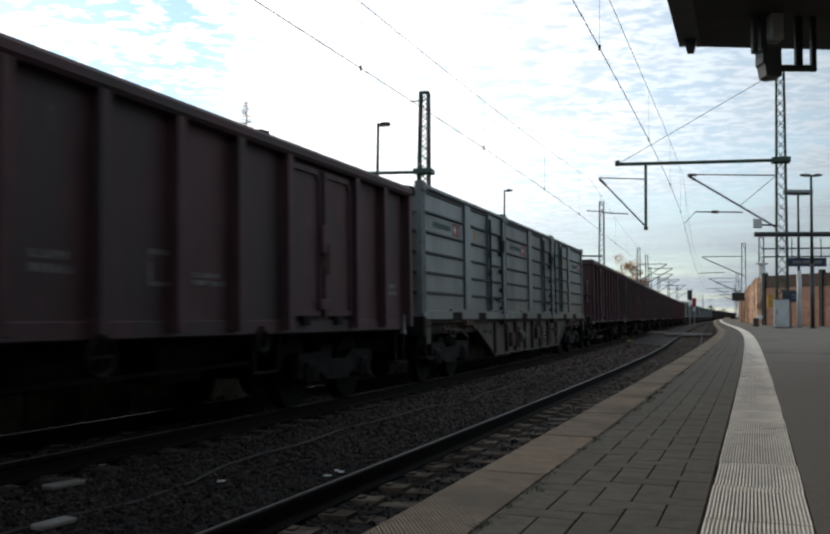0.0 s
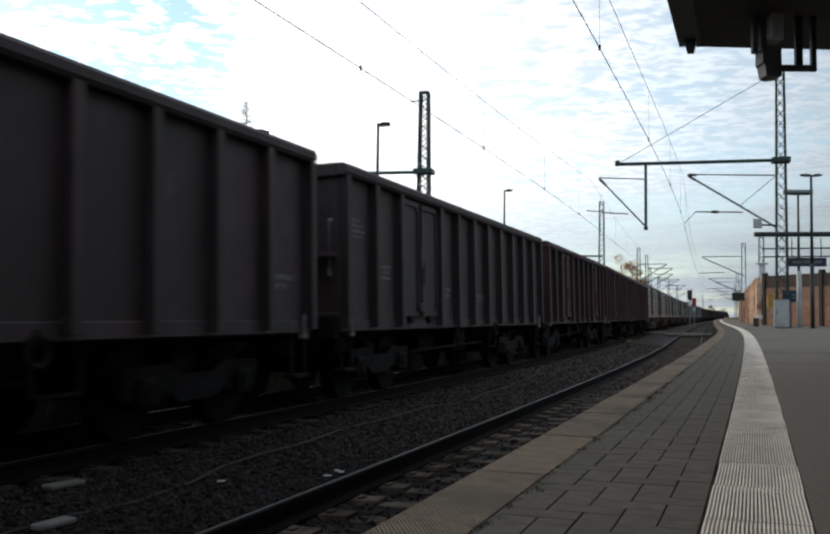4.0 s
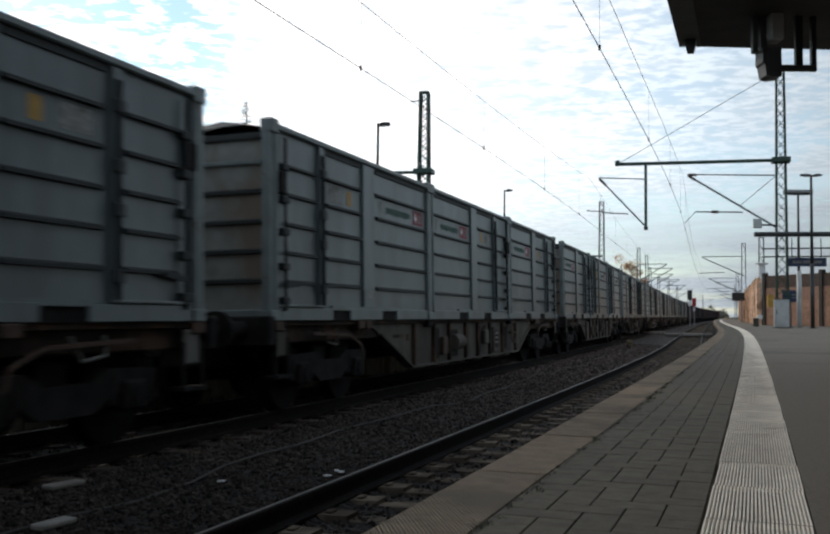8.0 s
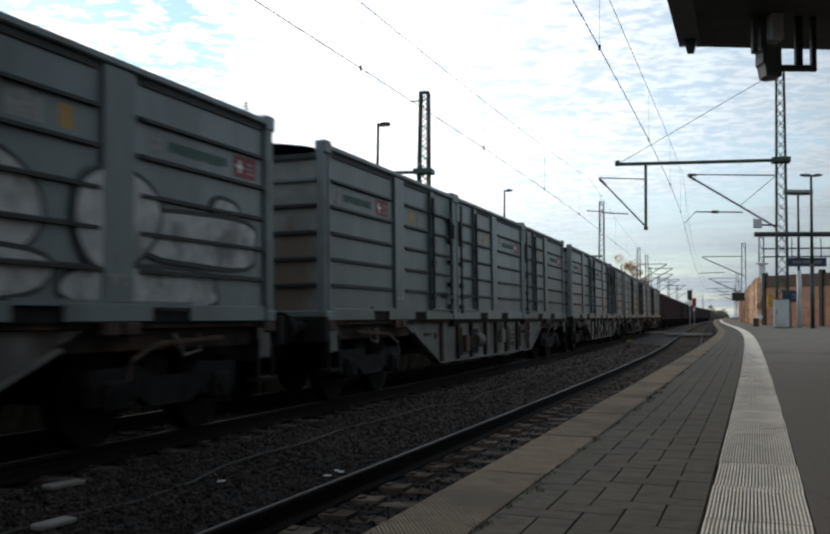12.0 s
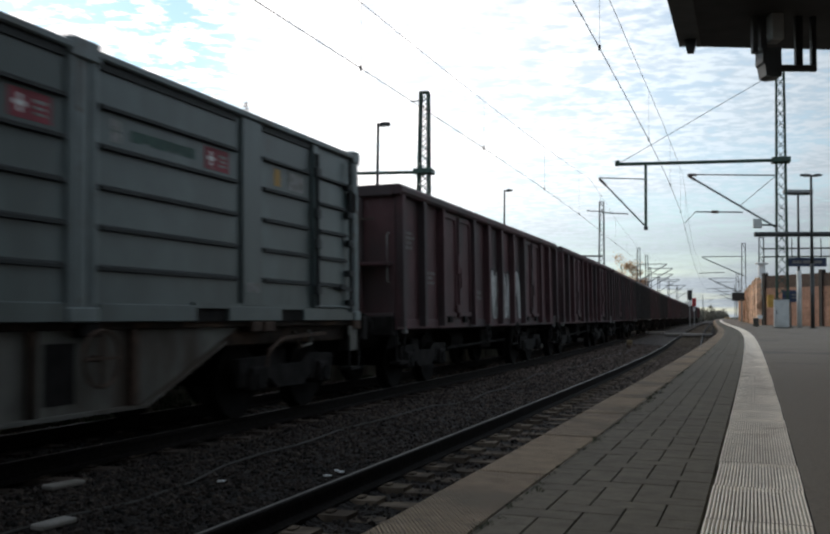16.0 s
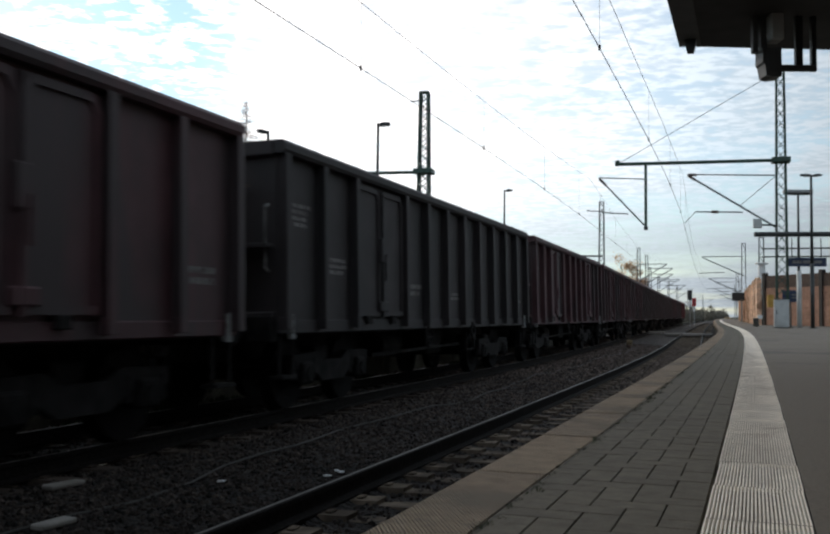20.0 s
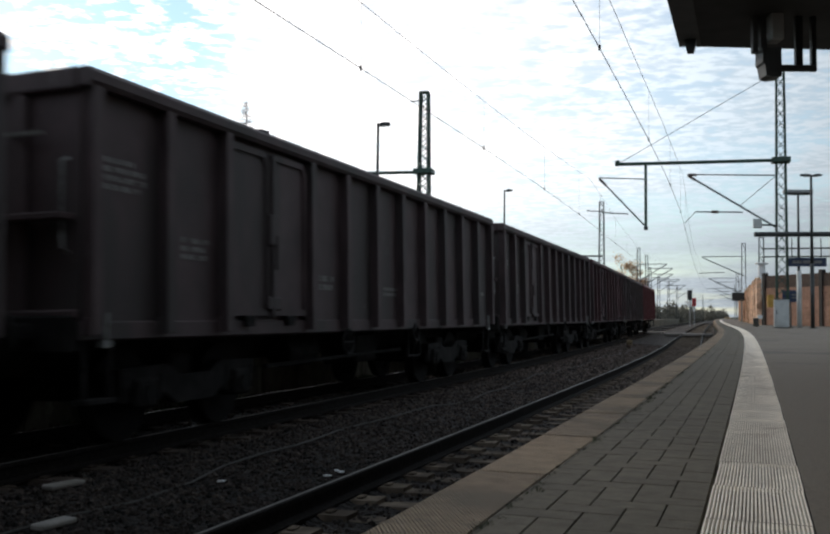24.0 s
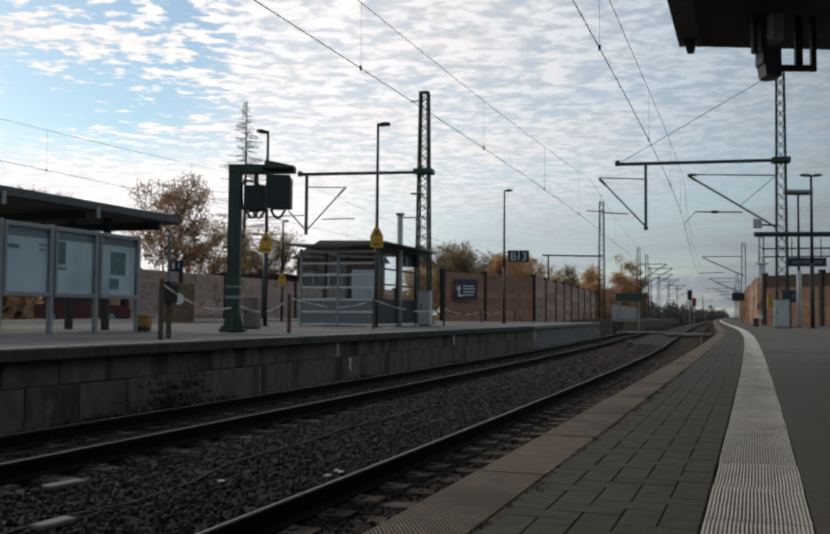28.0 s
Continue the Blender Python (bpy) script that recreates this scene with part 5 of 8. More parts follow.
part("floodlight", Shape().box(-0.2, 0.2, -0.16, 0.16, -0.22, 0.22, 0.03, Matrix.Translation(in_thing(mast_r, (16.3, 44.6, 5.74)))), M["pale_paint"], mast_r, "pale grey floodlight housing")

mast_l = lattice_mast(0.42, 48.0, 0.82, 12.69, 0.68, 0.40, "green lattice catenary mast behind the glass shelter", 14)
rod("boom", mast_l, [(0.6, 48, 8.58), (-5.95, 48, 8.40)], 0.085, "green", "long tubular boom")
part("clamp", Shape().box(-0.48, 0.48, -0.42, 0.42, 7.65, 7.9, 0.02), M["green"], mast_l)
rod("drop_tube", mast_l, [(-5.6, 48, 8.4), (-5.6, 48, 5.3)], 0.09, "green", "hanging drop tube")
part("boom_end", Shape().tube(in_thing(mast_l, (-5.95, 48, 8.3)), in_thing(mast_l, (-5.95, 48, 8.55)), 0.13, 10), M["green"], mast_l)
rod("top_tube", mast_l, [(-5.55, 48, 7.75), (-3.55, 48, 7.75)], 0.03, "galvan")
rod("diagonal_tube", mast_l, [(-5.55, 48, 5.55), (-3.6, 48, 7.75)], 0.04, "galvan")
rod("steady_arm", mast_l, [(-4.8, 48, 6.1), (-3.1, 48, 6.15)], 0.03, "galvan")
rod("other_strut", mast_l, [(-5.65, 48, 5.55), (-6.5, 48, 6.5)], 0.04, "galvan")
rod("other_steady_arm", mast_l, [(-5.7, 48, 6.3), (-7.6, 48, 6.2)], 0.03, "galvan")
rod("side_spike", mast_l, [(0.42, 48, 7.45), (-0.25, 48, 7.45)], 0.05, "green")
rod("side_hook", mast_l, [(0.42, 48, 12.3), (-0.3, 47.8, 12.2)], 0.03, "dark_steel")
insulator(mast_l, (-3.6, 48, 7.75), (-4.0, 48, 7.3))


def plain_mast(s, o, h, w, label, reach, z0=0.0):
    p = spot(s, o)
    m = lattice_mast(p.x, p.y, z0, h, w, w * 0.7, label, math.degrees(line_at(s)[2]), int(h / 0.8), "dark_steel")
    d = 1 if reach > 0 else -1
    sh = Shape().tube((0, 0, 7.8 - z0), (reach, 0, 7.8 - z0), 0.05, 6)
    part("top_tube", sh, M["galvan"], m)
    part("diagonal_tube", Shape().tube((0, 0, 5.7 - z0), (reach, 0, 7.75 - z0), 0.06, 6), M["galvan"], m)
    part("steady_arm", Shape().tube((reach * 0.45, 0, 6.1 - z0), (reach * 1.08, 0, 6.0 - z0), 0.045, 6), M["galvan"], m)
    return m


plain_mast(107.0, 2.3, 9.2, 0.5, "dark lattice catenary mast beside the line", -4.3, 0.78)
for s in (167.0, 227.0, 290.0, 360.0):
    plain_mast(s, 2.6, 8.6, 0.5, "far dark lattice catenary mast beside the line", -4.6)
    plain_mast(s + 6, -10.6, 8.6, 0.5, "far dark lattice catenary mast beyond the tracks", 3.6)
for s, o, h, reach in ((121.0, -9.8, 9.8, 3.4), (132.0, -9.6, 9.6, 3.4), (150.0, -10.4, 8.8, 3.4), (186.0, 3.4, 8.2, -4.6), (205.0, -10.8, 8.4, 3.4), (255.0, 3.6, 8.2, -4.6), (325.0, 3.6, 8.2, -4.6)):
    plain_mast(s, o, h, 0.45, "far dark lattice catenary mast beside the line", reach)
tall = lattice_mast(18.9, 95.0, 0.0, 12.8, 0.62, 0.42, "tall lattice catenary mast beyond the platform end", 16, None, "dark_steel")
rod("boom", tall, [(19.0, 95, 11.85), (17.4, 95, 11.9)], 0.05, "dark_steel")
rod("long_arm", tall, [(18.9, 95, 11.75), (21.6, 95, 11.62)], 0.06, "dark_steel")
rod("lower_boom", tall, [(19.0, 95, 7.3), (12.9, 95, 7.35)], 0.08, "dark_steel", "long lower boom")
rod("drop_tube", tall, [(13.5, 95, 7.35), (13.5, 95, 4.6)], 0.08, "dark_steel")


def messenger(s):
    u = ((s - 46.0) % 60.0) / 60.0
    return 6.92 + 0.95 * (2 * u - 1) ** 2


def catenary(o, name, label):
    c = thing(name, None, label, "overhead line", "overhead lines")
    wire = Shape().strand([spot(s, o, 5.72) for s in np.arange(-30, 401, 5.0)], 0.0085)
    part("contact_wire", wire, M["wire"], c, "thin dark contact wire")
    wire = Shape().strand([spot(s, o, messenger(s)) for s in np.arange(-30, 401, 3.0)], 0.0065)
    part("messenger_wire", wire, M["wire"], c, "sagging messenger wire")
    s = -27.5
    while s < 110:
        d = Shape().tube(spot(s, o, 5.72), spot(s, o, messenger(s)), 0.0035, 4)
        d.tube(spot(s, o, 5.68), spot(s, o, 5.77), 0.022, 6)
        part("dropper", d, M["wire"], c)
        s += 8.6
    return c


catenary(FAR, "overhead_line", "thin dark overhead wires above the rails")
catenary(NEAR, "overhead_line", "thin dark overhead wires above the rails")
catenary(-20.9, "overhead_line", "thin dark overhead wires above the rear track")

# ---- own platform canopy ----
can = thing("platform_canopy", None, "dark steel platform canopy with hanging brackets", "canopy", kind="structure")
roof_end = Shape().sweep([(-0.83, 4.72), (-0.83, 5.05), (8.6, 5.35), (8.6, 4.75)], -40, 12.0, 2.0)
near_ = [(-0.83, 4.72), (-0.83, 5.05), (8.6, 5.35), (8.6, 4.75)]
wedge = [spot(12.0, o, z) for o, z in near_] + [spot(12.25 + 0.42 * (o + 0.83), o, z) for o, z in near_]
roof_end.add(wedge, [(0, 1, 5, 4), (1, 2, 6, 5), (2, 3, 7, 6), (3, 0, 4, 7), (4, 5, 6, 7)])
part("roof", roof_end, M["underside"], can, "dark sheet roof")
part("edge_beam", Shape().sweep([(-0.86, 4.70), (-0.86, 5.08), (-0.60, 5.08), (-0.60, 4.70)], -40, 12.2, 2.0), M["fascia"], can)
part("gutter_spout", Shape().prism([(-0.07, 0.02), (0.09, 0.02), (0.05, -0.15), (-0.03, -0.15)], 1, -0.06, 0.06), M["dark_steel"], can).matrix_basis = along(11.95, -0.72, 4.70)
for s in (-6.0, 1.0, 8.0):
    part("cross_beam", Shape().box(-0.6, 8.5, -0.1, 0.1, 4.58, 4.74, 0.02, along(s, 0)), M["dark_steel"], can)
for s in (-13.0, -3.0):
    part("column", Shape().box(-0.14, 0.14, -0.14, 0.14, 0.78, 4.9, 0.02, along(s, 5.2)), M["dark_steel"], can)
for x in (3.86, 3.95):
    part("hanger", Shape().box(x - 0.03, x + 0.03, 10.56, 10.64, 4.30, 4.735), M["fascia"], can)
spk = thing("loudspeaker", pose(4.03, 10.6, 4.17), "dark grey box loudspeaker hanging from the canopy", "loudspeaker")
part("cabinet", Shape().prism([(-0.12, 0.16), (0.09, 0.17), (0.09, -0.16), (-0.02, -0.17), (-0.08, -0.15), (-0.10, -0.02), (-0.12, 0.0)], 1, -0.12, 0.12), M["fascia"], spk)
part("grille", Shape().box(-0.07, 0.07, -0.128, -0.12, -0.12, 0.12, 0.003), M["fascia"], spk)
part("bracket", Shape().box(-0.1, -0.04, -0.03, 0.03, 0.16, 0.3), M["dark_steel"], spk)
solo("canopy_lamp", Shape().box(-0.07, 0.07, -0.1, 0.1, -0.17, 0.14, 0.012), M["pale_paint"], "pale grey box lamp under the canopy", "lamp", pose(4.07, 10.55, 4.59))
u = thing("hanging_bracket", pose(4.3, 10.6, 4.13), "bent dark steel bracket under the canopy", "bracket")
part("cross_bar", Shape().box(-0.2, 0.26, -0.03, 0.03, -0.035, 0.035, 0.006), M["fascia"], u)
part("upright", Shape().box(0.02, 0.1, -0.028, 0.028, 0.035, 0.6), M["dark_steel"], u)
part("upright", Shape().box(0.20, 0.255, -0.028, 0.028, 0.035, 0.6), M["dark_steel"], u)


# unseen brick block behind the platform, added to darken the train sides
sb = thing("station_building", None, "unseen brick block added to keep light off the train", "building", kind="structure")
part("wall", Shape().sweep([(9.1, 0.78), (9.1, 9.2), (18.0, 9.2), (18.0, 0.78)], -70, 16, 4.0), M["brick"], sb)
part("roof", Shape().sweep([(8.6, 9.2), (13.5, 12.4), (18.6, 9.2)], -70.5, 16.5, 4.0), M["tile_roof"], sb)

# ---- noise barriers ----


def barrier(points, z0, z1, name, label, board="barrier", bay=5.0, rows=8, upright="barrier_post"):
    b = thing(name, None, label, "noise barrier", kind="structure")
    cache = {}
    for (xa, ya), (xb, yb) in zip(points[:-1], points[1:]):
        a, c = Vector((xa, ya, 0)), Vector((xb, yb, 0))
        d = c - a
        n = max(1, round(d.length / bay))
        w = d.length / n
        turn = -math.degrees(math.atan2(d.x, d.y))
        key = (round(w, 2), board)
        if key not in cache:
            hgt = (z1 - z0) / rows
            cache[key] = (Shape().box(-0.07, 0.07, 0.12, w - 0.12, 0.001, hgt - 0.001, 0.014).mesh("board", M[board]),
                          Shape().box(-0.13, 0.13, -0.02, 0.02, 0, z1 - z0 + 0.2).box(-0.15, -0.12, -0.13, 0.13, 0, z1 - z0 + 0.2).box(0.12, 0.15, -0.13, 0.13, 0, z1 - z0 + 0.2).mesh("post", M[upright]), hgt)
        bm_, pm, hgt = cache[key]
        if name == "noise_barrier_2":
            dark_ = Shape().box(-0.07, 0.07, 0.12, w - 0.12, 0.001, hgt - 0.001, 0.014).mesh("board", M["barrier_dark"])
        for i in range(n + 1):
            p = a + d * (i / n)
            o = new("post", pm)
            o.parent, o.matrix_basis = b, pose(p.x, p.y, z0, 0, 0, turn)
            if i == n:
                break
            for r in range(rows):
                o = new("board", dark_ if name == "noise_barrier_2" and r >= rows - 2 else bm_)
                o.parent, o.matrix_basis = b, pose(p.x, p.y, z0 + r * hgt, 0, 0, turn)
    return b


right_line = [tuple(spot(s, 1.9 + (s - 65) * 0.010).xy) for s in (64.5, 84.5, 104.5, 124.5, 144.5, 164.5)]
barrier(right_line, 0.78, 3.6, "noise_barrier_1", "sunlit orange-brown noise barrier along the platform", "barrier_sunlit", 5.0, 8, "barrier_sunlit")
cr = right_line[0]
barrier([(cr[0] + 0.25, cr[1] - 0.4), (cr[0] + 1.75, cr[1] - 5.4), (cr[0] + 3.4, cr[1] - 10.2)], 0.78, 3.92, "noise_barrier_2", "brown wooden noise barrier with dark steel posts", "barrier", 5.2, 8)
barrier([(1.95, 65.6), (5.15, 69.6), (9.3, 73.8)], 0.82, 4.25, "noise_barrier_3", "brown board noise barrier at the platform end", "barrier", 5.2, 8)
barrier([(9.3, 73.8), (12.6, 84.5), (15.9, 96), (19.6, 109), (23.4, 122)], 0.3, 4.25, "noise_barrier_4", "weathered pinkish noise barrier running beside the tracks", "barrier_grey", 6.0, 8)
left_line = [tuple(spot(s, -27.5).xy) for s in (38, 62, 78)]
barrier(left_line, 0.3, 3.35, "noise_barrier_5", "weathered grey-brown board barrier behind the island platform", "barrier_grey", 5.0, 7)

tops = Shape()
rt = random.Random(12)
for i in range(900):
    s_ = 64.5 + 38 * rt.random() ** 1.3
    p = spot(s_, 1.9 + (s_ - 65) * 0.010 + rt.uniform(-0.12, 0.12), 3.6 + rt.random() ** 2 * (0.22 + 0.14 * math.sin(s_ * 1.7)))
    e = Vector((rt.uniform(-1, 1), rt.uniform(-1, 1), rt.uniform(-0.3, 1))) * 0.16
    g2 = e.orthogonal().normalized() * 0.06
    tops.add([p - g2, p + e * 0.5, p + g2, p - e * 0.5], [(0, 1, 2, 3)])
solo("barrier_ivy", tops, M["leaf_brown"], "dry brown creeper along the top of the barrier", "creeper", kind="stuff")
rear_mast = lattice_mast(27.7, 75.0, 0.78, 7.6, 0.42, 0.34, "slim lattice mast behind the noise barrier", 16, 14, "dark_steel")
for z_, x0_, x1_ in ((6.75, 0.0, 9.0), (6.1, 0.0, 9.0)):
    part("beam", Shape().tube((x0_, 0, z_ - 0.78), (x1_, 0, z_ - 0.78), 0.06, 6), M["dark_steel"], rear_mast, "long thin beam")
part("horn", Shape().tube((0, -0.3, 3.7), (0, -0.3, 4.7), 0.3, 12, 0.26).tube((0, -0.3, 4.7), (0, -0.3, 4.82), 0.5, 12), M["white"], rear_mast, "white cylinder housing")

# ---- things on the island platform ----


def lamp_post(x, y, z0, z1, head, label, sign=None, r=0.06, twin_head=False):
    p = thing("platform_lamp", pose(x, y, z0), label, "lamp post", "platform lamp posts")
    h = z1 - z0
    part("pole", Shape().tube((0, 0, 0), (0, 0, h * 0.42), r * 1.25, 12).tube((0, 0, h * 0.42), (0, 0, h), r, 12, r * 0.75), M["dark_steel"], p, "slim steel pole", True)
    part("base_plate", Shape().tube((0, 0, 0), (0, 0, 0.03), r * 2.6, 14), M["dark_steel"], p)
    ends = (head, -head) if twin_head else (head,)
    for e in ends:
        sg = 1 if e > 0 else -1
        part("lamp_head", Shape().prism([(0.02 * sg, h - 0.02), (e * 0.5, h + 0.04), (e, h + 0.02), (e, h - 0.05), (e * 0.45, h - 0.08), (0.02 * sg, h - 0.08)], 1, -0.13, 0.13), M["dark_steel"], p, "flat lamp head")
    if sign:
        w, zb, zt = sign
        y_ = -r * 1.4
        mid = zb + (zt - zb) * 0.55
        part("warning_sign", Shape().prism([(-w / 2, zb - z0), (w / 2, zb - z0), (w / 2, mid - z0), (0.05, zt - z0), (-0.05, zt - z0), (-w / 2, mid - z0)], 1, y_ - 0.03, y_), M["yellow"], p, "yellow house-shaped warning sign")
        part("sign_bar", Shape().box(-w * 0.32, w * 0.32, y_ - 0.036, y_ - 0.032, zb - z0 + 0.08, zb - z0 + 0.14), M["ochre"], p)
        part("sign_triangle", Shape().prism([(-w * 0.25, mid - z0 + 0.02), (w * 0.25, mid - z0 + 0.02), (0, zt - z0 - 0.1)], 1, y_ - 0.036, y_ - 0.032), M["ochre"], p)
    return p


lamp_post(-1.32, 32.2, 0.82, 7.85, 0.42, "slim platform lamp post with yellow warning sign", (0.44, 3.55, 4.28))
lamp_post(-5.15, 32.4, 0.82, 7.6, -0.38, "slim platform lamp post with yellow warning sign", (0.42, 3.35, 4.05))
lamp_post(4.75, 50.0, 0.82, 7.95, 0.42, "slim platform lamp post carrying a track number sign")
lamp_post(-7.2, 51.0, 0.82, 6.3, 0.3, "slim lamp post beyond the island platform", (0.4, 2.75, 3.45))
lamp_post(18.75, 44.3, 0.78, 8.05, 0.48, "tall platform lamp post with two heads", None, 0.075, True)
flat = lamp_post(19.8, 48.4, 0.78, 7.7, 0.72, "tall platform lamp post with a broad flat head", None, 0.07, True)
part("lower_sleeve", Shape().tube((0, 0, 0), (0, 0, 2.9), 0.12, 12), M["pale_paint"], flat, "pale sleeve", True)
part("head_panel", Shape().box(-0.74, 0.72, -0.2, 0.2, 6.93, 7.1, 0.03), M["galvan"], flat)

# track number sign
sg = thing("track_sign", pose(5.5, 49.9, 4.1), "dark blue hanging sign with white B and 3", "sign")
part("board", Shape().box(-0.56, 0.01, -0.03, 0.03, 0, 0.62, 0.01).box(0.03, 0.56, -0.03, 0.03, 0, 0.62, 0.01), M["blue"], sg)
part("bracket", Shape().bar((-0.78, 0, 0.5), (-0.5, 0, 0.5), 0.04, 0.04).bar((-0.78, 0, 0.12), (-0.5, 0, 0.12), 0.04, 0.04), M["dark_steel"], sg)


def letters(text, size, parent, m, mat):
    cu = bpy.data.curves.new("lettering", "FONT")
    cu.body, cu.size, cu.extrude, cu.align_x = text, size, 0.002, "CENTER"
    tmp = bpy.data.objects.new("lettering", cu)
    scene.collection.objects.link(tmp)
    me = bpy.data.meshes.new_from_object(tmp.evaluated_get(bpy.context.evaluated_depsgraph_get()))
    bpy.data.objects.remove(tmp)
    me.materials.clear()
    me.materials.append(mat)
    ob = new("lettering", me)
    ob.parent, ob.matrix_basis = parent, m
    ob["label"] = "white letters"
    return ob


letters("B", 0.62, sg, pose(-0.27, -0.034, 0.09, 90), M["white"])
letters("3", 0.62, sg, pose(0.3, -0.034, 0.09, 90), M["white"])

# direction sign on the barrier
ds = thing("direction_sign", pose(3.64, 66.85, 2.35, 0, 0, 40), "dark blue direction sign with white arrow", "sign")
part("board", Shape().box(-1.12, 1.12, -0.03, 0.03, 0, 1.45, 0.01), M["blue"], ds)
part("arrow", Shape().box(-0.76, -0.63, -0.045, -0.032, 0.2, 0.75).box(-0.63, -0.33, -0.045, -0.032, 0.2, 0.33).prism([(-0.9, 0.7), (-0.49, 0.7), (-0.695, 1.02)], 1, -0.045, -0.032), M["white"], ds, "white arrow")
for z, w in ((0.92, 0.9), (0.72, 1.0), (0.5, 0.95), (0.29, 0.85)):
    part("text_bar", Shape().box(-0.3, -0.15 + w, -0.045, -0.032, z, z + 0.075), M["white"], ds)
solo("yellow_plate", Shape().box(-0.28, 0.28, -0.03, 0.0, 0, 0.5, 0.01), M["yellow"], "small yellow plate on the barrier", "sign", pose(2.75, 66.35, 2.95, 0, 0, -38))

# display cases
dc = thing("timetable_case", None, "row of three grey glazed timetable display cases", "display case")
case_s = (14.2, 15.62, 17.05, 18.55)
for s in case_s:
    part("post", Shape().box(-0.05, 0.05, -0.055, 0.055, 0.82, 3.05, 0.012, along(s, -13.5)), M["grey_paint"], dc)
for i in range(3):
    m = along((case_s[i] + case_s[i + 1]) / 2, -13.5)
    w = (case_s[i + 1] - case_s[i]) / 2 - 0.06
    fr = part("case_frame", Shape().box(-0.06, 0.08, -w, w, 1.57, 1.66, 0.01, m).box(-0.06, 0.08, -w, w, 2.93, 3.02, 0.01, m).box(-0.06, 0.08, -w, -w + 0.06, 1.66, 2.93, 0, m).box(-0.06, 0.08, w - 0.06, w, 1.66, 2.93, 0, m), M["grey_paint"], dc)
    part("back_panel", Shape().box(-0.05, 0.0, -w + 0.06, w - 0.06, 1.66, 2.93, 0, m), M["poster"], fr, "pale poster sheets")
    part("glass", Shape().box(0.05, 0.056, -w + 0.06, w - 0.06, 1.66, 2.93, 0, m), M["glass"], fr).visible_shadow = False
    part("header_strip", Shape().box(0.002, 0.01, -w + 0.07, w - 0.07, 2.76, 2.92, 0, m), M["frost"], fr)
    prints = (((-0.5, -0.2, 2.5, 2.58), (0.35, 0.5, 2.6, 2.63), (0.35, 0.5, 2.5, 2.53)), ((-0.5, -0.28, 2.25, 2.72), (-0.5, -0.26, 2.14, 2.19)), ((-0.25, 0.28, 2.1, 2.62), (-0.28, 0.05, 1.78, 2.02)))[i]
    for a, b, c, d in prints:
        part("print", Shape().box(0.003, 0.008, a, b, c, d, 0, m), M["map_ink"], fr)

# island canopy behind the cases
ic = thing("island_canopy", None, "flat dark platform roof on steel columns", "canopy", kind="structure")
part("roof", Shape().sweep([(-14.45, 3.62), (-14.45, 3.80), (-19.3, 3.95), (-19.3, 3.75)], -20, 21.6, 2.0), M["underside"], ic, "dark roof sheet")
part("fascia", Shape().sweep([(-14.40, 3.66), (-14.40, 3.84), (-14.45, 3.84), (-14.45, 3.66)], -20, 21.65, 2.0), M["fascia"], ic)
part("end_fascia", Shape().box(-4.85, 0.05, 0, 0.05, 3.62, 3.9, 0.01, along(21.62, -14.45)), M["underside"], ic)
for s in (6.0, 10.0, 14.0, 18.0, 20.9):
    part("rafter", Shape().box(-4.7, 0.0, -0.05, 0.05, 3.42, 3.62, 0.01, along(s, -14.5)), M["dark_steel"], ic)
for s in (9.3, 12.4, 15.2, 18.2):
    part("fascia_bracket", Shape().box(0.0, 0.05, -0.06, 0.06, 3.46, 3.72, 0.01, along(s, -14.40)), M["galvan"], ic)
for s, o in ((7.0, -16.6), (13.5, -16.6), (20.0, -16.6), (19.9, -15.4)):
    part("column", Shape().box(-0.08, 0.08, -0.08, 0.08, 0.82, 3.65, 0.015, along(s, o)), M["dark_steel"], ic)
for s in (13.5, 20.0):
    for d in (-1, 1):
        part("brace", Shape().bar((0, 0, 2.9), (0, d * 1.2, 3.6), 0.06, 0.06), M["dark_steel"], ic).matrix_basis = along(s, -16.6)

# green signal post with two equipment boxes
gp = thing("signal_gantry", pose(-4.31, 22.37, 0.82), "green steel post carrying two dark screen housings", "signal post")
part("post", Shape().box(-0.15, 0.15, -0.14, 0.14, 0, 3.79, 0.02), M["green"], gp)
part("foot", Shape().prism([(-0.25, 0.08), (0.25, 0.08), (0.17, 0.4), (-0.17, 0.4)], 1, -0.03, 0.03).prism([(-0.25, 0.08), (0.25, 0.08), (0.16, 0.4), (-0.16, 0.4)], 0, -0.03, 0.03), M["green"], gp, "gusseted foot")
part("base_plate", Shape().box(-0.3, 0.3, -0.28, 0.28, 0.03, 0.08, 0.01), M["green"], gp)
for x in (-0.23, 0.23):
    for y in (-0.2, 0.2):
        part("anchor_bolt", Shape().tube((x, y, 0.0), (x, y, 0.14), 0.035, 8), M["dark_steel"], gp)
part("arm", Shape().box(-0.155, 0.75, -0.145, 0.145, 3.78, 4.0, 0.02).prism([(0.7, 3.8), (1.42, 3.82), (1.42, 3.96), (0.72, 4.1)], 1, -0.22, 0.2), M["green"], gp, "cross arm")
part("hood", Shape().box(0.68, 1.42, -0.5, 0.15, 3.86, 3.93, 0.01), M["green"], gp)
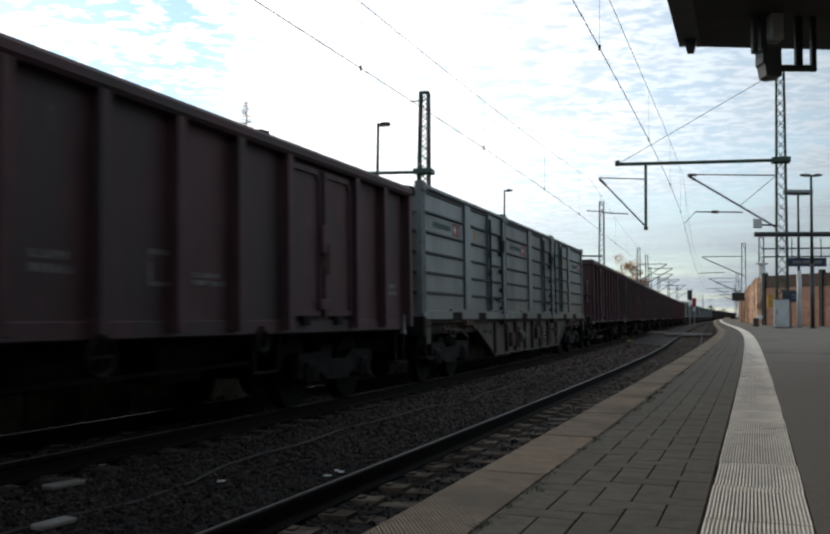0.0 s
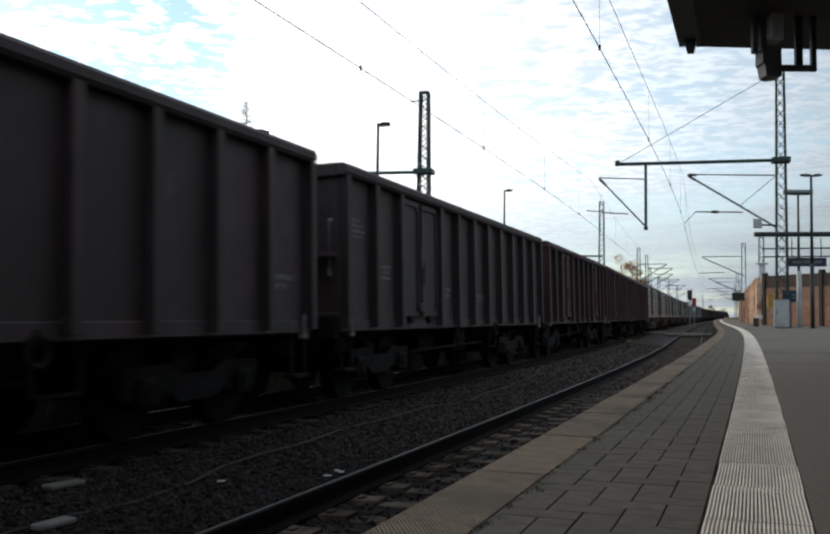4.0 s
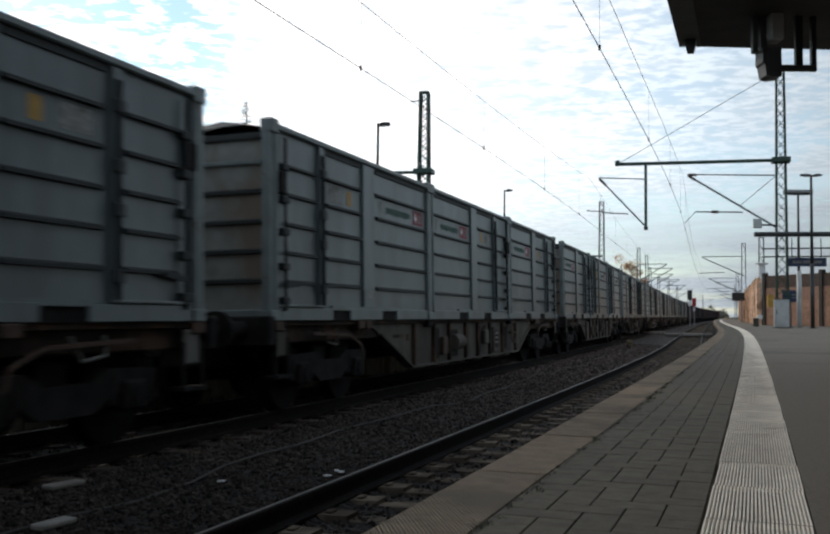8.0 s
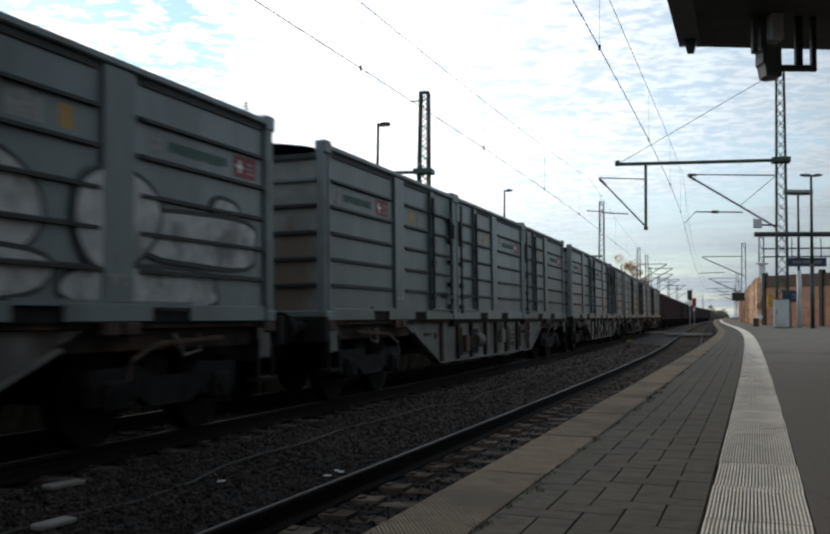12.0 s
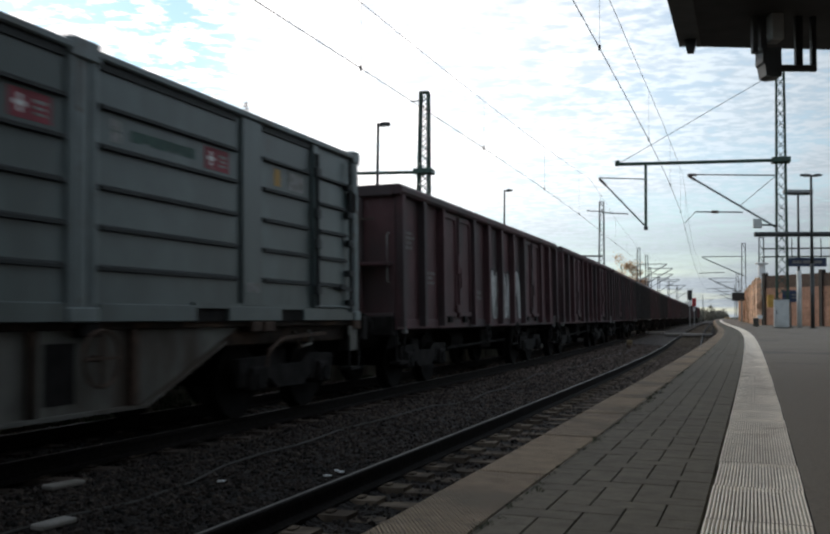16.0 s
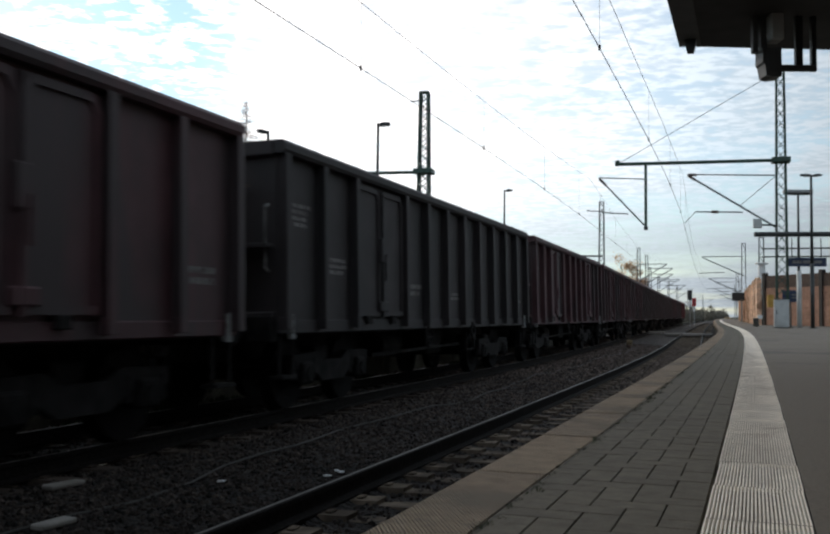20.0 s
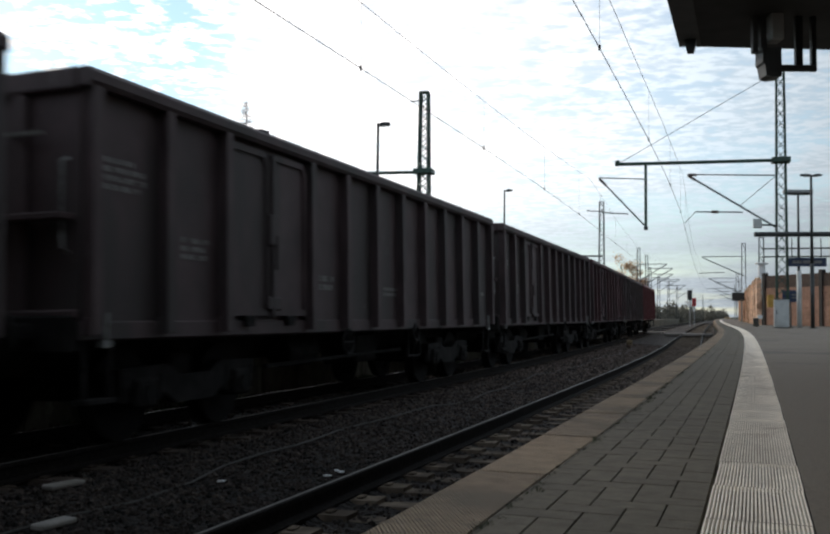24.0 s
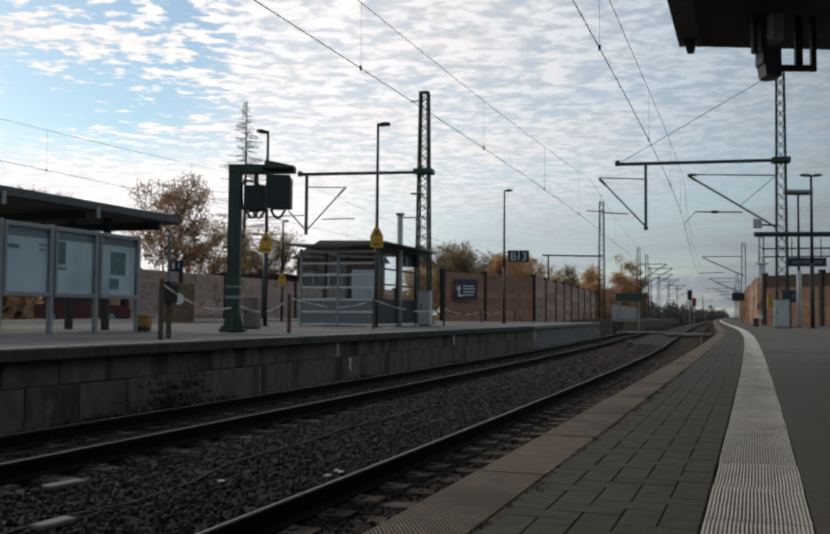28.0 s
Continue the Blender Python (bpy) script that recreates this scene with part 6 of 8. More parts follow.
for x0, x1, z0, z1, yy in ((0.26, 0.74, 2.91, 3.48, 0.05), (0.83, 1.37, 2.92, 3.68, -0.3)):
    b_ = part("housing", Shape().box(x0, x1, yy - 0.25, yy + 0.3, z0, z1, 0.025), M["housing"], gp, "dark green screen housing")
    part("housing_rim", Shape().box(x0 - 0.01, x1 + 0.01, yy - 0.28, yy - 0.25, z0 - 0.01, z1 + 0.01, 0.006), M["housing"], b_)
for x0, x1 in ((0.26, 0.56), (0.42, 0.72), (0.86, 1.2)):
    pts = [(x0 + (x1 - x0) * i / 8, -0.05, 2.92 - 0.20 * math.sin(math.pi * i / 8)) for i in range(9)]
    part("cable", Shape().strand(pts, 0.032, 6), M["black"], gp)
for x1, z1 in ((0.42, 2.93), (0.62, 3.45)):
    pts = [(0.15, -0.05, 3.45), (0.18, -0.05, 3.55), (0.30, -0.06, 3.62), (0.48, -0.05, 3.58), (x1, 0.0, 3.47)] if z1 > 3 else [(0.16, -0.05, 3.45), (0.17, -0.08, 3.15), (0.19, -0.08, 2.95), (0.28, -0.06, 2.82), (x1, 0.0, z1)]
    part("cable", Shape().strand(pts, 0.026, 6), M["black"], gp)
part("hanger", Shape().box(0.44, 0.54, -0.04, 0.04, 3.47, 3.79), M["green"], gp)
part("clamp_band", Shape().box(-0.17, 0.17, -0.16, 0.16, 0.78, 0.86, 0.01).box(-0.17, 0.17, -0.16, 0.16, 1.05, 1.1, 0.01), M["galvan"], gp)


def cabinet(name, x, y, z, w, d, h, mat, label, turn=-12):
    c = thing(name, pose(x, y, z, 0, 0, turn), label, "cabinet")
    part("body", Shape().box(-w / 2, w / 2, -d / 2, d / 2, 0.04, h, 0.02), M[mat], c)
    part("door", Shape().box(-w / 2 + 0.04, w / 2 - 0.04, -d / 2 - 0.015, -d / 2, 0.12, h - 0.08, 0.006), M[mat], c)
    part("handle", Shape().box(-w / 2 + 0.1, -w / 2 + 0.14, -d / 2 - 0.04, -d / 2 - 0.015, h * 0.5, h * 0.62), M["black"], c)
    part("plinth", Shape().box(-w / 2 + 0.03, w / 2 - 0.03, -d / 2 + 0.03, d / 2 - 0.03, 0, 0.05), M["dark_steel"], c)
    part("lid", Shape().box(-w / 2 - 0.02, w / 2 + 0.02, -d / 2 - 0.02, d / 2 + 0.02, h, h + 0.03, 0.01), M[mat], c)
    return c


cabinet("switch_cabinet", -4.65, 26.9, 0.82, 0.44, 0.36, 0.86, "worn_paint", "small weathered grey-brown switch cabinet behind the green post")
cabinet("switch_cabinet", 0.42, 37.7, 0.82, 0.5, 0.4, 1.36, "pale_paint", "tall pale grey switch cabinet beside the glass shelter")
cabinet("switch_cabinet", 17.12, 43.9, 0.78, 0.66, 0.42, 1.30, "pale_paint", "tall blue-grey switch cabinet on the platform", -18)

# glass shelter
sh_ = thing("glass_shelter", along(31.2, -12.45, 0.82), "grey steel platform shelter with glass walls", "shelter")
part("roof", Shape().prism([(-3.1, 2.90), (-1.2, 2.80), (0.75, 2.92), (0.75, 2.97), (-1.2, 2.87), (-3.1, 2.95)], 1, -0.75, 5.2), M["underside"], sh_, "dark shallow butterfly roof")
part("roof_edge", Shape().prism([(-3.1, 2.88), (-1.2, 2.78), (0.75, 2.90), (0.75, 2.98), (-1.2, 2.88), (-3.1, 2.96)], 1, -0.79, -0.752), M["fascia"], sh_)
for x in (-2.85, -1.38, 0.08):
    part("post", Shape().box(x - 0.05, x + 0.05, -0.05, 0.05, 0, 2.8, 0.008), M["grey_paint"], sh_)
for x in (-2.85, 0.08):
    for y in (2.2, 4.4):
        part("post", Shape().box(x - 0.05, x + 0.05, y - 0.05, y + 0.05, 0, 2.8, 0.008), M["dark_steel"], sh_)
part("post", Shape().box(-1.43, -1.33, 4.35, 4.45, 0, 2.8, 0.008), M["dark_steel"], sh_)
FRONT_RAILS = (0.07, 0.52, 0.96, 1.40, 1.85, 2.27, 2.69)
for x0, x1 in ((-2.80, -1.43), (-1.33, 0.03)):
    for z in FRONT_RAILS:
        part("rail", Shape().box(x0, x1, -0.04, 0.03, z - 0.038, z + 0.038, 0.006), M["bright_bar"], sh_)
    for za, zb in zip(FRONT_RAILS[:2], FRONT_RAILS[1:3]):
        part("lower_panel", Shape().box(x0, x1, -0.012, 0.012, za + 0.038, zb - 0.038), M["frost"], sh_, "grey lower panel")
    for za, zb in zip(FRONT_RAILS[2:-1], FRONT_RAILS[3:]):
        part("pane", Shape().box(x0, x1, -0.006, 0.006, za + 0.038, zb - 0.038), M["glass"], sh_, "clear glass pane").visible_shadow = False
for x, y0, y1 in ((0.08, 0.05, 2.15), (0.08, 2.25, 4.35), (-2.85, 0.05, 2.15), (-2.85, 2.25, 4.35)):
    part("pane", Shape().box(x - 0.006, x + 0.006, y0, y1, 1.0, 2.67), M["glass"], sh_, "clear glass pane").visible_shadow = False
    part("lower_panel", Shape().box(x - 0.012, x + 0.012, y0, y1, 0.11, 0.94), M["dark_steel"], sh_, "dark lower panel")
    for z in (0.97, 1.53, 2.10, 2.69):
        part("rail", Shape().box(x - 0.03, x + 0.03, y0, y1, z - 0.03, z + 0.03), M["dark_steel"], sh_)
    part("foot_rail", Shape().box(x - 0.03, x + 0.03, y0, y1, 0.03, 0.11), M["bright_bar"], sh_)
part("bench", Shape().box(-2.4, -2.0, 0.5, 3.8, 0.42, 0.47, 0.01).box(-2.3, -2.2, 0.8, 0.9, 0, 0.42).box(-2.3, -2.2, 3.4, 3.5, 0, 0.42), M["dark_steel"], sh_, "dark bench")
letters_at = part("notice", Shape().box(-0.50, 0.30, 4.0, 4.05, 2.32, 2.82), M["blue"], sh_, "dark blue hanging sign")
letters("B", 0.42, letters_at, pose(-0.06, 3.996, 2.41, 90), M["white"])
hp_ = thing("camera_pole", pose(-0.58, 35.5, 0.82), "plain pale grey pole with a short top arm", "pole")
part("pole", Shape().tube((0, 0, 0), (0, 0, 4.2), 0.11, 12), M["pale_paint"], hp_, "", True)
part("arm", Shape().bar((0, 0, 4.12), (0.95, 0.1, 4.12), 0.05, 0.05).box(-0.16, 0.16, -0.16, 0.16, 4.2, 4.28, 0.02), M["galvan"], hp_)

# posts with fluttering barrier tape
tape_pts = [(13.6, -9.45, 1.85), (16.5, -9.6, 1.5), (19.6, -10.07, 1.72), (26.5, -10.66, 1.78), (36.5, -11.4, 1.6), (49.8, -13.0, 1.55), (55.6, -13.0, 1.7), (60.0, -13.2, 1.6)]
for s, o, z in tape_pts[:1] + tape_pts[2:]:
    solo("tape_post", Shape().box(-0.036, 0.036, -0.036, 0.036, 0, z - 0.82, 0.01), M["post_wood"], "rusty brown post holding barrier tape", "post", along(s, o, 0.82), "tape posts")
tape_run = thing("barrier_tape", None, "slack white barrier tape between the posts", "tape")
for (s0, o0, z0), (s1, o1, z1) in zip(tape_pts[:-1], tape_pts[1:]):
    prev, tp = None, Shape()
    for i in range(9):
        f = i / 8
        p = spot(s0 + (s1 - s0) * f, o0 + (o1 - o0) * f, z0 + (z1 - z0) * f - 0.08 - 0.22 * math.sin(math.pi * f))
        if prev is not None and (i % 4):
            tp.bar(prev, p, 0.006, 0.03 if i % 2 else 0.018)
        elif i:
            part("tape_length", tp, M["tape"], tape_run)
            tp = Shape()
        prev = p
bin_ = thing("litter_bin", along(14.2, -9.7, 0.82), "dark brown litter bin on a post", "litter bin")
part("post", Shape().box(-0.035, 0.035, -0.035, 0.035, 0, 0.62), M["post_wood"], bin_)
part("bin", Shape().prism([(-0.1, 0.62), (0.1, 0.62), (0.12, 0.92), (-0.12, 0.92)], 1, -0.1, 0.1), M["barrier_post"], bin_)
part("lid", Shape().prism([(-0.13, 0.92), (0.13, 0.92), (0.08, 1.0), (-0.08, 1.0)], 1, -0.11, 0.11), M["barrier_post"], bin_)
grit = thing("grit_bin", along(18.75, -13.45, 0.82, 20), "ochre yellow grit bin on short feet", "grit bin")
part("body", Shape().prism([(-0.15, 0.12), (0.15, 0.12), (0.17, 0.34), (-0.17, 0.34)], 1, -0.2, 0.2), M["grit_yellow"], grit)
part("lid", Shape().box(-0.18, 0.18, -0.22, 0.22, 0.34, 0.39, 0.015), M["grit_yellow"], grit)
for x in (-0.09, 0.09):
    part("foot", Shape().box(x - 0.045, x + 0.045, -0.18, 0.18, 0, 0.12), M["black"], grit)
ts = thing("track_sign", along(21.5, -14.6, 0.82), "small dark blue track sign on a slim pole", "sign")
part("pole", Shape().tube((0, 0, 0), (0, 0, 2.6), 0.05, 10), M["galvan"], ts)
part("board", Shape().box(0.05, 0.42, -0.03, 0.03, 1.55, 1.83, 0.01), M["blue"], ts)
part("text_bar", Shape().box(0.1, 0.19, -0.036, -0.031, 1.6, 1.78).box(0.29, 0.33, -0.036, -0.031, 1.62, 1.77), M["white"], ts)

# ---- signs on the own platform ----
st_sign = thing("station_sign", pose(19.7, 47.2, 3.85, 0, 0, -8), "long dark blue station name sign", "sign")
part("board", Shape().box(-0.95, 0.95, -0.04, 0.04, 0, 0.44, 0.01), M["blue"], st_sign)
part("text_bar", Shape().box(-0.7, -0.25, -0.046, -0.041, 0.15, 0.3).box(-0.2, 0.25, -0.046, -0.041, 0.15, 0.3).box(0.3, 0.72, -0.046, -0.041, 0.15, 0.3), M["stencil"], st_sign)
part("hanger", Shape().bar((-0.7, 0, 0.44), (-0.7, 0, 1.42), 0.04, 0.04).bar((0.7, 0, 0.44), (0.7, 0, 1.42), 0.04, 0.04), M["dark_steel"], st_sign)
inf = thing("info_sign", pose(20.0, 50.0, 2.1, 0, 0, -10), "small dark blue notice on posts", "sign")
part("board", Shape().box(-0.42, 0.4, -0.03, 0.03, 0, 0.62, 0.01), M["blue"], inf)
part("text_bar", Shape().box(0.05, 0.3, -0.036, -0.031, 0.35, 0.42).box(0.05, 0.3, -0.036, -0.031, 0.2, 0.26), M["stencil"], inf)
part("post", Shape().box(-0.03, 0.03, -0.03, 0.03, -1.32, 0.0), M["dark_steel"], inf)
solo("yellow_box", Shape().box(-0.14, 0.14, -0.12, 0.12, 0, 0.6, 0.02), M["grit_yellow"], "small yellow ticket box on the mast", "box", pose(16.95, 44.8, 1.75))
bol = thing("bollard", pose(18.0, 49.6, 0.78), "low pale stone bollard on the platform", "bollard")
part("block", Shape().box(-0.12, 0.12, -0.12, 0.12, 0, 0.45, 0.03), M["coping"], bol)
part("cap", Shape().box(0.1, 0.34, -0.1, 0.1, 0.4, 0.62, 0.04), M["white"], bol)
disp = thing("departure_board", along(98.0, 1.55, 0.78), "black departure display hanging from a post", "display")
part("screen", Shape().box(-0.62, 0.55, -0.2, 0.2, 2.1, 2.9, 0.03), M["black"], disp)
part("post", Shape().box(0.2, 0.35, -0.1, 0.1, 0, 2.1), M["galvan"], disp)

# ---- beyond the platforms ----
house = thing("brick_house", pose(-6.0, 72.0, -0.6, 0, 0, -4), "dark red brick house with a hipped tile roof", "house")
part("wall", Shape().box(-3.1, 3.0, 0.0, 7.0, 0, 6.2), M["brick"], house)
hip = Shape().add([(-3.5, -0.4, 6.1), (3.4, -0.4, 6.1), (3.4, 7.4, 6.1), (-3.5, 7.4, 6.1), (-1.9, 3.4, 7.75), (2.6, 3.4, 7.75)], [(0, 1, 5, 4), (1, 2, 5), (2, 3, 4, 5), (3, 0, 4), (3, 2, 1, 0)])
part("roof", hip, M["tile_roof"], house)
for x in (-2.3, -0.1, 1.7):
    wf = part("window", Shape().box(x - 0.55, x + 0.55, -0.06, 0.0, 3.9, 5.0), M["pale_paint"], house, "pale window frame")
    part("pane", Shape().box(x - 0.47, x + 0.47, -0.08, -0.06, 3.98, 4.92), M["black"], wf)
part("porch", Shape().box(1.3, 2.9, -0.9, 0.0, 0, 5.2), M["pale_paint"], house, "pale plastered porch")
shed = thing("low_brick_building", pose(-13.0, 74, -0.6, 0, 0, -12), "long low brick building with a flat roof", "building")
part("wall", Shape().box(-2.5, 3.6, -1.5, 5, 0, 4.6), M["brick"], shed)
part("roof", Shape().box(-2.8, 3.7, -1.8, 5.2, 4.6, 4.85), M["tile_roof"], shed)


def car(x, y, z, turn, mat, label):
    c = thing("parked_car", pose(x, y, z, 0, 0, turn), label, "car", "parked cars")
    body = Shape().prism([(-2.1, 0.28), (2.1, 0.28), (2.15, 0.7), (1.95, 0.85), (1.2, 0.95), (-1.5, 0.98), (-2.1, 0.9), (-2.15, 0.6)], 1, -0.85, 0.85)
    part("body", body, M[mat], c)
    part("cabin", Shape().prism([(-1.75, 0.95), (1.15, 0.93), (0.45, 1.42), (-1.25, 1.45)], 1, -0.74, 0.74), M["black"], c, "dark glazed cabin")
    part("roof", Shape().prism([(-1.3, 1.44), (0.5, 1.41), (0.3, 1.49), (-1.1, 1.5)], 1, -0.7, 0.7), M[mat], c)
    for xx in (-1.35, 1.3):
        for yy in (-0.8, 0.8):
            wh = part("wheel", Shape().tube((xx, yy - 0.1, 0.31), (xx, yy + 0.1, 0.31), 0.31, 16), M["black"], c)
            part("rim", Shape().tube((xx, yy - 0.11, 0.31), (xx, yy + 0.11, 0.31), 0.19, 12), M["galvan"], wh)
    part("tail_lamp", Shape().box(-2.17, -2.12, 0.5, 0.8, 0.6, 0.8), M["red"], c)
    part("headlamp", Shape().box(2.08, 2.16, 0.5, 0.8, 0.6, 0.75), M["white"], c)
    return c


car(-15.6, 44.5, 0.68, 12, "car_red", "dark red parked car behind the island platform")
car(-20.6, 40.0, 0.68, 10, "dark_steel", "dark grey parked car behind the island platform")

# next platform further along the line
np_ = thing("platform_3", None, "far concrete platform with a metal railing", "platform", kind="structure")
part("edge", Shape().sweep([(-9.0, -0.5), (-9.0, 0.75), (-14.0, 0.75), (-14.0, -0.5)], 92, 210, 4.0), M["concrete"], np_)
for i in range(5, 16):
    part("screen_panel", Shape().box(-0.04, 0.04, 0.1, 3.9, 0.8, 2.7, 0.02, along(104 + i * 4, -13.4)), M["grey_paint"] if i % 3 else M["frost"], np_, "pale metal screen panel")
solo("crossing_hut", Shape().box(-1.6, 1.6, -1.2, 1.2, -0.5, 0.95, 0.04), M["concrete"], "low concrete plinth beside the far track", "plinth", along(84, -11.0))
ls = thing("long_sign", pose(21.8, 95.5, 0.0), "long dark green sign board on posts", "sign")
part("board", Shape().box(-1.35, 1.35, -0.06, 0.06, 2.75, 3.6, 0.02), M["green"], ls)
for x in (-1.0, 1.0):
    part("post", Shape().box(x - 0.08, x + 0.08, -0.06, 0.06, -0.6, 2.75), M["galvan"], ls)


def signal(s, o, h, mat, label):
    g_ = thing("light_signal", along(s, o, -0.5), label, "railway signal", "railway signals")
    part("post", Shape().tube((0, 0, 0), (0, 0, h), 0.09, 8), M["galvan"], g_)
    part("head", Shape().box(-0.35, 0.35, -0.12, 0.12, h, h + 1.5, 0.05), M[mat], g_)
    part("plate", Shape().box(-0.2, 0.2, -0.14, -0.1, h - 0.9, h - 0.2, 0.01), M["white"], g_)
    for z in (0.35, 0.75, 1.15):
        part("lens", Shape().tube((0, -0.16, h + z), (0, -0.1, h + z), 0.11, 12), M["black"], g_)


signal(150, -4.5, 4.3, "black", "black light signal between the tracks")
signal(175, -2.0 - 2.6, 3.6, "red", "far red-backed light signal")
buf = thing("marker_post", along(42.5, -4.6, -0.2), "low rusty point lever between the tracks", "point lever")
part("stand", Shape().box(-0.1, 0.1, -0.25, 0.25, 0, 0.22, 0.03), M["rust"], buf)
part("weight", Shape().tube((-0.12, 0.2, 0.3), (0.12, 0.2, 0.3), 0.13, 10), M["ochre"], buf)
rc_pts = []
for i in range(60):
    s = 3.0 + i * 0.75
    o = -4.55 + 0.14 * math.sin(i * 0.45) + 0.06 * math.sin(i * 1.7) + (0.5 if s > 30 else 0) * (s - 30) / 20
    p = spot(s, o, bed_height(s, o) + 0.03 + 0.012 * math.sin(i * 1.1))
    rc_pts.append(p)
solo("track_cable", Shape().strand(rc_pts, 0.012, 6), M["cable_grey"], "dusty grey cable lying loosely on the ballast", "cable")
for s, o, a, l in ((6.2, -5.22, 80, 0.34), (5.09, -4.36, 85, 0.30)):
    solo("loose_board", Shape().box(-l / 2, l / 2, -0.06, 0.06, 0, 0.04, 0.01), M["crossing_plank"], "pale broken board lying on the ballast", "board", along(s, o, bed_height(s, o) + 0.015, a), "loose boards")
for s, o, a in ((7.7, -3.60, 20), (7.82, -3.52, 75), (7.95, -3.62, 130), (6.9, -4.2, 40)):
    solo("paper_scrap", Shape().prism([(-0.038, -0.015), (0.022, -0.022), (0.038, 0.015), (-0.015, 0.022)], 2, 0.0, 0.012), M["white"], "small crumpled white scrap on the ballast", "litter", along(s, o, bed_height(s, o) + 0.03, a), "scraps of litter")

rf = thing("red_fence", pose(18.1, 94.0, -0.35, 0, 0, -14), "low faded red railing at the platform end", "fence")
for i in range(7):
    part("post", Shape().box(-1.3 + i * 0.43, -1.22 + i * 0.43, -0.04, 0.04, 0, 1.9), M["fence_red"], rf)
for z in (0.7, 1.3, 1.85):
    part("rail", Shape().box(-1.3, 1.36, -0.03, 0.03, z, z + 0.08), M["fence_red"], rf)

# ---- trees ----


def tree(x, y, z, height, spread, leaf, leaves, seed, label, leaf_size=0.1, bare=0.2, clump=0.3, share=0.7, category="tree"):
    """Main limbs fan out of a short trunk; leaves hang in clumps about a share of the twigs."""
    rng = random.Random(seed)
    t = thing("tree", pose(x, y, z), label, category, "trees beyond the barriers")
    wood = Shape()
    tips = []

    def limb(p, d, length, r, depth):
        q, n = p, 4 if depth < 2 else 3
        for i in range(n):
            d = (d + Vector((rng.uniform(-1, 1), rng.uniform(-1, 1), rng.uniform(-0.5, 0.8))) * (0.12 + 0.05 * depth)).normalized()
            e = q + d * (length / n)
            wood.tube(q, e, max(0.012, r * (1 - 0.22 * i)), 6 if depth < 1 else 3, max(0.010, r * (1 - 0.22 * (i + 1))))
            q = e
            if math.hypot(q.x, q.y) > half * 1.08 or q.z > height:
                return
            if depth > 0:
                tips.append(q)
            if depth < 3 and i > 0:
                for _ in range(2 if depth < 2 else rng.choice((0, 1, 1))):
                    side = Vector((rng.uniform(-1, 1), rng.uniform(-1, 1), rng.uniform(-0.3, 0.7))).normalized()
                    limb(q, (d * 0.75 + side).normalized(), length * rng.uniform(0.36, 0.58), r * 0.48, depth + 1)

    fork = Vector((rng.uniform(-0.2, 0.2), 0, height * bare))
    r0 = height * 0.016 + 0.06
    wood.tube((0, 0, 0), fork, r0 * 1.25, 8, r0)
    half = spread * 0.55
    for k in range(7):
        tilt = 0.12 if k == 0 else rng.uniform(0.28, 1.05)
        a = k * 0.9 + rng.uniform(-0.3, 0.3)
        up_len = height * (1 - bare) * 0.80
        reach = 1.0 / math.sqrt((math.cos(tilt) / up_len) ** 2 + (math.sin(tilt) / half) ** 2)
        limb(fork + Vector((0, 0, rng.uniform(-0.3, 0.6) * bare * 2)), Vector((math.sin(tilt) * math.cos(a), math.sin(tilt) * math.sin(a), math.cos(tilt))), reach * rng.uniform(0.85, 1.0), r0 * (0.75 if k == 0 else 0.5), 0)
    part("trunk", wood, M["bark"], t, "grey-brown trunk and forked limbs")
    tips = [p for p in tips if rng.random() < share]
    vs, fs = [], []
    for i in range(leaves):
        p = rng.choice(tips)
        c = Vector((p.x + rng.gauss(0, clump), p.y + rng.gauss(0, clump), p.z + rng.gauss(0, clump * 0.8)))
        a = Vector((rng.uniform(-1, 1), rng.uniform(-1, 1), rng.uniform(-1, 1))).normalized() * leaf_size * rng.uniform(0.5, 1.2)
        b = a.orthogonal().normalized() * leaf_size * rng.uniform(0.3, 0.8)
        n = len(vs)
        vs += [tuple(c + a), tuple(c + b), tuple(c - a * 0.8), tuple(c - b)]
        fs.append((n, n + 1, n + 2, n + 3))
    me = bpy.data.meshes.new("crown")
    me.from_pydata(vs, [], fs)
    me.materials.append(M[leaf])
    ob = new("crown", me)
    ob.parent = t
    ob["label"] = "thinning autumn leaves"
    return t


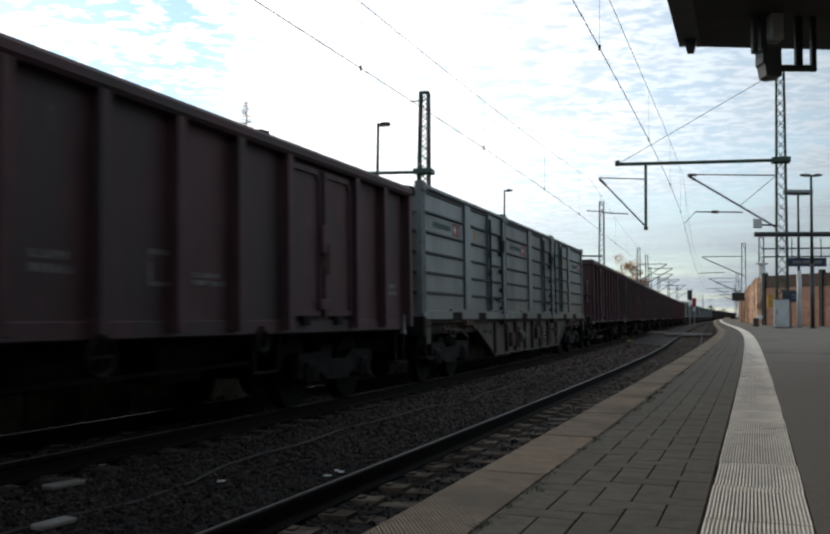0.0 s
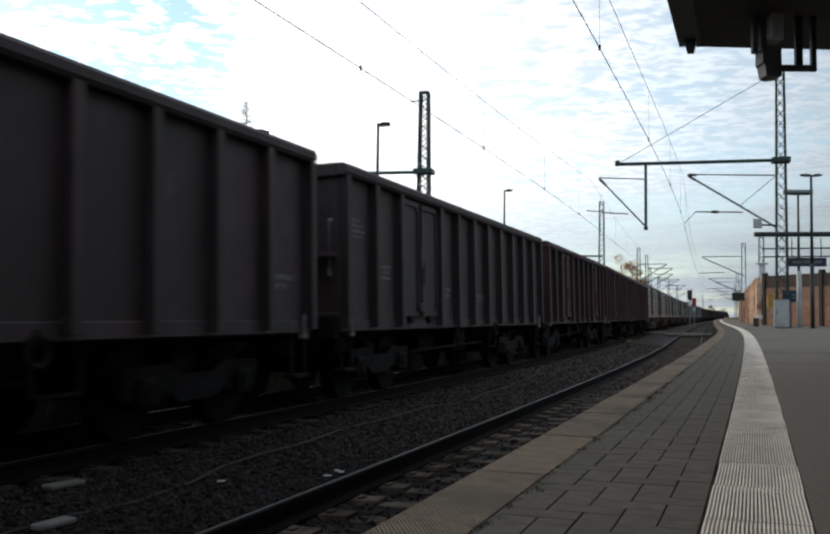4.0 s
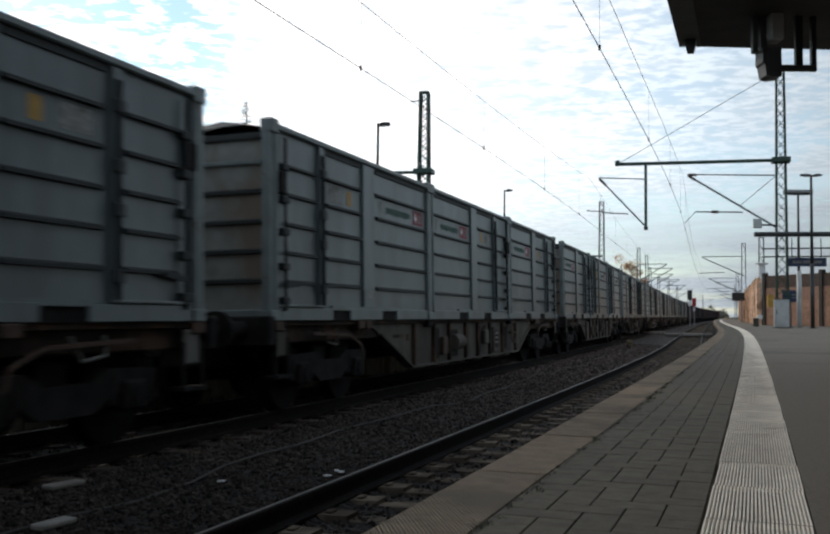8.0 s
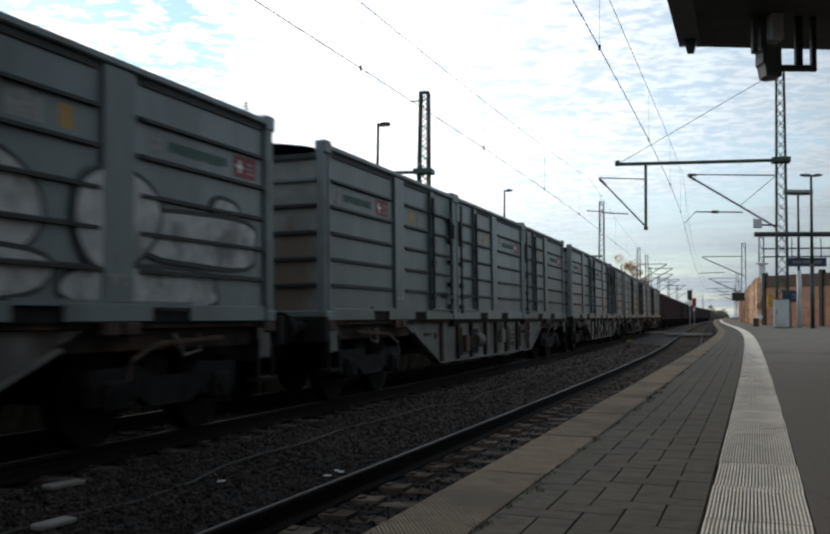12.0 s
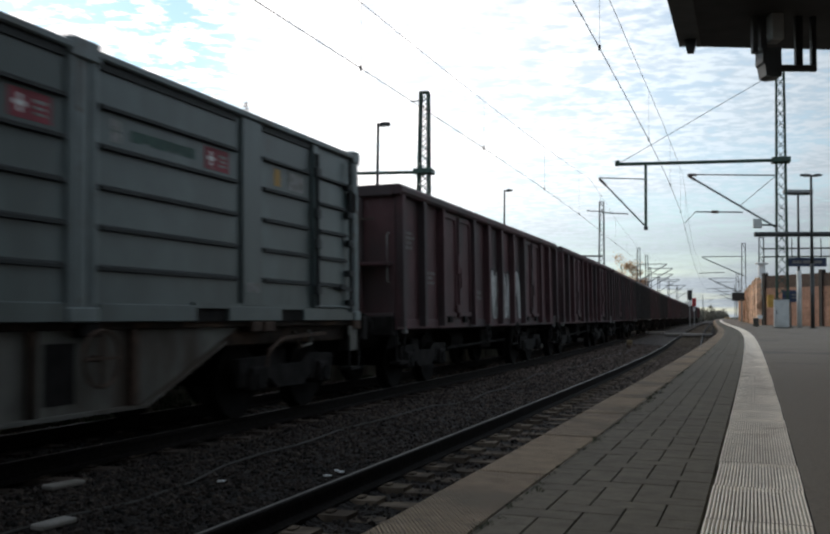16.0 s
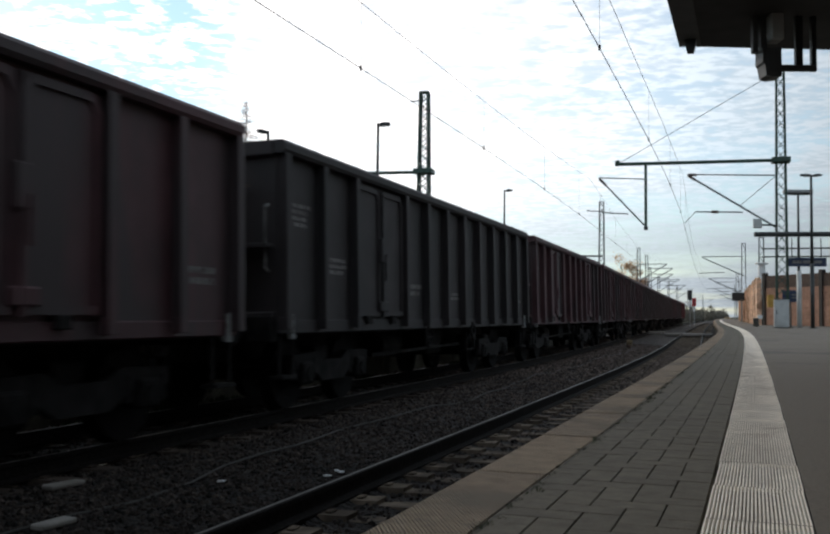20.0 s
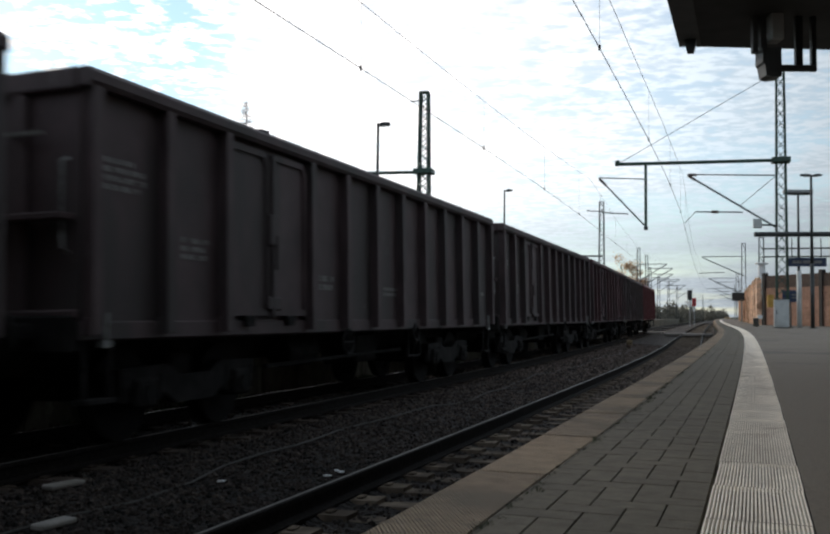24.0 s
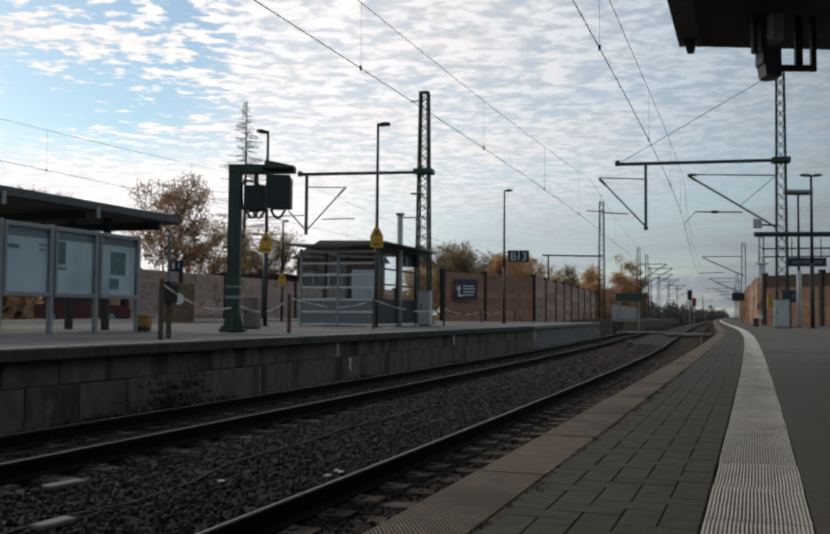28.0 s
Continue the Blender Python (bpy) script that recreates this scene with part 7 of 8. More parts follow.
def conifer(x, y, z, height, spread, seed, label):
    rng = random.Random(seed)
    t = thing("tree", pose(x, y, z), label, "tree", "trees beyond the barriers")
    part("trunk", Shape().tube((0, 0, 0), (0.1, 0, height), 0.26, 8, 0.03), M["bark"], t, "straight thin trunk")
    sh = Shape()
    n = 240
    for i in range(n):
        f = (i + 0.5) / n
        h = height * (0.22 + 0.78 * f)
        l = spread * (1 - f) * rng.uniform(0.75, 1.1) + 0.2
        a = rng.uniform(0, 6.3)
        d = Vector((math.cos(a), math.sin(a), 0))
        p0, p1 = Vector((0, 0, h)), Vector((0, 0, h)) + d * l + Vector((0, 0, -0.12 * l + 0.25 * l * l / spread))
        sh.tube(p0, p1, 0.028, 4, 0.01)
        for k in range(int(6 + l * 9)):
            g_ = rng.uniform(0.25, 1.0)
            c = p0.lerp(p1, g_)
            e = Vector((rng.uniform(-1, 1), rng.uniform(-1, 1), rng.uniform(-0.8, 0.5))) * 0.17
            g2 = e.orthogonal().normalized() * 0.035
            sh.add([c - g2, c + e * 0.6, c + g2, c + e * 1.6], [(0, 1, 2, 3)])
    part("crown", sh, M["needle"], t, "sparse drooping twigs")
    return t


tree(-20.9, 80, -0.6, 13.0, 8.4, "leaf_brown", 16500, 3, "broad autumn tree with thinning brown leaves", 0.106, 0.2, 0.28, 0.55)
tree(-16.9, 84, -0.6, 9.6, 5.4, "leaf_brown", 6200, 8, "smaller half-bare autumn tree", 0.106, 0.22, 0.25, 0.5)
tree(-13.6, 88, -0.6, 9.4, 5.6, "leaf_olive", 8200, 9, "small tree with dull thinning leaves", 0.112, 0.2, 0.3, 0.6)
tree(-27.5, 70, -0.6, 10.4, 4.2, "leaf_brown", 7560, 12, "autumn tree behind the platform roof", 0.1, 0.3, 0.25, 0.5)
tree(-33.5, 78, -0.6, 12.0, 4.6, "leaf_brown", 7560, 14, "autumn tree behind the platform roof", 0.106, 0.3, 0.25, 0.5)
conifer(-17.4, 95, -0.6, 23.4, 6.2, 4, "tall slender larch with bare drooping twigs")
tree(4.4, 118, -0.6, 10.6, 7.2, "leaf_olive", 31500, 21, "rounded tree with yellowing leaves", 0.163, 0.12, 0.45, 0.85)
tree(8.8, 128, -0.6, 9.6, 6.4, "leaf_green", 25200, 22, "dull green bushy tree", 0.163, 0.1, 0.45, 0.9)
tree(0.4, 112, -0.6, 7.0, 4.2, "leaf_orange", 12600, 23, "low orange autumn tree", 0.15, 0.1, 0.4, 0.8)
tree(14.0, 122, -0.6, 9.2, 8.6, "leaf_orange", 23100, 24, "orange autumn tree behind the barrier", 0.163, 0.1, 0.4, 0.7)
tree(20.5, 138, -0.6, 8.8, 6.0, "leaf_olive", 14700, 25, "orange autumn tree behind the barrier", 0.175, 0.1, 0.4, 0.75)
tree(28.0, 150, -0.6, 9.6, 5.4, "leaf_orange", 16800, 26, "low orange autumn tree", 0.188, 0.1, 0.45, 0.8)
tree(42.6, 190, -0.6, 14.2, 4.6, "leaf_orange", 18000, 27, "large golden autumn tree near the line", 0.2, 0.06, 0.45, 0.9)
tree(46.2, 196, -0.6, 13.8, 4.0, "leaf_brown", 16000, 28, "large brown autumn tree near the line", 0.2, 0.06, 0.45, 0.9)
tree(33.0, 165, -0.6, 6.5, 5.0, "leaf_brown", 12600, 29, "low brown autumn bush", 0.2, 0.05, 0.5, 0.9)


def far_woods(name, spots, label, mats):
    rng = random.Random(77)
    vs, fs = [], []
    for x, y, r, h in spots:
        for _ in range(int(130 * r)):
            a, f = rng.uniform(0, 6.3), rng.random() ** 0.5
            z = h * (1 - f * f) * rng.uniform(0.1, 1.05)
            c = Vector((x + r * f * math.cos(a), y + r * f * math.sin(a), z - 0.6))
            e = Vector((rng.uniform(-1, 1), rng.uniform(-1, 1), rng.uniform(-1, 1))).normalized() * rng.uniform(0.3, 0.7)
            g_ = e.orthogonal().normalized() * rng.uniform(0.2, 0.5)
            n = len(vs)
            vs += [tuple(c + e), tuple(c + g_), tuple(c - e), tuple(c - g_)]
            fs.append((n, n + 1, n + 2, n + 3))
    me = bpy.data.meshes.new(name)
    me.from_pydata(vs, [], fs)
    me.materials.append(M[mats])
    tagged(new(name, me), label, "woods", kind="stuff")


rng_ = random.Random(9)
far_woods("far_woods", [(*spot(s, -15 - rng_.uniform(0, 14)).xy, rng_.uniform(3, 6), rng_.uniform(4, 8)) for s in range(210, 640, 11)], "dull green and brown woods along the line", "far_leaf")
far_woods("far_bushes", [(*spot(s, 6 + rng_.uniform(0, 10)).xy, rng_.uniform(3, 5), rng_.uniform(3, 8)) for s in range(190, 640, 12)], "brown scrub along the line", "far_leaf")
far_woods("lineside_weeds", [(*spot(s, 0.3 + rng_.uniform(-0.3, 0.3)).xy, 0.7, rng_.uniform(0.8, 1.7)) for s in range(243, 300, 3)], "yellowing weeds beside the line", "leaf_olive")
far_woods("rear_shrubs", [(-20.5 + i * 1.9 + rng_.uniform(-0.5, 0.5), 60 + rng_.uniform(0, 6), 1.8, rng_.uniform(3.2, 5.0)) for i in range(-9, 3)], "brown shrubs behind the parked cars", "leaf_brown")
far_woods("treeline", [(rng_.uniform(-260, 40), 260 + rng_.uniform(0, 60), 9, rng_.uniform(6, 11)) for _ in range(40)], "distant autumn treeline", "leaf_olive")

# ---- pieces of the platforms ----


def slab_shape(l):
    sh = Shape().box(-0.874, -0.632, -l / 2 + 0.004, l / 2 - 0.004, 0.655, 0.78, 0.01)
    return sh


slab_me = slab_shape(1.0).mesh("edge_slab", M["slab"])
for i in range(100):
    ob = new("edge_slab", slab_me)
    ob.parent, ob.matrix_basis = own, along(1.5 + i, 0, random.uniform(-0.002, 0.002))
tagged(part("distant_edge", Shape().sweep([(-0.874, 0.655), (-0.874, 0.78), (-0.632, 0.78), (-0.632, 0.655)], 101.02, 240, 2.0), M["slab"], own), kind="stuff")

W_ = 0.0972
blocks = {}
for key, (a, b) in dict(long=(1, 2), cross=(2, 1), single=(1, 1)).items():
    blocks[key] = Shape().box(0.0015, a * W_ - 0.0015, 0.0010, b * W_ - 0.0010, -0.05, 0.0, 0.0018).mesh("paver", M["paver"])
N_COL, O_FIRST = 5, -0.622
rest_v, rest_f = [], []


def lay(key, col, row, joined):
    s, o = 1.2 + row * W_, O_FIRST + col * W_
    m = along(s, o, 0.7795 + random.uniform(-0.0006, 0.0006), random.uniform(-0.4, 0.4))
    if not joined:
        ob = new("paver", blocks[key])
        ob.parent, ob.matrix_basis = own, m
    else:
        a, b = dict(long=(1, 2), cross=(2, 1), single=(1, 1))[key]
        n = len(rest_v)
        for x, y in ((0.003, 0.003), (a * W_ - 0.003, 0.003), (a * W_ - 0.003, b * W_ - 0.003), (0.003, b * W_ - 0.003)):
            rest_v.append(tuple(m @ Vector((x, y, 0))))
        for x, y in ((0.003, 0.003), (a * W_ - 0.003, 0.003), (a * W_ - 0.003, b * W_ - 0.003), (0.003, b * W_ - 0.003)):
            rest_v.append(tuple(m @ Vector((x, y, -0.02))))
        rest_f.extend([(n, n + 1, n + 2, n + 3), (n, n + 4, n + 5, n + 1), (n + 1, n + 5, n + 6, n + 2), (n + 2, n + 6, n + 7, n + 3), (n + 3, n + 7, n + 4, n)])


for row in range(0, 620):
    joined = row > 118
    for col in range(N_COL):
        k = (col - row) % 4
        if k == 0:
            lay("cross" if col + 1 < N_COL else "single", col, row, joined)
        elif k == 1 and col == 0:
            lay("single", col, row, joined)
        elif k == 3:
            lay("long", col, row, joined)
me = bpy.data.meshes.new("pavers")
me.from_pydata(rest_v, [], rest_f)
me.materials.append(M["paver"])
ob = new("distant_pavers", me)
ob.parent = own
tagged(ob, kind="stuff")
tagged(part("far_paving", Shape().sweep([(-0.628, 0.70), (-0.628, 0.7785), (-0.134, 0.7785), (-0.134, 0.70)], 61.5, 240, 2.0), M["paver"], own), kind="stuff")

tagged(part("rear_paving", Shape().sweep([(-0.628, 0.70), (-0.628, 0.7785), (-0.134, 0.7785), (-0.134, 0.70)], -60, 1.19, 2.0), M["paver"], own), kind="stuff")
tagged(part("rear_slabs", Shape().sweep([(-0.874, 0.655), (-0.874, 0.78), (-0.632, 0.78), (-0.632, 0.655)], -60, 0.99, 2.0), M["slab"], own), kind="stuff")
tagged(part("rear_tactile", Shape().sweep([(-0.131, 0.70), (-0.131, 0.782), (0.124, 0.782), (0.124, 0.70)], -60, 0.99, 2.0), M["tactile"], own), kind="stuff")

# ribbed tactile strip
T0, T1, RIBS = -0.131, 0.124, 26
prof = [(T0, 0.70)]
pitch = (T1 - T0) / RIBS
for i in range(RIBS):
    a = T0 + i * pitch
    prof += [(a + 0.0005, 0.7715), (a + pitch * 0.36, 0.7715), (a + pitch * 0.42, 0.7830), (a + pitch * 0.90, 0.7830), (a + pitch * 0.98, 0.7715)]
prof += [(T1, 0.70)]
t_sh = Shape()
t_sh.prism(prof, 1, -0.246, 0.246)
t_me = t_sh.mesh("tactile_tile", (M["tactile"], M["tactile_groove"]))
for p in t_me.polygons:
    if p.center.z < 0.7725 and p.normal.z > 0.9:
        p.material_index = 1          # groove floors take the darker material
for i in range(150):
    ob = new("tactile_tile", t_me)
    ob.parent, ob.matrix_basis = own, along(1.25 + 0.5 * i, random.uniform(-0.0016, 0.0016), random.uniform(-0.0008, 0.0008), random.uniform(-0.2, 0.2))
tagged(part("distant_tactile", Shape().sweep([(T0, 0.70), (T0, 0.782), (T1, 0.782), (T1, 0.70)], 76.0, 240, 2.0), M["tactile"], own), kind="stuff")

# island edge: coping slabs over two courses of concrete blocks
cop = Shape().box(OPP - 0.30, OPP, -0.496, 0.496, 0.67, 0.82, 0.012).mesh("coping_slab", M["coping"])
blk = Shape().box(OPP - 0.36, OPP - 0.16, -0.49, 0.49, 0.33, 0.665, 0.012).mesh("wall_block", M["concrete"])
blk2 = Shape().box(OPP - 0.36, OPP - 0.12, -0.49, 0.49, -0.3, 0.322, 0.012).mesh("wall_block", M["concrete"])
cop_new = Shape().box(OPP - 0.30, OPP - 0.05, -0.496, 0.496, 0.67, 0.82, 0.012).mesh("coping_slab", M["concrete_new"])
new_blk = []
for z0_, z1_, d_ in ((0.33, 0.665, 0.16), (-0.3, 0.322, 0.12)):
    new_blk.append(Shape().box(OPP - 0.36, OPP - d_, -0.49, 0.49, z0_, z1_, 0.012).mesh("wall_block", M["concrete_new"]))
for i in range(60):
    s = 6.2 + i
    for me_, name, shift in ((cop, "coping_slab", 0.0), (blk, "wall_block", 0.25), (blk2, "wall_block", 0.6)):
        ob = new(name, dict(coping_slab=cop_new).get(name, new_blk[me_ is blk2]) if s > 39.5 else me_)
        ob.parent, ob.matrix_basis = isl, along(s + shift, 0, random.uniform(-0.003, 0.003))
tagged(part("rear_edge", Shape().sweep([(OPP - 0.30, -0.4), (OPP - 0.30, 0.82), (OPP, 0.82), (OPP, 0.67), (OPP - 0.16, 0.66), (OPP - 0.16, -0.4)], -60, 5.68, 3.0), M["concrete"], isl), kind="stuff")

# lime streaks and a bush on the island wall
for s_, z0_, z1_, w_s, d_ in ((18.75, 0.34, 0.64, 0.05, 0.157), (19.35, 0.0, 0.3, 0.07, 0.117), (27.6, 0.36, 0.66, 0.10, 0.157), (40.5, 0.1, 0.6, 0.1, 0.117)):
    part("lime_streak", Shape().prism([(-w_s, z1_), (w_s, z1_), (w_s * 0.6, z0_), (-w_s * 0.4, z0_ + 0.05)], 0, OPP - d_ - 0.01, OPP - d_ + 0.002), M["white_line"], isl, "pale lime streak").matrix_basis = along(s_, 0)

# weeds in the joint behind the edge slabs and at the foot of the island wall
rw = random.Random(31)
wv, wf = [], []


def tuft(p, n, h):
    for _ in range(n):
        a = rw.uniform(0, 6.3)
        d = Vector((math.cos(a), math.sin(a), 0)) * rw.uniform(0.2, 0.9) * h
        w = Vector((-math.sin(a), math.cos(a), 0)) * h * 0.13
        k = len(wv)
        q = p + Vector((rw.gauss(0, h * 0.5), rw.gauss(0, h * 0.5), 0))
        wv.extend([tuple(q - w), tuple(q + w), tuple(q + d * 0.6 + w * 0.8 + Vector((0, 0, h * 0.5))), tuple(q + d + Vector((0, 0, h * rw.uniform(0.5, 1.0))))])
        wf.append((k, k + 1, k + 2, k + 3))


for i in range(220):
    s = 2.2 + 16 * rw.random() ** 1.4
    tuft(spot(s, -0.622 + rw.gauss(0, 0.008), 0.774), 6, rw.uniform(0.007, 0.016))
for s, k in ((2.75, 2), (4.02, 3), (5.3, 2), (5.7, 4), (6.0, 4), (6.4, 5), (6.9, 4), (7.4, 3), (8.5, 5), (8.8, 5), (9.6, 2), (13.0, 4), (14.5, 3)):
    for _ in range(k):
        tuft(spot(s + rw.gauss(0, 0.08), -0.615 + rw.gauss(0, 0.012), 0.776), 7, rw.uniform(0.010, 0.022))
for _ in range(70):
    tuft(spot(12.2 + rw.gauss(0, 0.5), OPP + 0.0 + rw.random() * 0.1, -0.2 + abs(rw.gauss(0, 0.26))), 9, rw.uniform(0.05, 0.12))
for s in (10.3, 10.7, 13.6, 19.8, 27.0):
    for _ in range(16):
        tuft(spot(s + rw.gauss(0, 0.18), OPP + 0.02 + rw.random() * 0.15, -0.2), 10, rw.uniform(0.05, 0.16))
me = bpy.data.meshes.new("weeds")
me.from_pydata(wv, [], wf)
me.materials.append(M["weed"])
tagged(new("weeds", me), "small green weeds growing in the joints", "weeds", kind="stuff")

# ---- paint and lettering on single wagons ----


def sprayed(parent, x, y0, y1, z0, z1, count, fill, edge, seed, thick=0.2):
    """Sprayed bulging strokes, too wild to read: a rim below a pale filling."""
    rng = random.Random(seed)
    w, h = (y1 - y0) / count, z1 - z0
    rim, body, level = Shape(), Shape(), [0]
    out = 1 if x > 0 else -1

    def smooth(pts):
        q = [pts[0]] + list(pts) + [pts[-1]]
        res = []
        for i in range(1, len(q) - 2):
            for k in range(6):
                t = k / 6
                res.append(tuple(0.5 * (2 * q[i][c] + (q[i + 1][c] - q[i - 1][c]) * t + (2 * q[i - 1][c] - 5 * q[i][c] + 4 * q[i + 1][c] - q[i + 2][c]) * t * t
                                        + (3 * q[i][c] - q[i - 1][c] - 3 * q[i + 1][c] + q[i + 2][c]) * t ** 3) for c in (0, 1)))
        return res + [pts[-1]]

    def ribbon(sh, run, r, lift):
        n = len(run)
        vs = []
        for i, (ya, za) in enumerate(run):
            (yb, zb), (yc, zc) = run[max(0, i - 1)], run[min(n - 1, i + 1)]
            l = math.hypot(yc - yb, zc - zb) or 1.0
            ny, nz = -(zc - zb) / l, (yc - yb) / l
            k = r * (0.75 + 0.35 * math.sin(math.pi * i / (n - 1)))
            vs += [(x + lift * out, ya + ny * k, za + nz * k), (x + lift * out, ya - ny * k, za - nz * k)]
        sh.add(vs, [(2 * i, 2 * i + 1, 2 * i + 3, 2 * i + 2) for i in range(n - 1)])
        for (ya, za) in (run[0], run[-1]):
            cap = [(x + (lift + 0.0004) * out, ya + 0.78 * r * math.cos(j * 0.7854), za + 0.78 * r * math.sin(j * 0.7854)) for j in range(8)]
            sh.add(cap, [tuple(range(8))])

    for i in range(count):
        a = y0 + i * w
        top, low = z1 - rng.uniform(0, 0.2) * h, z0 + rng.uniform(0, 0.08) * h
        l, r, m, mid = a + w * 0.2, a + w * 0.8, a + w * 0.5, (top + low) / 2 + rng.uniform(-0.1, 0.1) * h
        runs = rng.choice((
            [[(l, low), (l - w * 0.05, mid), (m, top), (r, mid), (r + w * 0.06, low)]],
            [[(m, top), (l - w * 0.08, mid), (l, low), (m, low - 0.02), (r, low + 0.1 * h), (r, mid), (m, mid + 0.05 * h)]],
            [[(r, top - 0.08 * h), (m, top), (l, mid + 0.2 * h), (m, mid), (r, mid - 0.18 * h), (m, low), (l, low + 0.08 * h)]],
            [[(l, top), (l + w * 0.1, mid), (m, low), (r, mid), (r, top)], [(m, top - 0.1 * h), (m, mid)]],
            [[(l, mid), (m, top), (r, mid), (m, low), (l, mid)], [(r, mid), (r + w * 0.12, low)]]))
        for run in runs:
            level[0] += 1
            run = smooth(run)
            ribbon(rim, run, thick * w * 1.75, 0.002 + 0.00006 * level[0])
            ribbon(body, run, thick * w * 1.15, 0.006 + 0.00006 * level[0])
    tagged(part("sprayed_outline", rim, M[edge], parent, "dark sprayed outline"), kind="stuff")
    tagged(part("sprayed_lettering", body, M[fill], parent, "wild unreadable sprayed lettering"), kind="stuff")


def sprayed_shape(parent, x, y, z, ry, rz, fill, edge, power=2.0, lift=0.004, lean=0.0):
    """One bulging sprayed form with a dark rim."""
    out = 1 if x > 0 else -1

    def form(grow, h):
        vs = [(x + h * out, y, z)]
        for i in range(28):
            t = 2 * math.pi * i / 28
            c, sn = math.cos(t), math.sin(t)
            r = (abs(c) ** power + abs(sn) ** power) ** (-1 / power) * (1 + 0.05 * math.sin(3 * t + y * 7))
            vs.append((x + h * out, y + (ry + grow) * r * c + lean * rz * sn, z + (rz + grow) * r * sn))
        return Shape().add(vs, [(0, i + 1, (i + 1) % 28 + 1) for i in range(28)])

    part("sprayed_rim", form(0.05, lift), M[edge], parent, "dark sprayed rim")
    part("sprayed_form", form(0.0, lift + 0.002), M[fill], parent, "silver sprayed form")


def wagon_no(i):
    """The vehicle at that place in the train."""
    seen = -1
    for ob, mid, z, turn in KEYED:
        if z == 0.0:
            seen += 1
            if seen == i:
                return ob


def boxes_on(i):
    out, seen = [], -1
    for ob, mid, z, turn in KEYED:
        if z == 0.0:
            seen += 1
        elif seen == i:
            out.append((ob, 1 if turn == 0.0 else -1))
    return out


w_ = wagon_no(8)
sprayed(w_, 1.317, -2.2, 2.3, 1.4, 2.3, 6, "spray_white", "spray_teal", 3)
sprayed(w_, 1.376, 2.4, 3.2, 1.4, 2.2, 1, "spray_white", "spray_teal", 6)
w_ = wagon_no(19)
sprayed(w_, 1.317, -0.6, 2.25, 1.22, 2.2, 4, "spray_white", "spray_black", 11)
w_ = wagon_no(22)
part("label_plate", Shape().box(1.317, 1.321, 1.34, 1.74, 1.42, 1.6), M["plate"], w_, "pale enamel label plate")
part("label_print", Shape().prism([(1.38, 1.45), (1.7, 1.45), (1.7, 1.55), (1.55, 1.53)], 0, 1.321, 1.323), M["spray_black"], w_)
part("stencil_frame", Shape().box(1.317, 1.319, -0.86, -0.46, 1.5, 1.52).box(1.317, 1.319, -0.86, -0.46, 1.74, 1.76).box(1.317, 1.319, -0.86, -0.84, 1.52, 1.74).box(1.317, 1.319, -0.48, -0.46, 1.52, 1.74), M["stencil"], w_, "faded stencilled frame")
w_ = wagon_no(26)
sprayed(w_, 1.317, -6.2, -4.5, 1.3, 1.95, 3, "spray_faded", "wagon_dark", 14)
sprayed(w_, 1.317, -2.2, 2.2, 1.25, 2.1, 7, "spray_faded", "wagon_dark", 15)
part("faded_patch", Shape().box(1.317, 1.319, -2.0, -1.55, 2.35, 2.9).box(1.317, 1.319, -1.2, -0.9, 2.3, 2.8), M["spray_white"], w_)
w_ = wagon_no(28)
lg = Shape()
lg.prism([(-1.50, 2.42), (-1.38, 2.38), (-1.24, 2.80), (-1.36, 2.82)], 0, 1.317, 1.321)
lg.prism([(-1.18, 2.80), (-1.06, 2.82), (-0.96, 2.38), (-1.08, 2.42)], 0, 1.317, 1.321)
lg.prism([(-1.42, 2.18), (-1.04, 2.18), (-1.12, 2.34), (-1.34, 2.34)], 0, 1.317, 1.321)
part("emblem", lg, M["stencil"], w_, "pale three-part emblem")
for a in (-0.78, -0.4, 0.18):
    part("emblem_block", Shape().prism([(a, 2.28), (a + 0.24, 2.28), (a + 0.29, 2.72), (a + 0.05, 2.72)], 0, 1.317, 1.321), M["stencil"], w_)
sprayed(w_, 1.317, -0.9, 2.0, 1.25, 2.0, 4, "spray_faded", "wagon_dark", 17)
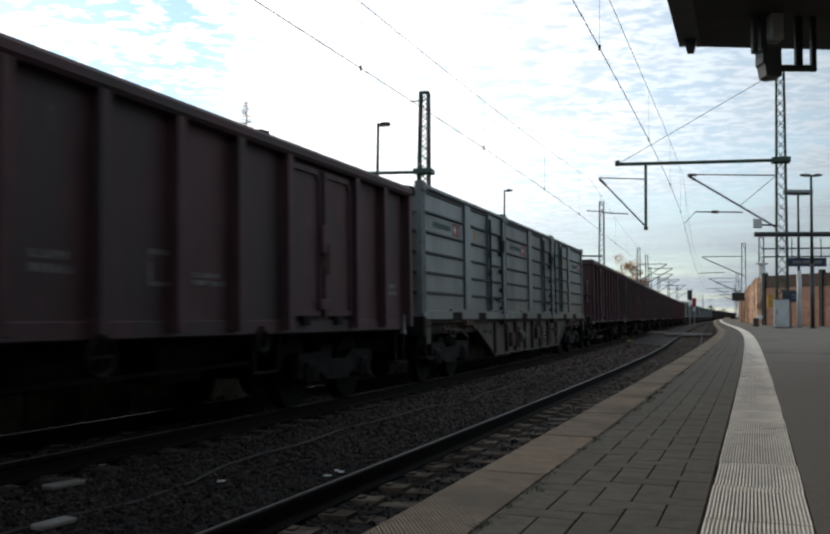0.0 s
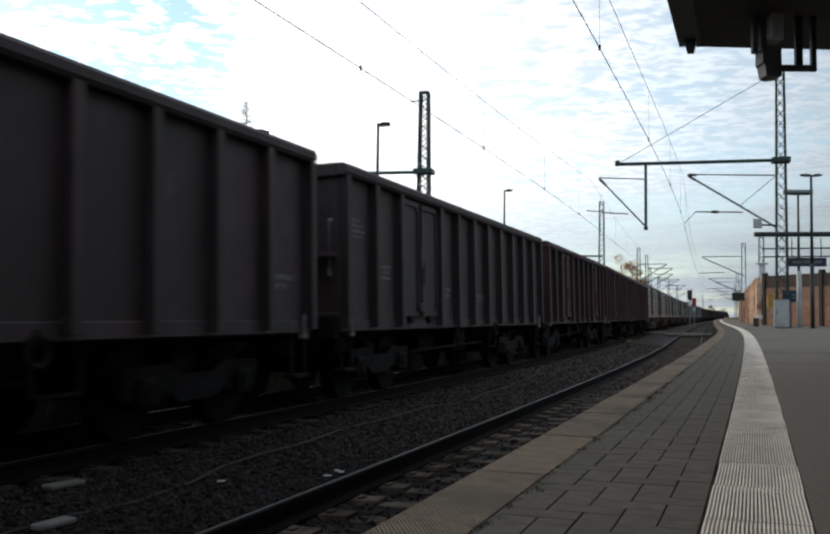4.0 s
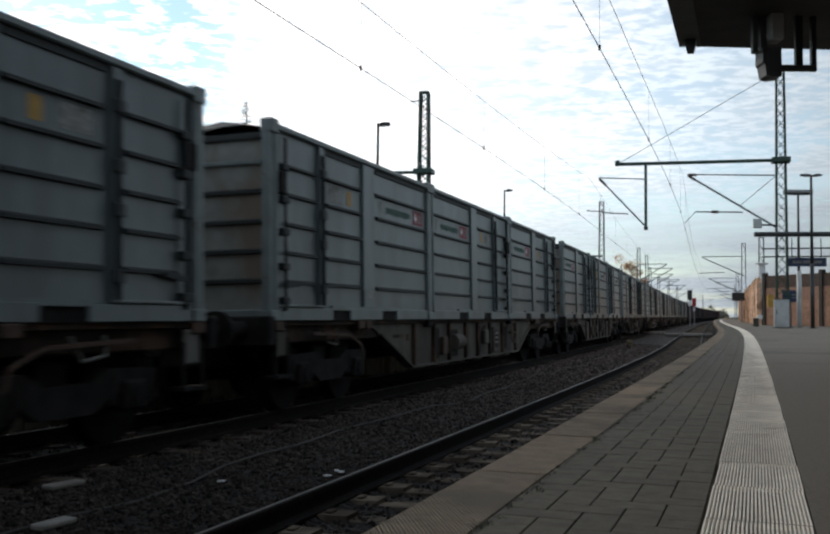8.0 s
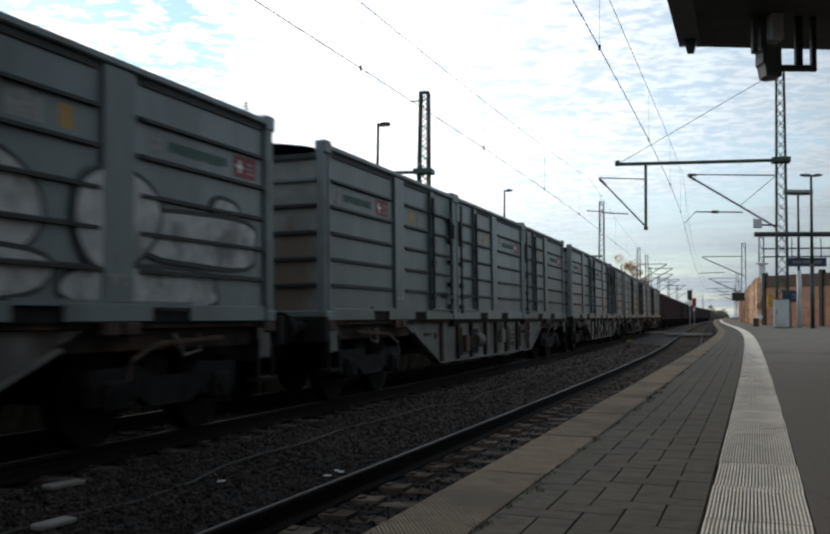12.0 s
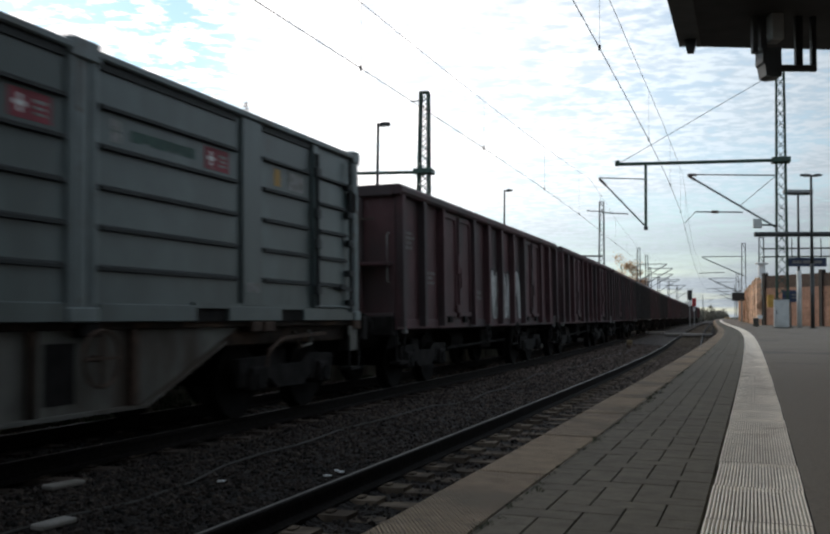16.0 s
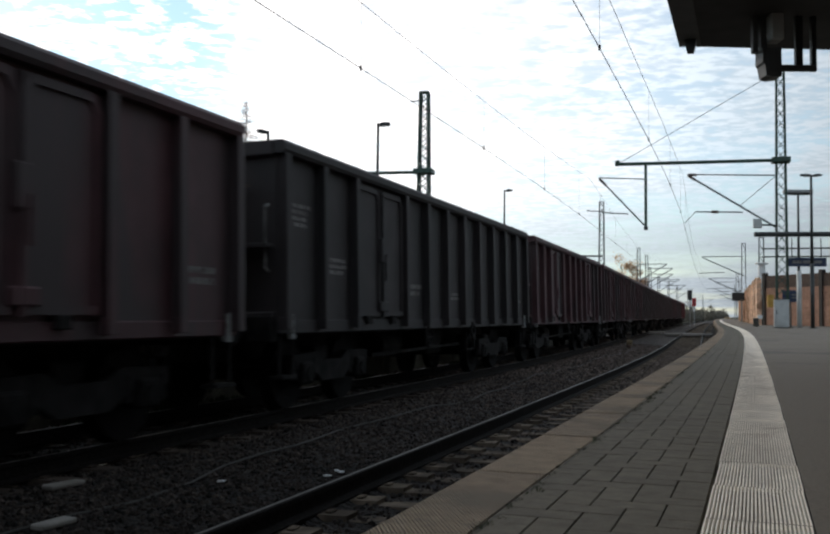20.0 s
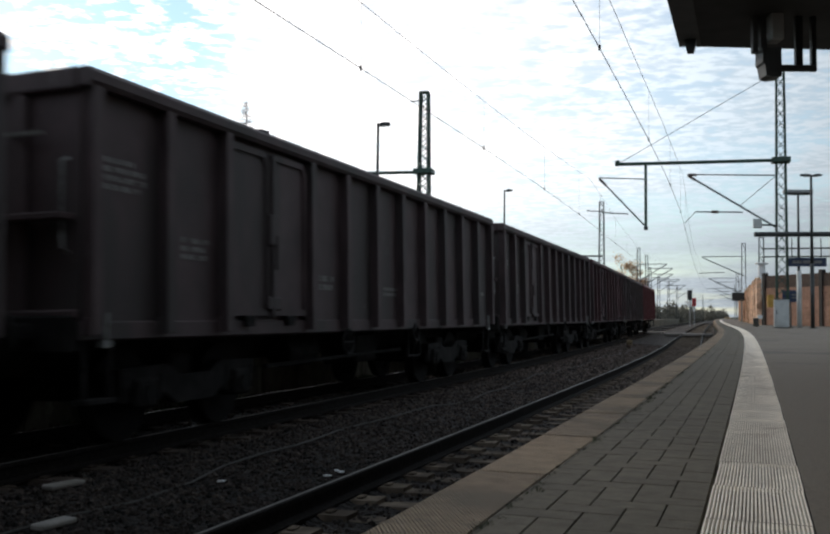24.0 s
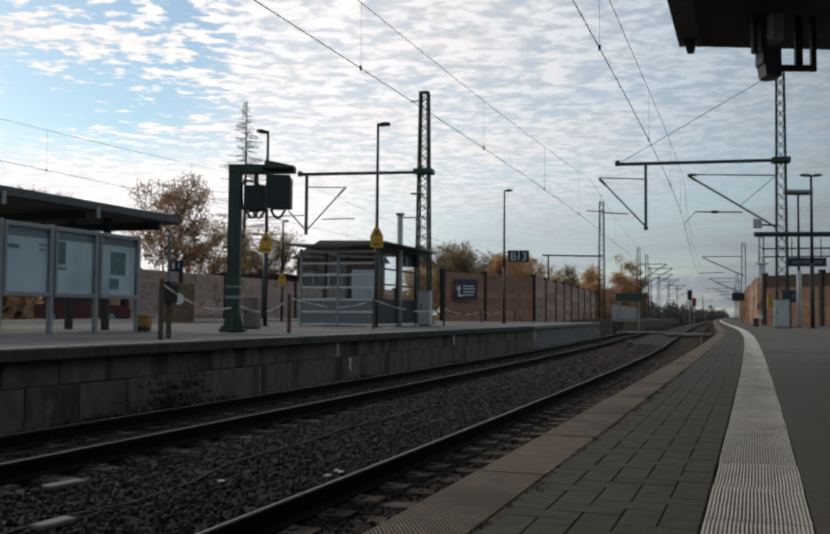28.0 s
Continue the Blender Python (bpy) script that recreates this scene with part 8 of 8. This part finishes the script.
for j, (c_, sd_) in enumerate(boxes_on(14)):
    xx = 1.205 if sd_ > 0 else -1.205
    if j < 2:
        sprayed(c_, xx, -2.6, 2.6, 0.18, 1.2 if j == 0 else 1.1, 6, "spray_white", "spray_black", 21 + j)
    else:
        for n_, (y_, z_, ry_, rz_, pw_) in enumerate(((-1.5, 0.9, 0.6, 0.45, 2.0), (-1.7, 0.4, 0.9, 0.2, 3.0), (0.6, 0.33, 1.2, 0.17, 4.0), (1.95, 1.12, 0.26, 0.2, 3.0), (1.55, 0.85, 1.05, 0.25, 4.5), (0.1, 0.95, 0.6, 0.46, 2.0))):
            sprayed_shape(c_, xx, y_, z_, ry_, rz_, "spray_white", "spray_black", pw_, 0.004 + 0.005 * n_, 0.15)
w_ = wagon_no(33)
for y in (-5.9, -4.85):
    stencil_block(w_, 1.318, y, y + 0.62, 2.25, 2.85, 6, M["plate"], 0.25)
stencil_block(w_, 1.318, -0.55, 0.05, 2.3, 2.42, 1, M["spray_white"], 0.1)
stencil_block(w_, 1.318, -1.75, -1.2, 2.0, 2.3, 3, M["plate"], 0.2)
# tail discs on the last wagon
for x in (-1.05, 1.05):
    part("tail_board", Shape().box(x - 0.13, x + 0.13, 6.62, 6.64, 1.35, 1.65), M["red"], w_, "red and white tail board")
    part("tail_board_white", Shape().box(x - 0.13, x + 0.0, 6.64, 6.645, 1.5, 1.65), M["white"], w_)
w_ = wagon_no(0)
part("label_frame", Shape().box(1.317, 1.32, -0.35, 0.15, 1.5, 1.85), M["stencil"], w_, "pale wagon label holder")
part("label_paper", Shape().box(1.32, 1.323, -0.3, 0.1, 1.54, 1.8), M["wagon_brown"], w_)
# notice board with a pale disc on the rear barrier
nb = thing("notice_board", pose(-10.7, 42.5, 0.82, 0, 0, -10), "ochre board with a pale round motif", "board")
part("panel", Shape().box(-0.78, 0.78, -0.04, 0.04, 0.0, 1.75, 0.02), M["ochre"], nb)
part("disc", Shape().tube((0.05, -0.05, 1.05), (0.05, -0.041, 1.05), 0.26, 20), M["white"], nb, "pale disc")
part("text_bar", Shape().box(-0.2, 0.35, -0.05, -0.041, 0.48, 0.58), M["stencil"], nb)

motions()
